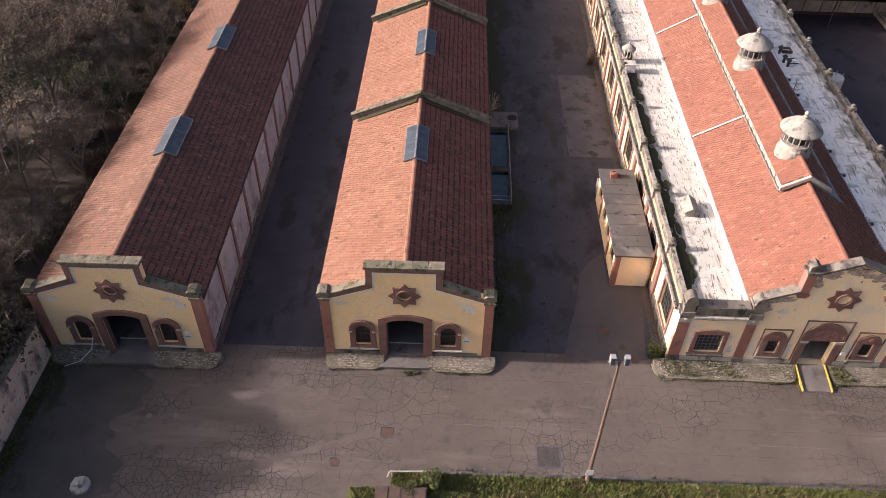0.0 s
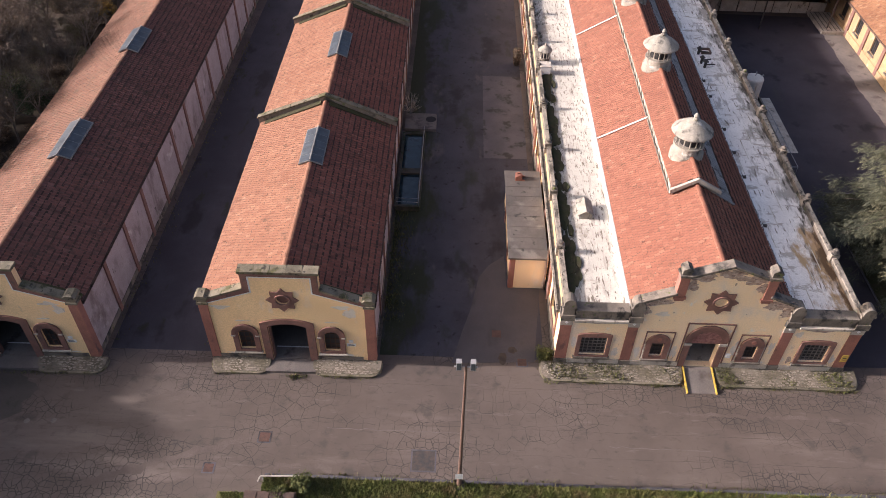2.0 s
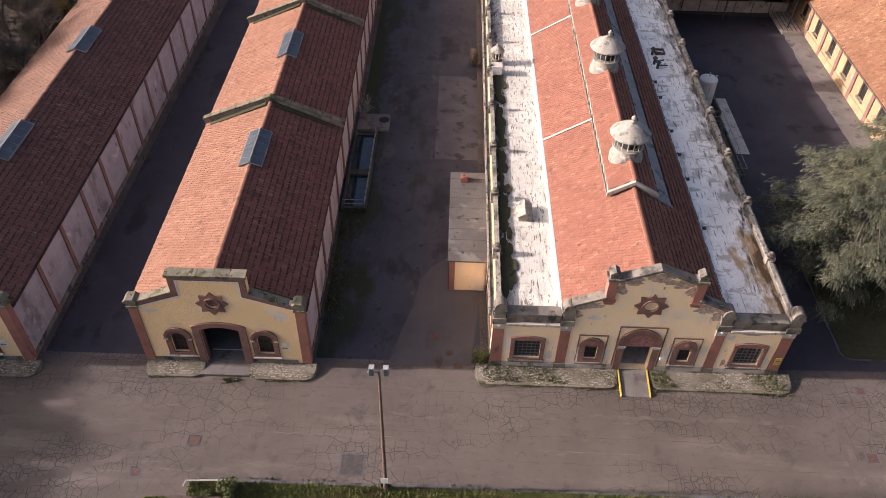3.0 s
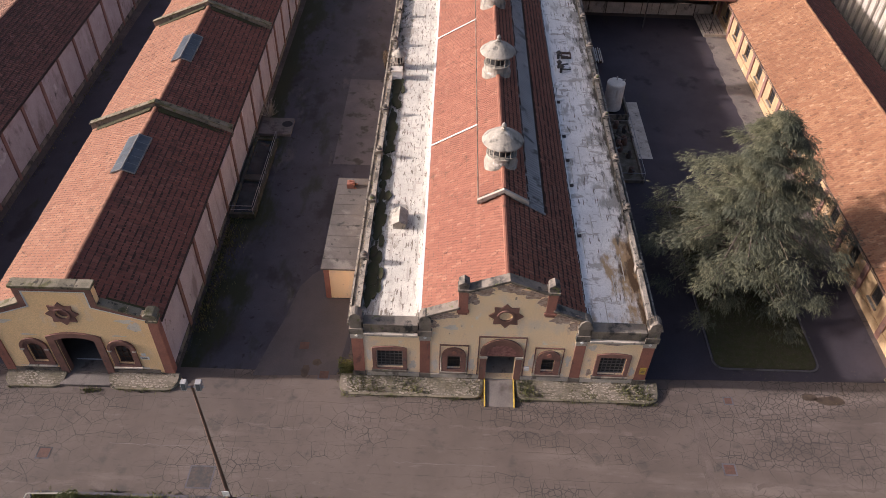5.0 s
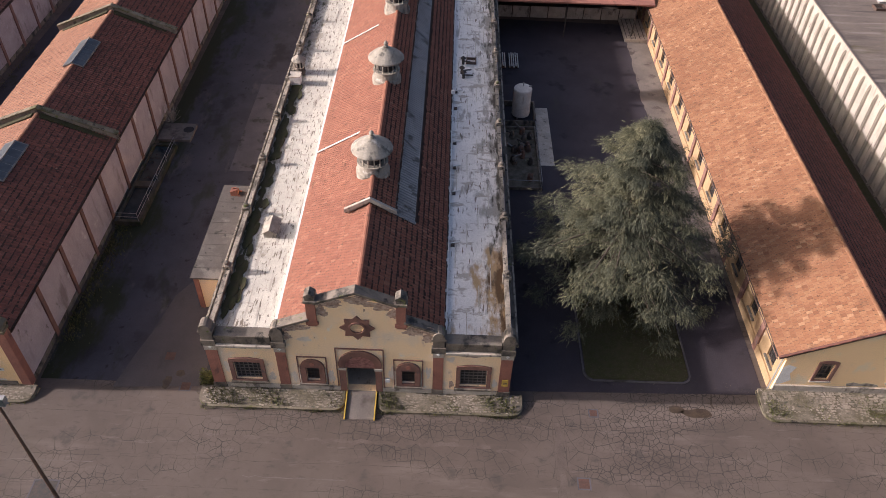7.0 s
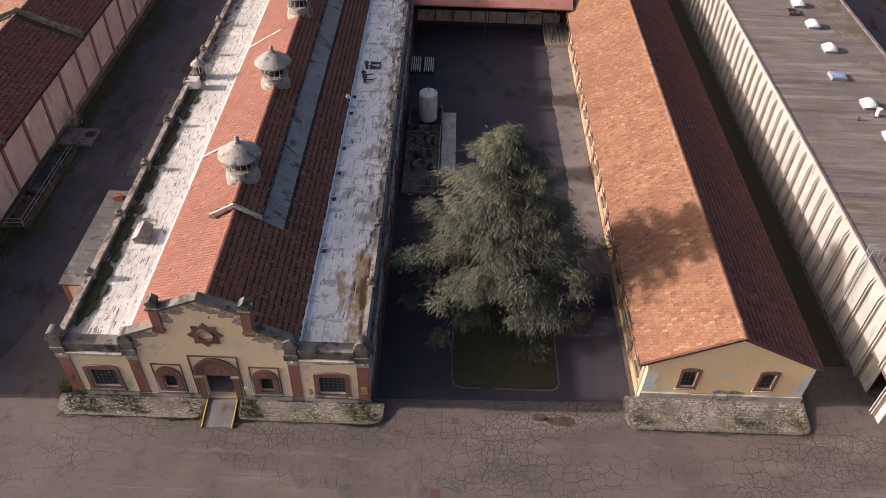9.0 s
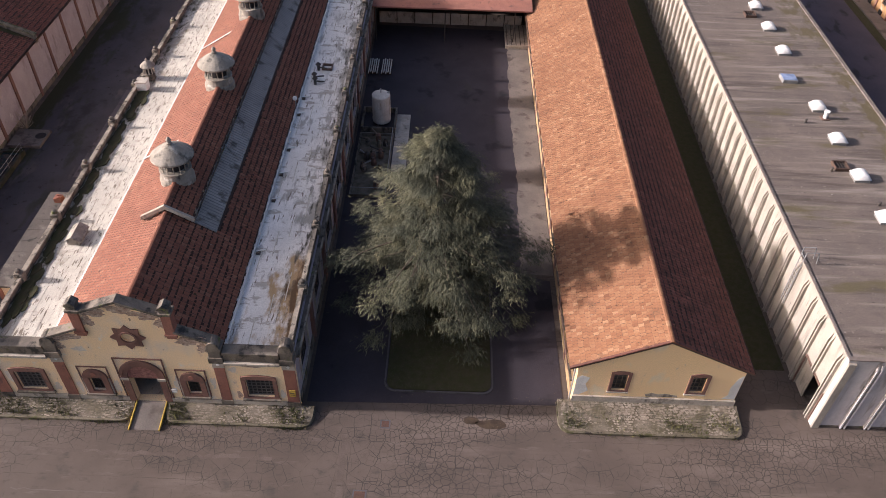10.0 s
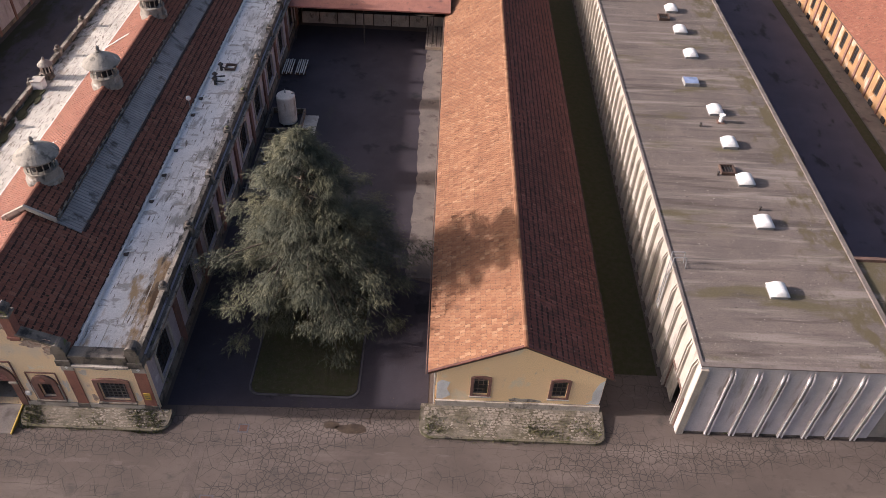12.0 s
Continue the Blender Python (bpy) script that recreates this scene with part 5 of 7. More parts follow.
paving("sidewalk", "concrete sidewalk along the far building", 63.4, 65.0, 20, 70, 0.14, SLAB)


def manhole(x, y, size, material, label):
    m = thing("manhole_cover", label, "manhole cover", x, y, 0, group="manhole covers")
    part("rim", Shape().extrude([rect(-size - 0.08, size + 0.08, -size - 0.08, size + 0.08), rect(-size, size, -size, size)], 0.0, 0.012, "xy"), WORN_SLAB, m)
    part("cover", Shape().box(-size + 0.01, size - 0.01, -size + 0.01, size - 0.01, 0.0, 0.016), material, m)


for x, y, s in ((-25.4, -5.9, 0.30), (-28.05, -7.95, 0.26), (12.75, -5.5, 0.30), (13.8, -0.85, 0.22), (-12.2, 2.3, 0.30), (-10.66, 0.07, 0.28), (-10.6, 32.6, 0.45)):
    manhole(x, y, s, MANHOLE_RUST, "rust-red square manhole cover set in asphalt")
manhole(-16.4, -7.05, 0.62, IRON, "dark brown iron grating in a patched square")
for x, y, a, b in ((-11.85, 0.35, 0.30, 0.5), (20.0, -0.6, 1.0, 0.35), (18.8, -0.4, 0.5, 0.3), (-11.2, 1.0, 0.3, 0.3)):
    rng = random.Random(int(abs(x) * 100))
    ring = [(x + a * rng.uniform(0.7, 1.1) * math.cos(2 * math.pi * i / 14), y + b * rng.uniform(0.7, 1.1) * math.sin(2 * math.pi * i / 14)) for i in range(14)]
    solid("mud_patch", Shape().extrude([ring], 0.0, 0.014, "xy"), MUD, "dark wet mud patch on the asphalt", "mud patch", group="mud patches")


def road_joint(points, wide, material, label, seed, name="road_joint"):
    """A ragged line in the road surface along the given points."""
    rng = random.Random(seed)
    left, right = [], []
    for (x0, y0), (x1, y1) in zip(points, points[1:]):
        n = max(2, int(math.hypot(x1 - x0, y1 - y0) / 0.35))
        dx, dy = (x1 - x0) / n, (y1 - y0) / n
        q = math.hypot(dx, dy)
        for i in range(n):
            w, off = wide * rng.uniform(0.3, 1.1) / 2, rng.gauss(0, 0.02 + wide * 0.12)
            cx, cy = x0 + dx * i - dy / q * off, y0 + dy * i + dx / q * off
            left.append((cx - dy / q * w, cy + dx / q * w))
            right.append((cx + dy / q * w, cy - dx / q * w))
    m = len(left)
    sh = Shape().add([(a, b, 0.006) for a, b in left + right], [(i, i + 1, m + i + 1, m + i) for i in range(m - 1)])
    return solid(name, sh, material, label, "road joint", group="road joints", kind="structure")


TAR = surface("dark_tar_joint", (0.075, 0.059, 0.050), (0.11, 0.086, 0.073), 0.7)
PATCH = surface("road_patch", (0.128, 0.100, 0.084), (0.100, 0.078, 0.066), 0.8)
WORN = surface("worn_pale_asphalt", (0.150, 0.121, 0.105), (0.12, 0.097, 0.085), 0.8)
for k, (pts, w) in enumerate(((((-34, -1.95), (-20, -1.9), (9, -1.95), (24, -1.6), (39, -1.5), (56, -1.5)), 0.05), (((-24, -4.75), (-6, -4.8), (12, -4.9), (34, -4.9), (56, -5.0)), 0.05),
                             (((-30, -6.6), (-10, -6.5), (10, -6.55)), 0.04), (((-28.3, -1.4), (-28.6, -4.6)), 0.06), (((-28.9, -1.4), (-29.1, -4.2)), 0.05), (((11.3, -1.5), (11.25, -7.6)), 0.06), (((11.95, -1.5), (11.95, -7.6)), 0.05),
                             (((-12.6, -1.6), (-12.5, -4.7)), 0.05), (((-11.9, -1.7), (-11.9, -4.6)), 0.05), (((38.6, -0.4), (38.4, -4.0), (38.9, -6.5)), 0.06), (((26.0, -1.6), (26.3, -4.8)), 0.04), (((33.2, -1.6), (33.0, -4.9)), 0.04), (((2.0, -2.2), (2.1, -4.7)), 0.04), (((-20.0, -1.9), (-19.8, -4.7)), 0.04))):
    road_joint(pts, w, TAR, "dark ragged tar joint in the road", 50 + k)
for k, (pts, w) in enumerate(((((-34.5, -9.2), (-30, -7.4), (-26.2, -5.95)), 0.6), (((-33.5, -3.1), (-28.8, -3.3)), 0.35), (((11.6, -1.6), (11.6, -7.6)), 0.45), (((-24.5, -7.6), (-21.0, -7.7)), 0.5), (((-9.0, -3.3), (8.0, -3.4)), 0.3), (((14.0, -6.4), (40.0, -6.6)), 0.35))):
    road_joint(pts, w, PATCH, "rough darker patched strip in the road", 90 + k, "road_patch")
for k, (pts, w) in enumerate(((((20.6, 3.0), (21.2, 0.8), (21.0, -0.6)), 0.16), (((-10.9, 2.2), (-10.8, 0.2)), 0.14))):
    road_joint(pts, w, MUD, "dark trail of wet mud", 130 + k, "mud_trail")
for k, (pts, w) in enumerate(((((-22, -5.15), (-14, -5.2)), 0.07), (((-6, -5.75), (0, -5.8)), 0.06))):
    road_joint(pts, w, WORN, "pale worn streak along the road", 150 + k, "road_streak")
for x, y in ((-39.1, -5.4), (-37.6, -5.3)):
    solid("paint_spot", Shape().extrude([circle(x, y, 0.17, 10)], 0.0, 0.010, "xy"), SLAB, "small pale spot on the asphalt", "paint spot", group="paint spots")
pad = thing("concrete_block", "pale broken concrete block on the road", "concrete block", -41.3, -9.9, 0)
part("base", Shape().lathe(0, 0, ((0.55, 0), (0.5, 0.12), (0.35, 0.16)), 12), PALE_STONE, pad)
part("stump", Shape().box(-0.25, 0.25, -0.2, 0.25, 0.162, 0.4), PALE_STONE, pad)

# ---- lawn below the cedar ----
lawn = thing("lawn_bed", "mown grass bed with stone kerb below the cedar", "lawn")
def rounded(x0, x1, y0, y1, r):
    out = []
    for cx, cy, a0 in ((x1 - r, y1 - r, 0), (x0 + r, y1 - r, 90), (x0 + r, y0 + r, 180), (x1 - r, y0 + r, 270)):
        out += [(cx + r * math.cos(radians(a0 + 15 * i)), cy + r * math.sin(radians(a0 + 15 * i))) for i in range(7)]
    return out
part("kerb", Shape().extrude([rounded(13.5, 20.2, 1.5, 18.0, 0.7), rounded(13.60, 20.10, 1.60, 17.90, 0.62)], 0.0, 0.08, "xy"), WORN_SLAB, lawn)
part("soil", Shape().extrude([rounded(13.66, 20.04, 1.66, 17.84, 0.6)], 0.0, 0.10, "xy"), MOSS, lawn)


def grass_field(name, parent, spots, material, label, low=0.05, high=0.12, width=0.02, seed=1):
    rng = random.Random(seed)
    v, f = [], []
    for x, y, z in spots:
        a, h, w = rng.uniform(0, math.pi), rng.uniform(low, high), width * rng.uniform(0.7, 1.4)
        dx, dy = math.cos(a) * w, math.sin(a) * w
        lx, ly = rng.uniform(-0.6, 0.6) * h, rng.uniform(-0.6, 0.6) * h
        n = len(v)
        v += [(x - dx, y - dy, z), (x + dx, y + dy, z), (x + lx, y + ly, z + h)]
        f.append((n, n + 1, n + 2))
    me = bpy.data.meshes.new(name)
    me.from_pydata(v, [], f)
    me.materials.append(material)
    ob = new(name, me)
    ob.parent = parent
    return tagged(ob, label, "" if parent else "grass", kind="stuff")


GRASS = surface("grass_blades", (0.135, 0.155, 0.040), (0.185, 0.170, 0.062), 0.9, 0.8, bump=0, pieces=0.35, stains=(((0.17, 0.13, 0.06), 0.7, 0.52, 0.66, (1, 1, 1)),))
LAWN = surface("lawn_blades", (0.050, 0.054, 0.018), (0.066, 0.058, 0.024), 0.7, 0.8, bump=0, pieces=0.35)
WEED = surface("dry_weeds", (0.13, 0.115, 0.048), (0.09, 0.095, 0.03), 2.0, 0.85, bump=0, pieces=0.4)
rg = random.Random(11)
grass_field("lawn_grass", lawn, [(rg.uniform(13.75, 19.95), rg.uniform(1.75, 17.7), 0.095) for _ in range(14000)], LAWN, "short mown grass", 0.04, 0.09, 0.02)

# ---- verge with street lamp ----
verge = thing("grass_verge", "overgrown grass verge with a low kerb along the road", "verge")
part("kerb", Shape().box(-24.9, 60, -8.38, -8.2, 0, 0.10), WORN_SLAB, verge)
part("soil", Shape().box(-24.9, 60, -45, -8.385, -0.05, 0.08), GRASS_SOIL, verge)
part("side_soil", Shape().box(-27.2, -24.905, -45, -9.35, -0.05, 0.08), GRASS_SOIL, verge)
spots = []
while len(spots) < 26000:
    x, y = rg.uniform(-27.0, 8.0), -8.4 - abs(rg.gauss(0, 1.1))
    if x < -24.9 and y > -9.4:
        continue
    spots.append((x, y + (0.12 if rg.random() < 0.03 else 0), 0.075))
grass_field("verge_grass", verge, spots, GRASS, "long uneven grass", 0.08, 0.30, 0.03, 2)
edge = []
for x0, x1, y, dens in ((-9.4, -1.0, -1.38, 420), (1.0, 9.4, -1.38, 420), (-29.4, -19.4, -1.62, 160), (24.0, 34.7, -1.08, 160), (-46.2, -46.3, -10, 0), (-24.8, 12, -8.12, 500), (-46.3, -36.2, -2.05, 260)):
    for _ in range(dens):
        x = rg.uniform(x0, x1)
        if math.sin(1.7 * x) + math.sin(0.63 * x + 2) > rg.uniform(-0.8, 1.2):
            edge.append((x, y + rg.gauss(0, 0.07), 0.005))
for _ in range(500):
    edge.append((-9.2 + rg.gauss(0, 0.25), 0.3 + rg.gauss(0, 0.35), 0.02))
for _ in range(90):
    edge.append((-24.3 + rg.gauss(0, 0.28), -1.68 + rg.gauss(0, 0.10), 0.005))
for _ in range(1300):
    edge.append((-19.6 + abs(rg.gauss(0, 0.7)), rg.uniform(3.0, 15.5), 0.012))
for _ in range(900):
    edge.append((-30.1 - abs(rg.gauss(0, 0.3)) if rg.random() < 0.5 else -36.4 + abs(rg.gauss(0, 0.4)), rg.uniform(0.5, 40), 0.012))
for _ in range(1500):
    edge.append((-46.1 + abs(rg.gauss(0, 0.35)), rg.uniform(-12, -1.5), 0.005))
grass_field("kerb_weeds", None, edge, WEED, "dry weeds growing along the kerbs", 0.08, 0.28, 0.03, 3)
apron_weeds = []
for _ in range(7000):
    x = rg.choice((rg.uniform(-9.3, -1.1), rg.uniform(1.1, 9.3), rg.uniform(24.3, 34.5), rg.uniform(24.3, 34.5)))
    y = rg.triangular(-0.95, 0.8, -0.45) if x > 20 else rg.uniform(-1.2, -0.1)
    if math.sin(1.9 * x + 2 * y) + math.sin(0.8 * x + 1) > rg.uniform(-0.5, 1.5):
        apron_weeds.append((x, y, 0.2 + (0.1 * y if x > 20 else 0.25 * (y + 1.0) * 0.6)))
grass_field("apron_weeds", None, apron_weeds, WEED, "weeds between the rubble stones", 0.06, 0.2, 0.035, 4)


def bush(x, y, z, r, h, material, label, seed, name="bush", n=1600):
    rng = random.Random(seed)
    b = thing(name, label, "bush", x, y, z)
    stems = Shape()
    for _ in range(7):
        a = rng.uniform(0, 6.28)
        stems.bar((0.1 * math.cos(a), 0.1 * math.sin(a), 0), (0.7 * r * math.cos(a), 0.7 * r * math.sin(a), h * rng.uniform(0.6, 0.9)), 0.02, 4, 0.008)
    tagged(part("stems", stems, BARK, b), kind="stuff")
    v, f = [], []
    for _ in range(n):
        a, q, t = rng.uniform(0, 6.28), rng.random() ** 0.5, rng.random()
        rr = r * q * (0.5 + 0.8 * t * (1.4 - t)) * (1 + 0.2 * math.sin(3 * a + seed))
        p = Vector((rr * math.cos(a), rr * math.sin(a), h * t))
        d = Vector((rng.gauss(0, 1), rng.gauss(0, 1), rng.gauss(0.4, 0.7))).normalized()
        s = d.cross(Vector((rng.gauss(0, 1), rng.gauss(0, 1), rng.gauss(0, 1)))).normalized()
        L, w = rng.uniform(0.08, 0.18), 0.035
        k = len(v)
        v += [p, p + d * L * 0.5 + s * w, p + d * L, p + d * L * 0.5 - s * w]
        f.append((k, k + 1, k + 2, k + 3))
    me = bpy.data.meshes.new("leaves")
    me.from_pydata(v, [], f)
    me.materials.append(material)
    ob = new("leaves", me)
    ob.parent = b
    return b


LEAF_GREEN = surface("shrub_leaves", (0.07, 0.085, 0.025), (0.11, 0.11, 0.035), 2.0, 0.7, bump=0, pieces=0.4)
LEAF_BROWN = surface("brown_leaves", (0.155, 0.112, 0.074), (0.12, 0.086, 0.060), 0.25, 0.85, bump=0, pieces=0.45, stains=(((0.12, 0.115, 0.05), 0.12, 0.52, 0.64, (1, 1, 1)),))
LEAF_YELLOW = surface("yellow_leaves", (0.46, 0.28, 0.05), (0.36, 0.20, 0.05), 0.8, 0.8, bump=0, pieces=0.35)
LEAF_DARK = surface("ivy_leaves", (0.03, 0.055, 0.02), (0.05, 0.07, 0.025), 0.8, 0.6, bump=0, pieces=0.35)
bush(-22.7, -9.0, 0.08, 0.6, 0.9, LEAF_GREEN, "rounded evergreen bush on the verge", 5)
bush(-23.9, -9.6, 0.08, 0.5, 0.5, LEAF_GREEN, "low evergreen bush on the verge", 6)
bush(-9.35, 0.4, 0.0, 0.55, 0.8, LEAF_GREEN, "scrubby bush at the corner of the hall", 7, n=900)
for k, (x, y, r) in enumerate(((-9.6, 36.5, 0.7),)):
    bush(x, y, 0, 0.45, 1.7, LEAF_BROWN, "brown-leaved climbing shrub by the wall", 20 + k)

trough = thing("planter_box", "wooden planter box with brown slats on the verge", "planter", -24.3, -10.0, 0.08)
for k in range(4):
    part("slat", Shape().box(-1.3 + 0.66 * k, -0.7 + 0.66 * k, -0.45, 0.45, 0.45, 0.5), WOOD_DARK, trough)
part("box", Shape().box(-1.35, 1.35, -0.5, 0.5, 0.0, 0.445), WOOD_DARK, trough)
pipe = thing("barrier_rail", "bent white steel barrier rail at the verge", "barrier", -25.0, -8.65, 0)
part("rail", Shape().bar((0, 0, 0.55), (2.3, 0.1, 0.55), 0.045).bar((0, 0, 0.55), (-0.12, -0.25, 0.4), 0.045), PALE_STONE, pipe)
for x in (0.1, 2.2):
    part("post", Shape().bar((x, 0.03, 0), (x, 0.03, 0.54), 0.04), ZINC, pipe)
cart = thing("steel_railing", "black steel railing over a grated pit", "railing", 0.9, -8.75, 0.08)
for k in range(7):
    part("bar", Shape().bar((-0.6 + 0.2 * k, 0, 0.02), (-0.6 + 0.2 * k, 0, 0.72), 0.02), IRON, cart)
part("top_rail", Shape().bar((-0.65, 0, 0.74), (0.65, 0, 0.74), 0.03), IRON, cart)
part("side_rail", Shape().bar((0.65, 0, 0.74), (0.65, -1.4, 0.74), 0.03), IRON, cart)
part("grating", Shape().box(-0.7, 0.7, -1.5, 0.1, 0.0, 0.015), DARK, cart)

lamp = thing("street_lamp", "tall rusty street lamp post with two floodlights", "street lamp", -14.42, -8.45, 0)
part("pole", Shape().lathe(0, 0, ((0.14, 0), (0.14, 0.6), (0.11, 0.65), (0.085, 5.0), (0.06, 10.2)), 12), RUST, lamp, "rust-red tapered steel pole")
part("base_plate", Shape().box(-0.3, 0.3, -0.3, 0.3, 0, 0.1), SLAB, lamp)
part("cross_arm", Shape().bar((-0.52, 0, 10.15), (0.52, 0, 10.15), 0.04), ZINC, lamp)
for s in (-1, 1):
    head = part("floodlight", Shape().extrude([[(-0.16, 10.06), (0.14, 10.18), (0.14, 10.52), (-0.10, 10.50)]], *sorted((s * 0.20, s * 0.44)), "yz"), ZINC, lamp, "grey floodlight head")
    part("lens", Shape().extrude([[(-0.168, 10.10), (-0.159, 10.10), (-0.106, 10.47), (-0.115, 10.47)]], *sorted((s * 0.23, s * 0.41)), "yz"), GLASS_ROOF, head)
part("notice", Shape().box(-0.22, 0.16, -0.17, -0.155, 0.9, 1.4), WHITE_PAINT, lamp, "white paper notice")

# ---- ramp at the hall door ----
ramp = thing("door_ramp", "concrete door ramp with yellow kerbs", "ramp")
part("slope", Shape().extrude([[(-1.85, 0.0), (-0.02, 0.0), (-0.02, 0.31), (-1.85, 0.03)]], -0.82, 0.82, "yz"), SLAB, ramp)
for s in (-1, 1):
    x0, x1 = sorted((s * 0.84, s * 0.91))
    part("kerb", Shape().extrude([[(-1.9, 0.0), (-0.05, 0.0), (-0.05, 0.42), (-1.9, 0.12)]], x0, x1, "yz"), YELLOW_PAINT, ramp, "yellow painted ramp kerb")

# ---- annex against the hall ----
ann = thing("annex", "low ochre annex with brown sheet roof against the hall", "annex")
holes = [rect(a, a + 1.2, 1.0, 2.3) for a in (7.3, 9.6, 11.4, 13.7)]
left = part("side_wall", Shape().extrude([rect(6.75, 15.7, 0, 2.75)] + holes, -11.3, -11.05, "yz"), YELLOW, ann)
for a in (7.3, 9.6, 11.4, 13.7):
    window_unit(left, a + 0.6, 1.0, 2.3, 0.6, -11.3, 3, 3, IRON, axis="y", out=-1)
for a in (6.5, 9.1, 13.2):
    part("pilaster", Shape().box(-11.38, -11.304, a, a + 0.28, 0, 2.75), BRICK_RED, left)
part("front_wall", Shape().box(-11.3, -8.86, 6.5, 6.745, 0, 2.75), YELLOW_WORN, ann, "ochre plastered end wall")
part("corner_strip", Shape().box(-11.32, -11.02, 6.43, 6.495, 0, 2.72), BRICK_RED, ann)
aroof = part("roof", Shape().box(-11.5, -8.9, 6.35, 15.8, 2.755, 2.88), surface("brown_roof_sheet", (0.115, 0.098, 0.086), (0.085, 0.073, 0.065), 0.6, 0.8, stains=(((0.17, 0.148, 0.13), 0.5, 0.54, 0.68, (1, 1, 1)), ((0.045, 0.04, 0.036), 1.6, 0.60, 0.68, (1, 1, 1)))), ann, "brown-grey sheet roof")
for k in range(8):
    part("standing_seam", Shape().box(-11.45, -8.95, 7.3 + 1.1 * k, 7.34 + 1.1 * k, 2.882, 2.90), aroof.data.materials[0], aroof)
chim = part("chimney", Shape().box(-10.75, -10.25, 14.6, 15.1, 2.882, 3.25), CLAY, aroof, "broken red brick chimney stub")
rng = random.Random(4)
for k in range(14):
    a, c = rng.uniform(-10.8, -10.2), rng.uniform(14.5, 15.2)
    part("brick", Shape().box(a, a + 0.2, c, c + 0.1, 3.252 if -10.74 < a < -10.46 and 14.6 < c < 15 else 2.885, 3.34 if -10.74 < a < -10.46 and 14.6 < c < 15 else 2.95), CLAY, chim)
part("down_pipe", Shape().bar((-8.95, 6.4, 0), (-8.95, 6.4, 4.3), 0.06), RUST, ann, "rusty downpipe")
ac = thing("air_conditioner", "white wall air conditioner frame beside the annex", "air conditioner", -10.9, 16.4, 0)
part("casing", Shape().box(-0.35, 0.35, -0.3, 0.3, 0.6, 1.3), WHITE_PAINT, ac)
part("grille", Shape().box(-0.28, 0.28, -0.24, 0.24, 1.302, 1.32), DARK, ac)
part("stand", Shape().box(-0.3, 0.3, -0.25, 0.25, 0, 0.595), ZINC, ac)

# ---- settling basins beside the warehouse ----
WATER = glass_material("dark_basin_water", (0.016, 0.026, 0.030), 0.06)
BASIN_STONE = surface("dark_mossy_stone", (0.085, 0.075, 0.06), (0.05, 0.047, 0.035), 1.2, stains=(((0.035, 0.04, 0.018), 1.5, 0.5, 0.64, (1, 1, 1)),))
basin = thing("settling_basin", "two concrete settling basins with dark water and railing", "basin")
part("wall", Shape().extrude([rect(-19.65, -17.75, 14.2, 24.0), rect(-19.45, -17.98, 14.45, 18.35), rect(-19.45, -17.98, 19.0, 23.75)], 0, 0.42, "xy"), BASIN_STONE, basin)
part("water", Shape().box(-19.44, -17.99, 14.46, 18.34, 0.0, 0.22), WATER, basin, "still dark green water")
part("water", Shape().box(-19.44, -17.99, 19.01, 23.74, 0.0, 0.28), WATER, basin, "still dark green water")
for y in (14.3, 16.7, 19.1, 21.5, 23.9):
    part("rail_post", Shape().bar((-17.85, y, 0.4), (-17.85, y, 1.15), 0.02), ZINC, basin)
for z in (0.78, 1.15):
    part("hand_rail", Shape().bar((-17.85, 14.3, z), (-17.85, 23.9, z), 0.022), ZINC, basin)
    part("hand_rail", Shape().bar((-19.5, 14.3, z), (-17.85, 14.3, z), 0.022), ZINC, basin)
part("cover_slab", Shape().box(-19.6, -16.9, 24.8, 27.2, 0.0, 0.25), SLAB, basin)
part("dark_stain", Shape().extrude([circle(-17.4, 26.3, 0.45, 12)], 0.25, 0.26, "xy"), DARK, basin)
for x, y, l in ((-19.2, 27.6, 1.0), (-37.0, 12.0, 0.7)):
    sh = Shape()
    rng = random.Random(8)
    for _ in range(28):
        a, e = rng.uniform(0, 6.28), rng.uniform(0.3, 1.3)
        tip = (x + l * math.cos(a) * math.cos(e), y + l * math.sin(a) * math.cos(e), 0.1 + 1.9 * l * math.sin(e))
        sh.bar((x, y, 0.0), tip, 0.02, 4, 0.008)
        for _ in range(3):
            t = rng.uniform(0.4, 0.9)
            m = [x + (tip[0] - x) * t, y + (tip[1] - y) * t, tip[2] * t]
            sh.bar(m, (m[0] + rng.uniform(-0.3, 0.3), m[1] + rng.uniform(-0.3, 0.3), m[2] + rng.uniform(0.1, 0.4)), 0.012, 3, 0.005)
    solid("bare_shrub", sh, surface("pale_twigs", (0.42, 0.37, 0.31), (0.34, 0.29, 0.24), 3.0, bump=0), "bare pale-twigged shrub by the warehouse wall", "shrub", group="bare shrubs")

# ---- things on the hall's flat aisles ----
hatch = thing("roof_vent_box", "beige gabled vent box on the flat roof", "roof vent", -6.55, 9.2, 4.604)
part("box", Shape().box(-0.4, 0.4, -0.7, 0.7, 0, 0.32), VENT_STONE, hatch)
for s in (-1, 1):
    part("lid", Shape().extrude([[(0, 0.66), (s * 0.52, 0.31), (s * 0.52, 0.36), (0, 0.71)]], -0.78, 0.78), VENT_STONE, hatch)
part("gable", Shape().extrude([[(-0.4, 0.322), (0.4, 0.322), (0, 0.62)]], -0.69, 0.69), VENT_STONE, hatch)
tur = thing("vent_turret", "small stone vent turret with conical cap", "turret", -7.9, 28.9, 4.604)
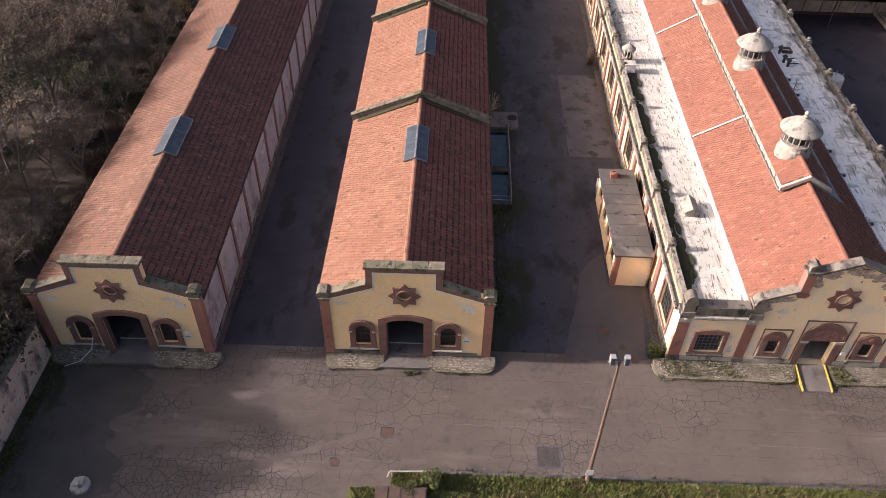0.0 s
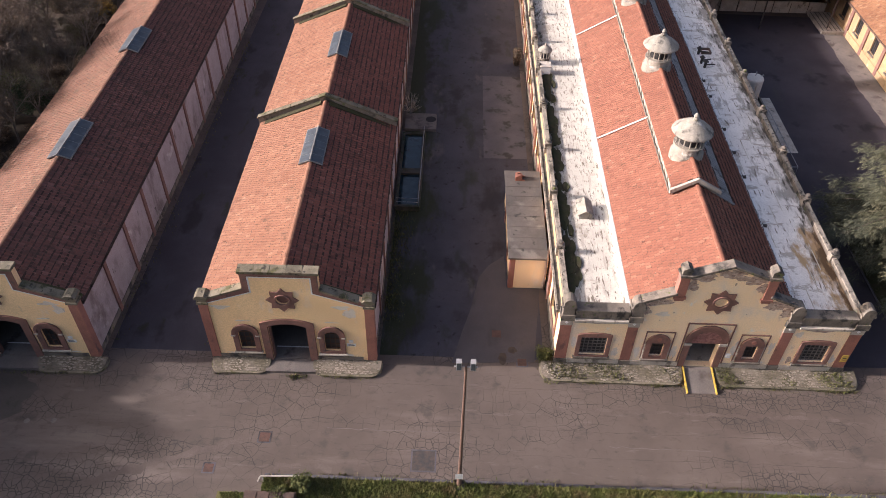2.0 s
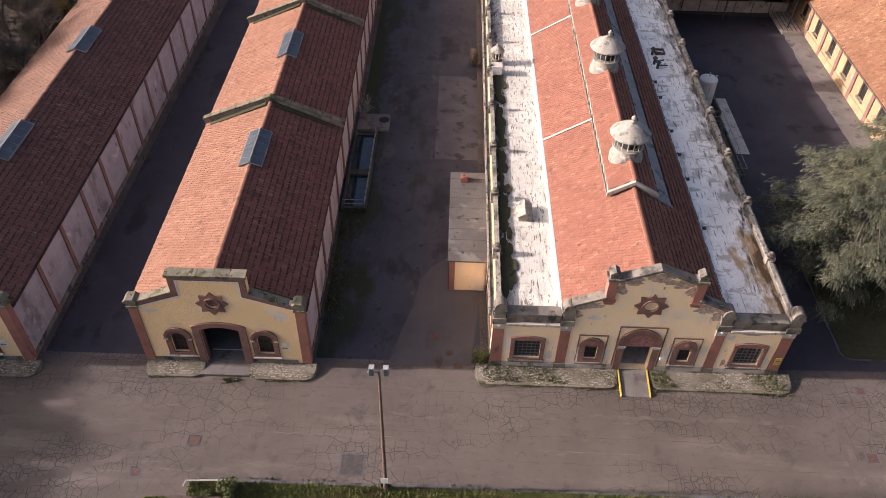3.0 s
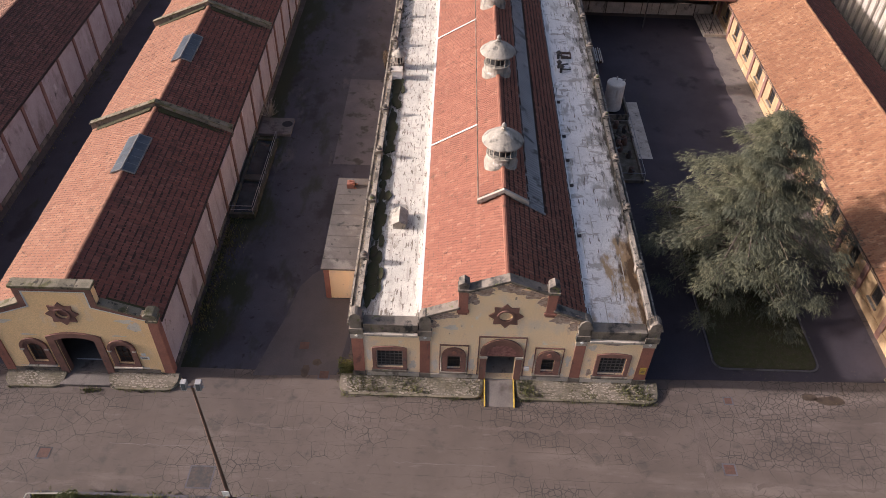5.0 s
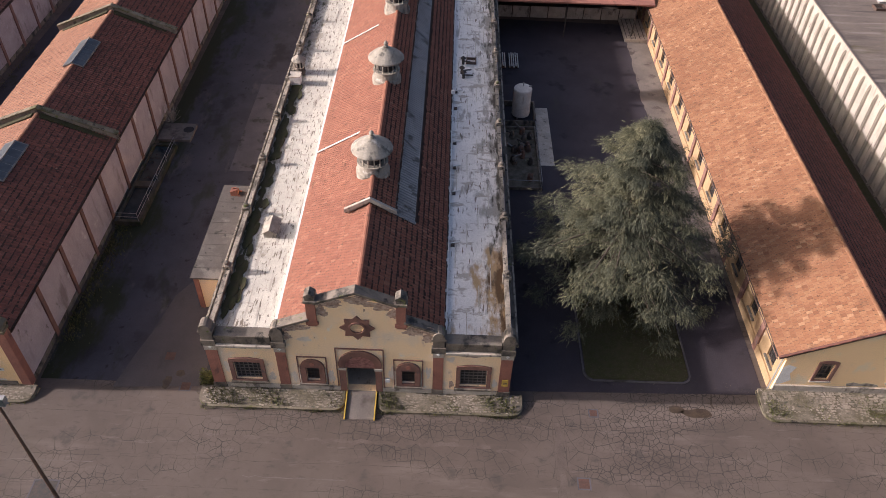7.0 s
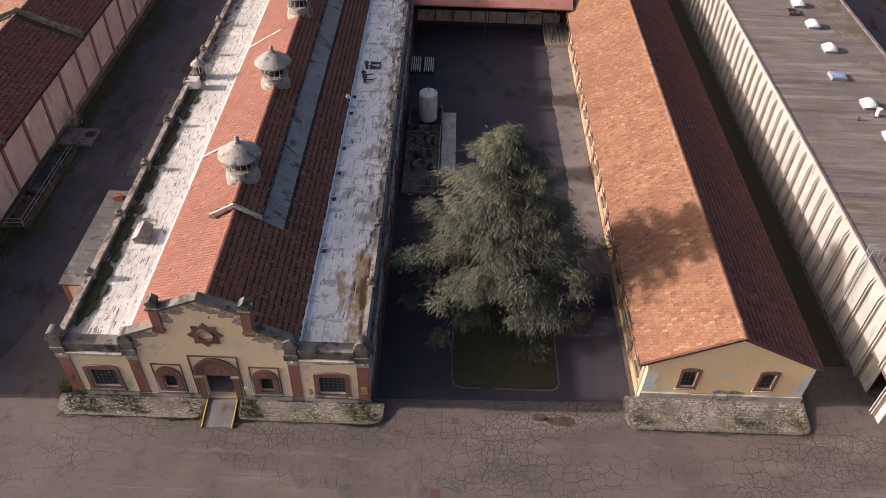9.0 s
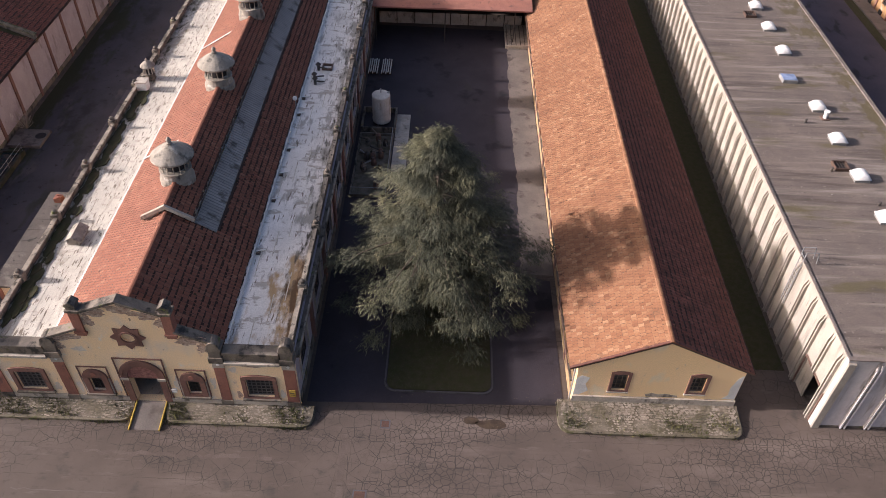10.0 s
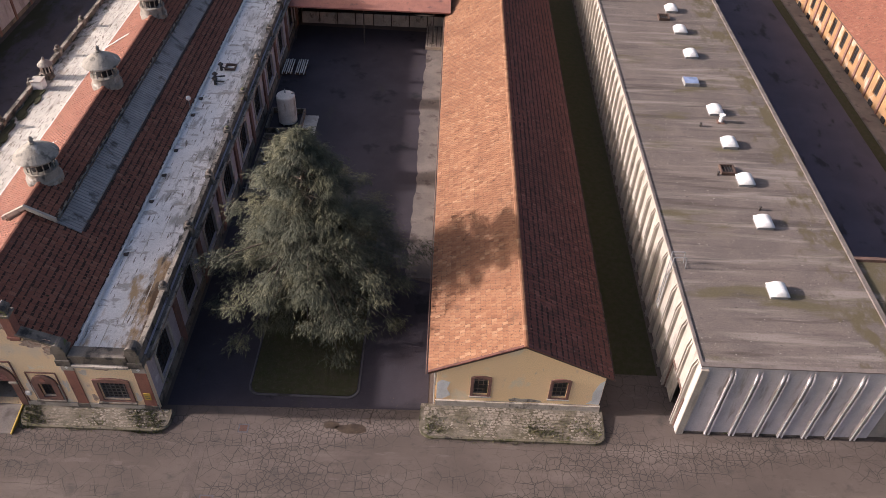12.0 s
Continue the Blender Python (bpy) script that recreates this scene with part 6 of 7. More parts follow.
part("shaft", Shape().lathe(0, 0, ((0.45, 0), (0.45, 0.55)), 12), GREY_STONE, tur)
for k in range(10):
    a = 2 * math.pi * k / 10
    part("louvre", Shape().bar((0.42 * math.cos(a), 0.42 * math.sin(a), 0.55), (0.42 * math.cos(a), 0.42 * math.sin(a), 1.15), 0.05, 5), PALE_STONE, tur)
part("core", Shape().lathe(0, 0, ((0.3, 0.55), (0.3, 1.14)), 10), DARK, tur)
part("cap", Shape().lathe(0, 0, ((0.60, 1.15), (0.60, 1.22), (0.3, 1.50), (0.08, 1.62), (0.1, 1.76), (0.03, 1.85)), 16), VENT_STONE, tur)
cb = thing("cable_box", "white cabinet on the flat roof beside the parapet", "cabinet", -7.95, 27.2, 4.604)
part("casing", Shape().box(-0.42, 0.42, -0.4, 0.4, 0, 0.75), WHITE_PAINT, cb)
part("lid", Shape().box(-0.46, 0.46, -0.44, 0.44, 0.752, 0.82), PALE_STONE, cb)
rg2 = random.Random(3)
moss = Shape()
for k in range(330):
    y = rg2.uniform(1.0, 27.0)
    if (y - 5.3) % 5.45 < 0.5 or rg2.random() < 0.35 + 0.45 * math.sin(1.15 * y):
        continue
    r = rg2.uniform(0.10, 0.27)
    cx = -8.26 + abs(rg2.gauss(0, 0.22)) + r
    ring = [(max(-8.31, cx + r * rg2.uniform(0.6, 1.2) * math.cos(2 * math.pi * i / 9)), y + 2.6 * r * rg2.uniform(0.7, 1.2) * math.sin(2 * math.pi * i / 9)) for i in range(9)]
    moss.extrude([ring], 4.603, 4.64 + rg2.uniform(0, 0.06), "xy")
solid("roof_moss", moss, MOSS, "cushions of moss along the parapet gutter", "moss", kind="stuff")
for k, (x, y) in enumerate(((5.7, 31.2), (5.75, 28.9), (5.6, 29.6))):
    c = thing("roof_clutter", "dark metal vent cowl and pipes on the flat roof", "vent cowl", x, y, 4.604, group="vent cowls")
    part("cowl", Shape().lathe(0, 0, ((0.12, 0), (0.12, 0.5), (0.25, 0.55), (0.05, 0.75)), 10), IRON, c)
    part("arm", Shape().bar((0, 0, 0.3), (0.8, -0.3 + 0.2 * k, 0.35), 0.06), IRON, c)
fr = thing("skylight_curb", "open square skylight curb on the flat roof", "roof light", 6.4, 31.6, 4.604)
for s in (-1, 1):
    part("side", Shape().box(*sorted((s * 0.35, s * 0.43)), -0.43, 0.43, 0, 0.2), RUST, fr)
    part("side", Shape().box(-0.35, 0.35, *sorted((s * 0.35, s * 0.43)), 0, 0.2), RUST, fr)
for k, y in enumerate((8.4, 13.6, 16.5, 19.5, 24.2, 26.6)):
    p = thing("gutter_outlet", "small dark drain outlet at the roof gutter", "drain", 5.15, y, 4.604, group="gutter outlets")
    part("box", Shape().box(-0.12, 0.12, -0.15, 0.15, 0, 0.14), IRON, p)
    part("pipe", Shape().bar((-0.1, 0, 0.2), (0.45, 0.25, 0.12), 0.045), WHITE_PAINT, p)
lampw = thing("roof_lamp", "white globe lamp on a short post at the roof edge", "lamp", 4.9, 24.6, 4.9)
part("post", Shape().bar((0, 0, 0), (0, 0, 0.8), 0.03), ZINC, lampw)
part("globe", Shape().lathe(0, 0, ((0.05, 0.8), (0.16, 0.88), (0.19, 1.0), (0.14, 1.12), (0.03, 1.18)), 12), WHITE_PAINT, lampw)

# ---- courtyard ----
tank = thing("storage_tank", "upright white steel storage tank with domed top", "tank", 11.0, 30.6, 0.0)
part("shell", Shape().lathe(0, 0, ((0.78, 0.25), (0.80, 0.3), (0.80, 2.75), (0.74, 2.85), (0.45, 2.98), (0.1, 3.02)), 24), STAINED_WHITE, tank)
for k in range(3):
    a = 2.1 * k
    part("leg", Shape().box(0.6 * math.cos(a) - 0.07, 0.6 * math.cos(a) + 0.07, 0.6 * math.sin(a) - 0.07, 0.6 * math.sin(a) + 0.07, 0, 0.25), ZINC, tank)
part("vent", Shape().bar((0, 0, 3.0), (0, 0, 3.4), 0.05), ZINC, tank)
part("inlet", Shape().bar((0.5, 0.1, 2.9), (0.75, 0.1, 3.05), 0.07), ZINC, tank)
tb = thing("tank_basin", "low concrete containment basin below the tank", "basin")
part("wall", Shape().extrude([rect(9.3, 12.3, 28.9, 32.2), rect(9.45, 12.15, 29.05, 32.05)], 0, 0.55, "xy"), GREY_STONE, tb)
pit = thing("pump_pit", "fenced pit with rusting pumps and pipes", "pump pit")
part("edge", Shape().extrude([rect(9.3, 12.2, 20.0, 28.5), rect(9.42, 12.08, 20.12, 28.38)], 0, 0.3, "xy"), GREY_STONE, pit)
part("floor", Shape().box(9.43, 12.07, 20.13, 28.37, 0, 0.03), MORTAR, pit)
rng = random.Random(12)
for k in range(16):
    x, y = rng.uniform(9.8, 11.7), rng.uniform(20.6, 27.8)
    part("pump", Shape().lathe(x, y, ((0.2, 0.03), (0.24, 0.1), (0.22, 0.35 + 0.3 * rng.random()), (0.1, 0.75)), 10), rng.choice((GREY_STONE, IRON, RUST)), pit)
    part("pipe", Shape().bar((x, y, 0.5), (x + rng.uniform(-0.9, 0.9), y + rng.uniform(-0.9, 0.9), 0.4 + 0.4 * rng.random()), 0.06), rng.choice((ZINC, IRON, GREY_STONE)), pit)
part("hand_rail", Shape().bar((12.15, 20.05, 0.95), (12.15, 28.4, 0.95), 0.03), ZINC, pit)
part("hand_rail", Shape().bar((9.4, 20.05, 0.95), (12.15, 20.05, 0.95), 0.03), ZINC, pit)
for y in (20.05, 22.8, 25.6, 28.4):
    part("rail_post", Shape().bar((12.15, y, 0.3), (12.15, y, 0.94), 0.025), ZINC, pit)
for k in range(2):
    rack = thing("pipe_rack", "stack of pale pipes on a low rack", "pipe rack", 9.5 + 1.25 * k, 39.6, 0, group="pipe racks")
    for i in range(5):
        part("pipe", Shape().bar((-0.4 + 0.2 * i, -1.4 + 0.15 * (i % 2), 0.45 + 0.06 * (i % 2)), (-0.4 + 0.2 * i, 1.3, 0.45 + 0.06 * (i % 2)), 0.06), STAINED_WHITE, rack)
    for y in (-0.8, 0.8):
        part("bearer", Shape().box(-0.5, 0.5, y - 0.05, y + 0.05, 0, 0.36), WOOD_DARK, rack)
lean = thing("open_shed", "open shed with red-brown tiled roof closing the courtyard", "shed")
part("roof", Shape().extrude([[(45.2, 3.75), (54.0, 5.9), (54.0, 6.05), (45.2, 3.9)]], 8.7, 24.85, "yz"), BRICK_RED, lean)
# Back wall coloured near black for the shade inside the shed.
part("back_wall", Shape().box(8.7, 24.85, 52.6, 53.0, 0, 5.3), DARK, lean)
for k in range(8):
    part("panel", Shape().box(9.2 + 1.9 * k, 11.0 + 1.9 * k, 49.6, 49.7, 0.0, 1.25), PALE_STONE, lean, "pale concrete panel")
for k in range(3):
    part("post", Shape().box(9.15 + 7.0 * k, 9.26 + 7.0 * k, 45.5, 45.61, 0, 3.72), IRON, lean)
ramp2 = thing("loading_plinth", "pale concrete loading plinth in the courtyard corner", "plinth")
part("deck", Shape().box(22.45, 24.8, 44.8, 49.4, 0, 0.35), PALE_STONE, ramp2)
for k in range(5):
    part("joint_strip", Shape().box(22.6 + 0.45 * k, 22.68 + 0.45 * k, 44.9, 49.2, 0.352, 0.37), SLAB, ramp2)

# ---- far building and wing beyond the concrete hall ----
ORANGE_WALL = surface("faded_orange_plaster", (0.37, 0.21, 0.095), (0.30, 0.175, 0.085), 0.5, stains=(((0.46, 0.36, 0.27), 0.6, 0.54, 0.66, (1, 1, 0.8)), ((0.30, 0.22, 0.15), 1.4, 0.6, 0.7, (1, 1, 0.5))))
far = thing("far_workshop", "long ochre workshop with red tiled roof across the lane", "workshop")
holes = [rect(22.2 + 3.0 * k, 23.1 + 3.0 * k, 1.2, 3.0) for k in range(14)]
fw = part("side_wall", Shape().extrude([rect(20, 66, 0, 3.75)] + holes, 65.0, 65.4, "yz"), ORANGE_WALL, far)
for k in range(14):
    window_unit(fw, 22.65 + 3.0 * k, 1.2, 3.0, 0.45, 65.0, 3, 5, IRON, axis="y", out=-1)
    part("pilaster", Shape().box(64.88, 64.996, 24.0 + 3.0 * k, 24.3 + 3.0 * k, 0, 3.6), BROWN, fw)
    part("cellar_opening", Shape().box(64.9, 64.996, 22.3 + 3.0 * k, 23.0 + 3.0 * k, 0.15, 0.6), DARK, fw)
part("end_wall", Shape().box(65.41, 76, 20, 20.4, 0, 3.75), YELLOW_WORN, far)
froof = part("roof", Shape().extrude([[(64.4, 3.65), (70.5, 6.3), (76.6, 3.65), (76.6, 3.75), (70.5, 6.4), (64.4, 3.75)]], 19.7, 66), WOOD_DARK, far)
tile_slope(froof, -1, 70.5, 6.42, 64.38, 3.77, 19.7, 66, TILE_RED, singles=False)
tile_slope(froof, 1, 70.5, 6.42, 76.62, 3.77, 19.7, 66, TILE_RED, singles=False)
wing = thing("side_wing", "flat-roofed wing joined to the concrete hall", "wing")
part("walls", Shape().box(50.45, 62, 0.3, 9.1, 0, 6.0), CONCRETE, wing)
part("roof", Shape().box(50.45, 62, 0.3, 9.1, 6.004, 6.08), FLAT_ROOF, wing)
part("rim", Shape().box(50.45, 62.1, 8.95, 9.2, 6.084, 6.3), RUST, wing)
lad = thing("roof_ladder", "steel ladder head at the roof edge", "ladder", 39.0, 7.8, 6.2)
for s in (-1, 1):
    part("stile", Shape().bar((-0.25, s * 0.25, -3.5), (-0.25, s * 0.25, 0.9), 0.03).bar((-0.25, s * 0.25, 0.9), (0.5, s * 0.25, 0.9), 0.03).bar((0.5, s * 0.25, 0.9), (0.6, s * 0.25, 0.02), 0.03), ZINC, lad)
for k in range(12):
    part("rung", Shape().bar((-0.25, -0.25, -3.4 + 0.35 * k), (-0.25, 0.25, -3.4 + 0.35 * k), 0.02), ZINC, lad)
blue = thing("flat_roof_light", "blue-grey flat glass roof light", "roof light", 44.65, 29.6, ROOF_E)
part("upstand", Shape().box(-0.6, 0.6, -0.55, 0.55, 0, 0.28), ZINC, blue)
part("pane", Shape().box(-0.55, 0.55, -0.5, 0.5, 0.282, 0.31), glass_material("blue_glass", (0.16, 0.20, 0.30), 0.15), blue)
vent = thing("vent_pipe", "short white vent pipe on the flat roof", "vent pipe", 45.75, 24.0, ROOF_E)
part("pipe", Shape().lathe(0, 0, ((0.16, 0), (0.16, 0.55), (0.22, 0.56), (0.22, 0.66)), 12), WHITE_PAINT, vent)
part("collar", Shape().box(-0.3, 0.3, -0.3, 0.3, 0, 0.06), RUST, vent)
for x, y in ((44.05, 23.3), (45.78, 13.5), (43.9, 17.2)):
    sp = thing("vent_stub", "small dark vent stub on the flat roof", "vent pipe", x, y, ROOF_E, group="vent stubs")
    part("stub", Shape().lathe(0, 0, ((0.08, 0), (0.08, 0.25), (0.12, 0.26), (0.04, 0.34)), 10), IRON, sp)


# ---- trees ----
def cedar(x, y, height):
    rng = random.Random(42)
    t = thing("cedar_tree", "large grey-green cedar tree standing on the lawn", "tree", x, y, 0.1)
    trunk = Shape()
    trunk.lathe(0, 0, ((0.55, 0), (0.42, 0.5), (0.36, 2.5), (0.28, 6), (0.14, 10), (0.03, height - 0.3)), 12)
    v, f = [], []

    def frond(p, d, length, wide):
        """One spray of needles: a drooping spine with side twigs, all in one piece."""
        side = d.cross(Vector((rng.gauss(0, 0.25), rng.gauss(0, 0.25), 1))).normalized()
        steps = 4
        k = len(v)
        spine = [p + d * length * (i / steps) + Vector((0, 0, -0.34 * length * (i / steps) ** 2)) for i in range(steps + 1)]
        v.extend(spine)
        for i in range(steps):
            reach = wide * (1.05 - 0.75 * i / steps)
            along = (spine[i + 1] - spine[i]).normalized()
            for e in (-1, 1):
                tip = spine[i] + (side * e * 0.8 + along * 0.75).normalized() * reach * rng.uniform(0.75, 1.2) + Vector((0, 0, -0.22 * reach))
                m = len(v)
                v.extend((tip, spine[i].lerp(spine[i + 1], 0.42)))
                f.append((k + i, m, m + 1))
        tip = spine[-1] + (spine[-1] - spine[-2]).normalized() * 0.12
        m = len(v)
        v.extend((tip, spine[-2] + side * 0.03, spine[-2] - side * 0.03))
        f.append((m, m + 1, m + 2))

    def puff(p, facing, size):
        """A loose, flattened tuft of sprays that point outwards and hang over."""
        out = Vector((math.cos(facing), math.sin(facing), 0))
        for _ in range(int(58 + 90 * size)):
            turn, lift = facing + rng.gauss(0, 0.8), rng.uniform(-0.55, 0.35)
            d = Vector((math.cos(turn) * math.cos(lift), math.sin(turn) * math.cos(lift), math.sin(lift)))
            start = p + out * 0.1 + Vector((rng.gauss(0, 0.33), rng.gauss(0, 0.33), rng.gauss(-0.04, 0.12))) * size + d * size * rng.uniform(0.0, 0.35)
            frond(start, d, rng.uniform(0.16, 0.31), rng.uniform(0.10, 0.17))

    def radius(z):
        q = z / height
        if q < 0.36:
            return 7.2 * (0.84 + 0.16 * (q / 0.36) ** 0.8)
        return 7.0 * (1 - ((q - 0.36) / 0.64)) ** 0.9 + 0.2

    limbs = Shape()
    z = 2.3
    level = 0
    while z < height - 0.5:
        count = 11 if z < 5 else (9 if z < 9 else 7)
        for k in range(count):
            a = 2 * math.pi * (k + rng.uniform(-0.3, 0.3)) / count + level * 0.9
            reach = max(0.3, radius(z) - 0.75) * rng.choice((rng.uniform(0.5, 0.72), rng.uniform(0.8, 0.98), rng.uniform(0.92, 1.1)))
            base = Vector((0, 0, z))
            out = Vector((math.cos(a), math.sin(a), 0))
            rise = rng.uniform(0.0, 0.2) + (0.35 if z > height * 0.75 else 0)
            pts = []
            steps = 7
            for i in range(steps + 1):
                s = i / steps
                pts.append(base + out * reach * s + Vector((0, 0, reach * (rise * s - 0.27 * s * s))))
            for i in range(steps):
                r0 = 0.075 * (1 - i / steps) * (0.4 + reach / 7)
                limbs.bar(pts[i], pts[i + 1], r0 + 0.012, 5, 0.075 * (1 - (i + 1) / steps) * (0.4 + reach / 7) + 0.008)
            size = 0.55 + 0.6 * min(1.0, reach / 5.0)
            for s in (0.34, 0.56, 0.78, 1.0):
                if s < 0.5 and reach < 2.2:
                    continue
                q = min(steps - 1, int(s * steps))
                p = pts[q].lerp(pts[q + 1], s * steps - q) + Vector((rng.gauss(0, 0.2), rng.gauss(0, 0.2), rng.gauss(0.05, 0.12))) * size
                puff(p, a + (0.0 if s == 1.0 else rng.uniform(-0.9, 0.9)), size * rng.uniform(0.8, 1.15))
        z += rng.uniform(0.9, 1.15) * (1.0 if z < 9 else 0.72)
        level += 1
    for _ in range(60):
        p = Vector((rng.gauss(0, 0.12), rng.gauss(0, 0.12), height - rng.uniform(0.1, 1.2)))
        frond(p, Vector((rng.gauss(0, 1), rng.gauss(0, 1), rng.uniform(0.1, 1.2))).normalized(), rng.uniform(0.3, 0.55), 0.14)
    part("trunk", trunk, BARK, t)
    tagged(part("branchwork", limbs, BARK, t), kind="stuff")
    me = bpy.data.meshes.new("crown")
    me.from_pydata([tuple(p) for p in v], [], f)
    me.materials.append(NEEDLES)
    ob = new("crown", me)
    ob.parent = t
    tagged(ob, "drooping plates of grey-green needles", kind="stuff")
    return t


NEEDLES = surface("cedar_needles", (0.088, 0.087, 0.049), (0.056, 0.060, 0.040), 0.35, 0.75, bump=0, pieces=0.42, stains=(((0.125, 0.118, 0.068), 0.5, 0.52, 0.68, (1, 1, 1)),))
cedar(16.4, 10.0, 13.5)


def bare_tree(x, y, height, seed, leaves, leaf_material, label):
    rng = random.Random(seed)
    t = thing("woodland_tree", label, "tree", x, y, 0, group="woodland trees")
    wood = Shape()
    tips = []

    def grow(p, d, L, r, depth):
        q = p + d * L
        wood.bar(p, q, r, 6 if depth < 2 else (4 if depth < 3 else 3), r * 0.66)
        if depth >= 3:
            tips.append((p, q))
        if depth == 5:
            return
        for _ in range(3 if depth else 4):
            e = (d + Vector((rng.gauss(0, 0.55), rng.gauss(0, 0.55), rng.gauss(0.12, 0.3)))).normalized()
            start = p.lerp(q, rng.uniform(0.55, 1.0))
            grow(start, e, L * rng.uniform(0.6, 0.82), r * 0.58, depth + 1)

    grow(Vector((0, 0, 0)), Vector((rng.gauss(0, 0.06), rng.gauss(0, 0.06), 1)).normalized(), height * 0.36, height * 0.013, 0)
    part("trunk", wood, TREE_BARK, t)
    v, f = [], []
    for _ in range(leaves):
        a, b = rng.choice(tips)
        p = a.lerp(b, rng.random()) + Vector((rng.gauss(0, 0.16), rng.gauss(0, 0.16), rng.gauss(0, 0.16)))
        d = Vector((rng.gauss(0, 1), rng.gauss(0, 1), rng.gauss(0, 0.6))).normalized()
        s = d.cross(Vector((rng.gauss(0, 1), rng.gauss(0, 1), rng.gauss(0, 1)))).normalized()
        L, w = rng.uniform(0.08, 0.18), rng.uniform(0.03, 0.055)
        k = len(v)
        v += [tuple(p), tuple(p + d * L * 0.5 + s * w), tuple(p + d * L), tuple(p + d * L * 0.5 - s * w)]
        f.append((k, k + 1, k + 2, k + 3))
    me = bpy.data.meshes.new("crown")
    me.from_pydata(v, [], f)
    me.materials.append(leaf_material)
    ob = new("crown", me)
    ob.parent = t
    tagged(ob, kind="stuff")
    return t


TREE_BARK = surface("grey_brown_twigs", (0.225, 0.182, 0.15), (0.165, 0.132, 0.11), 0.5, 0.95, bump=0)
BARE = "nearly bare woodland tree with a few brown leaves"
models = [bare_tree(-52.0, 4.0, 9.0, 101, 4200, LEAF_BROWN, BARE), bare_tree(-53.5, 12.5, 10.5, 102, 3600, LEAF_BROWN, BARE),
          bare_tree(-51.0, 21.0, 8.0, 103, 4600, LEAF_BROWN, BARE), bare_tree(-54.0, 30.0, 11.0, 104, 3200, LEAF_BROWN, BARE)]
bare_tree(-50.8, 41.0, 7.5, 105, 3600, LEAF_YELLOW, "woodland tree with bright yellow autumn leaves")
bare_tree(-51.2, 24.5, 4.0, 106, 3800, LEAF_DARK, "dark green ivy-grown small tree at the wood's edge")
rt = random.Random(77)
placed = [(m.location.x, m.location.y) for m in models]
tries = 0
# small trees behind the wall, mostly out of view, added to shade the road
for _ in range(70):
    px, py = rt.uniform(-52.5, -48.6), rt.uniform(-26, -1.5)
    if min((px - a) ** 2 + (py - b) ** 2 for a, b in placed) > 1.0:
        placed.append((px, py))
        c = copy_thing(rt.choice(models), pose(px, py, 0, 0, 0, rt.uniform(0, 360)))
        s = rt.uniform(0.58, 0.76)
        c.scale = (s, s, s)
goal = len(placed) + 165
while len(placed) < goal and tries < 6000:
    tries += 1
    px, py = -49.3 - abs(rt.gauss(0, 11)), rt.uniform(-1, 74)
    if min((px - a) ** 2 + (py - b) ** 2 for a, b in placed) < 3.6:
        continue
    if py < 0 and px > -50.5:
        continue
    placed.append((px, py))
    m = rt.choice(models)
    s = rt.uniform(0.55, 0.8) if px > -53 else rt.uniform(0.8, 1.15)
    c = copy_thing(m, pose(px, py, 0, 0, 0, rt.uniform(0, 360)))
    c.scale = (s, s, s)
# dense ivy-clad trees unseen west of the boundary wall, shading the road's end
ivy = bare_tree(-60.0, -6.0, 9.6, 107, 70000, LEAF_DARK, "unseen ivy-clad tree beyond the boundary wall, added for shade")
for _ in range(60):
    px, py = rt.uniform(-68, -57), rt.uniform(-36, -2.5)
    s = rt.uniform(1.07, 1.17) * (0.88 if px > -60 else 1.0)
    copy_thing(ivy, pose(px, py, 0, 0, 0, rt.uniform(0, 360)) @ Matrix.Scale(s, 4))
# low scrub along the wood's edge
scrub = bush(-48.9, 3.0, 0.03, 1.0, 1.3, LEAF_BROWN, "low brown scrub at the edge of the wood", 31, "scrub", 1300)
scrub["group"] = "woodland scrub"
for _ in range(110):
    c = copy_thing(scrub, pose(-47.9 - abs(rt.gauss(0, 7)), rt.uniform(-12, 60), 0.03, 0, 0, rt.uniform(0, 360)))
    s = rt.uniform(0.5, 1.4)
    c.scale = (s, s, s * rt.uniform(0.7, 1.3))
# taller scrub, mostly out of view, added to lengthen the wall's shade
for _ in range(220):
    c = copy_thing(scrub, pose(rt.uniform(-51.5, -47.9), rt.uniform(-24, -1.5), 0.03, 0, 0, rt.uniform(0, 360)))
    s = rt.uniform(1.6, 2.2)
    c.scale = (s, s, s * rt.uniform(1.5, 1.95))
for k in range(8):
    stake = thing("fence_stake", "thin rusty iron stake behind the boundary wall", "fence stake", -47.1, -2.2 - 2.1 * k, 0.03, group="fence stakes")
    part("rod", Shape().bar((0, 0, 0), (-0.5, 0.1, 3.6), 0.025, 5), RUST, stake)
hose = thing("cable", "loose white cable lying over the stone base", "cable", -43.6, -1.5, 0)
part("length", Shape().bar((0.1, 0.55, 1.6), (0.0, 0.05, 0.9), 0.025, 5).bar((0.0, 0.05, 0.9), (-0.6, -0.5, 0.42), 0.025, 5).bar((-0.6, -0.5, 0.42), (-1.6, -0.7, 0.1), 0.025, 5), WHITE_PAINT, hose)


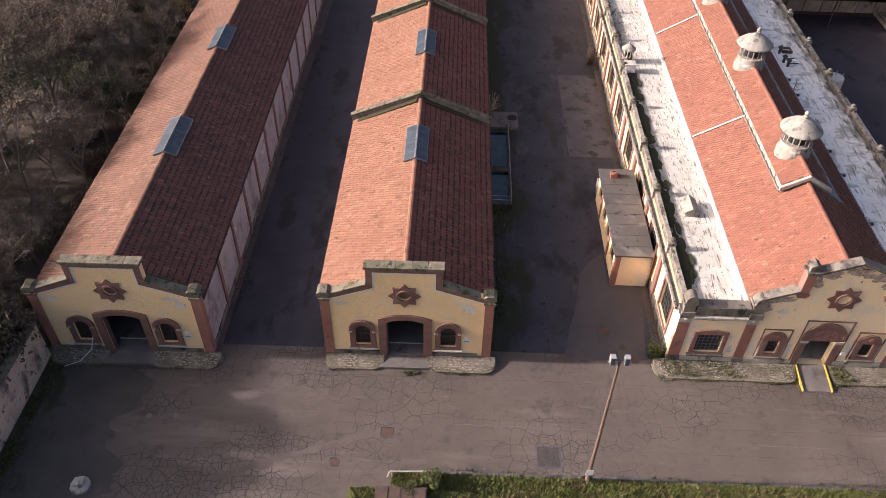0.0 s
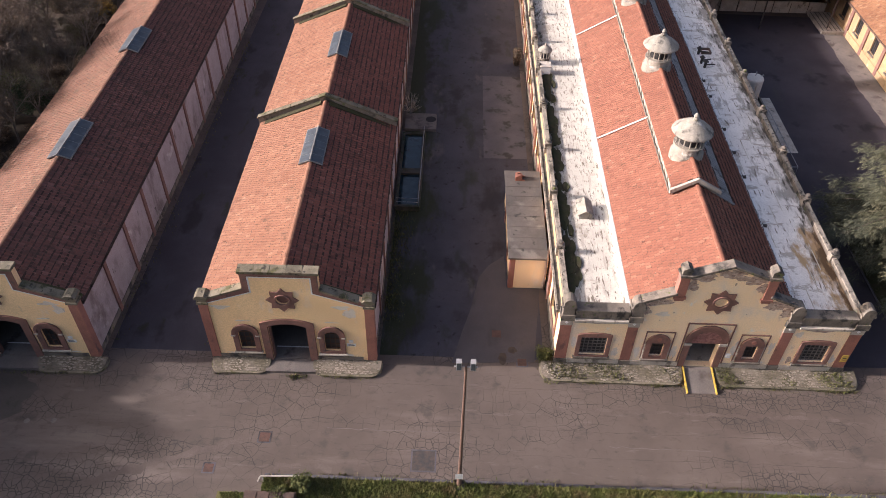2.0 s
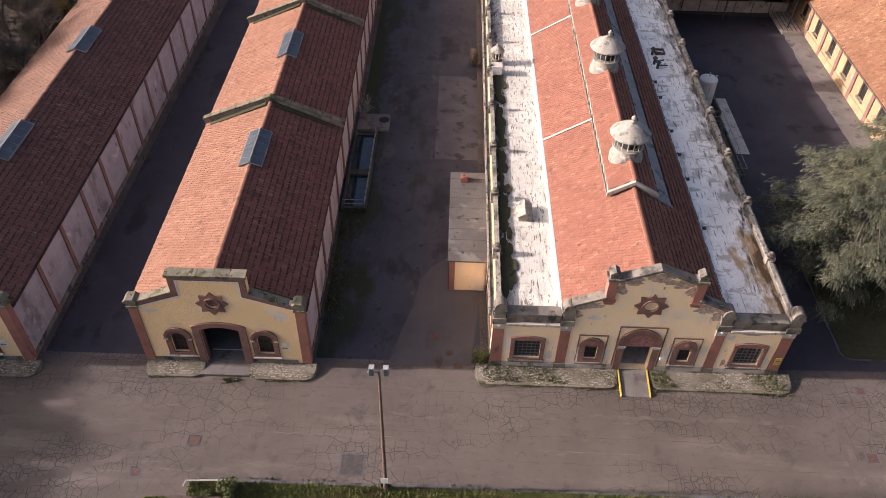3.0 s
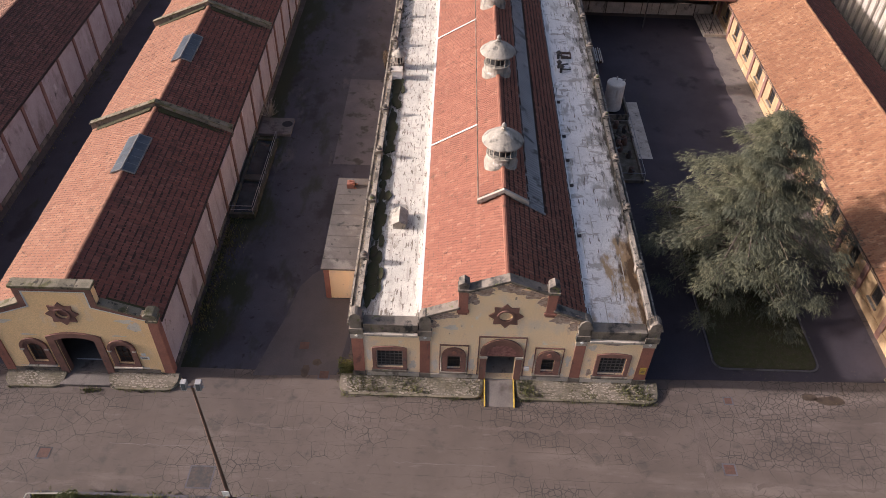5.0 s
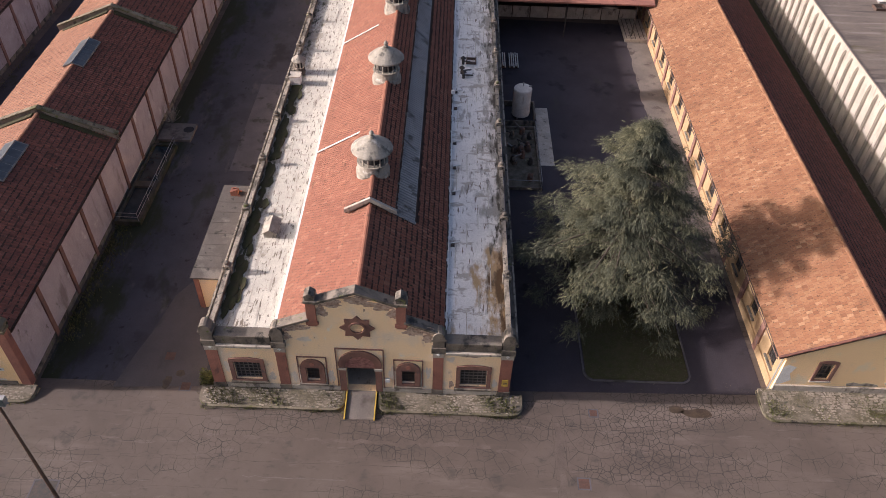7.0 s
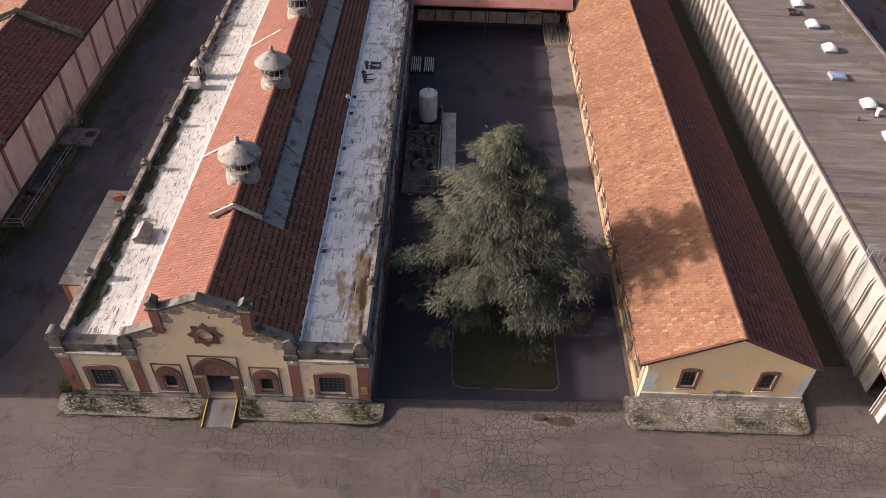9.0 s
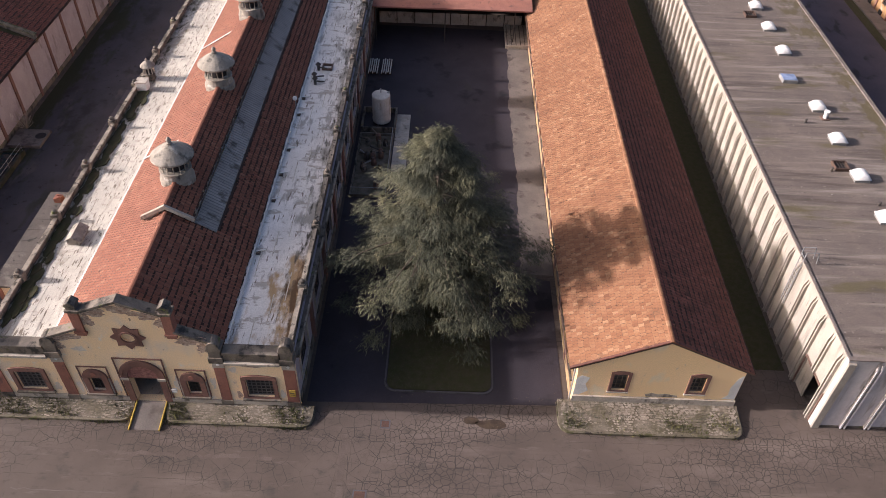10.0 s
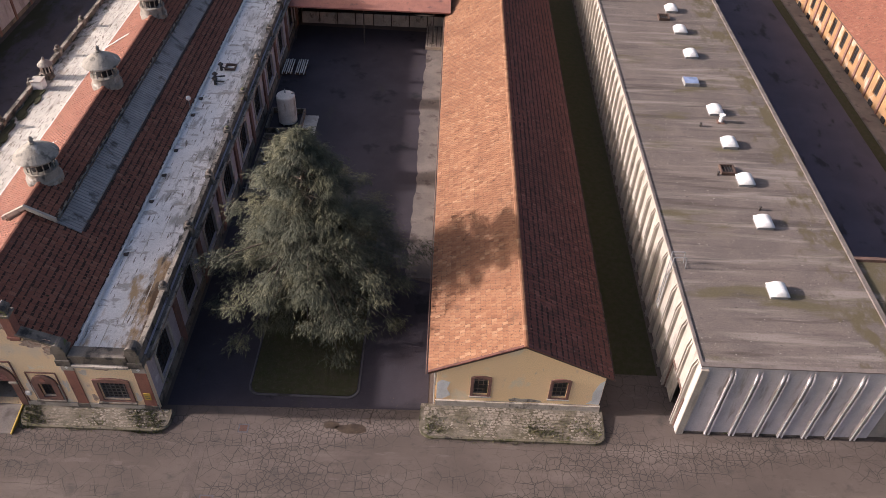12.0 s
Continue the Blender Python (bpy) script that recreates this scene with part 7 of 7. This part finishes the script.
# ---- litter on roofs and road ----
def lumps(name, label, category, spots, material, seed, low=0.05, high=0.14):
    """Small irregular clods lying on a surface: spots of (x, y, z)."""
    rng = random.Random(seed)
    sh = Shape()
    for x, y, z in spots:
        r, n = rng.uniform(low, high), 6
        ring = [(r * rng.uniform(0.6, 1.2) * math.cos(6.283 * i / n), r * rng.uniform(0.6, 1.2) * math.sin(6.283 * i / n)) for i in range(n)]
        sh.add([(x + a, y + b, z - 0.05) for a, b in ring] + [(x, y, z + 0.45 * r)], [(i, (i + 1) % n, n) for i in range(n)])
    return solid(name, sh, material, label, category, kind="stuff")


def on_slope(rng, xc, yc, turn, half, eave, ridge, side, y0, y1, spread):
    """A random place on a tiled slope of a building, in world metres."""
    d = half * (1 - abs(rng.gauss(0, spread)) % 1.0)
    y = rng.uniform(y0, y1)
    a = radians(turn)
    x = side * d
    return (xc + x * math.cos(a) - y * math.sin(a), yc + x * math.sin(a) + y * math.cos(a), ridge + 0.09 - (ridge - eave) * d / half)


rl = random.Random(91)
spots = []
for _ in range(240):
    spots.append(on_slope(rl, -24.72, -0.45, 0.45, 5.0, 4.55, 6.7, 1, 0.8, 40, 0.25))
for _ in range(260):
    spots.append(on_slope(rl, -41.4, -0.9, 0.7, 5.0, 4.55, 6.7, rl.choice((-1, 1, 1)), 0.8, 45, 0.22))
for k in (19.1, 35.15):
    for _ in range(70):
        spots.append(on_slope(rl, -24.72, -0.45, 0.45, 5.0, 4.55, 6.7, 1, k - 0.9, k - 0.2, 0.6))
for _ in range(110):
    spots.append(on_slope(rl, 0, 0, 0, 4.7, 4.86, 7.8, 1, 0.8, 40, 0.3))
lumps("roof_moss_clods", "clods of dark moss on the tiled roofs", "moss", spots, MOSS, 92)
spots = [on_slope(rl, 29.65, 0, 0, 5.2, 3.43, 5.97, rl.choice((-1, -1, 1)), 2, 50, 0.9) for _ in range(110)]
spots += [on_slope(rl, 0, 0, 0, 4.7, 4.86, 7.8, -1, 0.8, 45, 0.9) for _ in range(90)]
spots = [p for p in spots if not -1.7 < p[0] < 1.7]
lumps("roof_debris", "broken tile crumbs lying on the roofs", "debris", spots, CLAY, 93, 0.04, 0.10)
leaves = []
for _ in range(1500):
    leaves.append((rl.uniform(-25, 14), -8.18 + rl.random() ** 3 * 1.2, 0.008))
for _ in range(700):
    leaves.append((rl.uniform(-9.6, 9.6), -1.42 - abs(rl.gauss(0, 0.16)), 0.008))
for _ in range(500):
    leaves.append((rl.uniform(24, 35), -1.10 - abs(rl.gauss(0, 0.14)), 0.008))
for _ in range(900):
    leaves.append((-19.8 + abs(rl.gauss(0, 0.5)), rl.uniform(0.5, 30), 0.016))
for _ in range(500):
    leaves.append((rl.uniform(14, 24), rl.gauss(0.3, 0.9), 0.022))
grass_field("fallen_leaves", None, leaves, LEAF_BROWN, "fallen brown leaves along kerbs and walls", 0.01, 0.03, 0.032, 8)
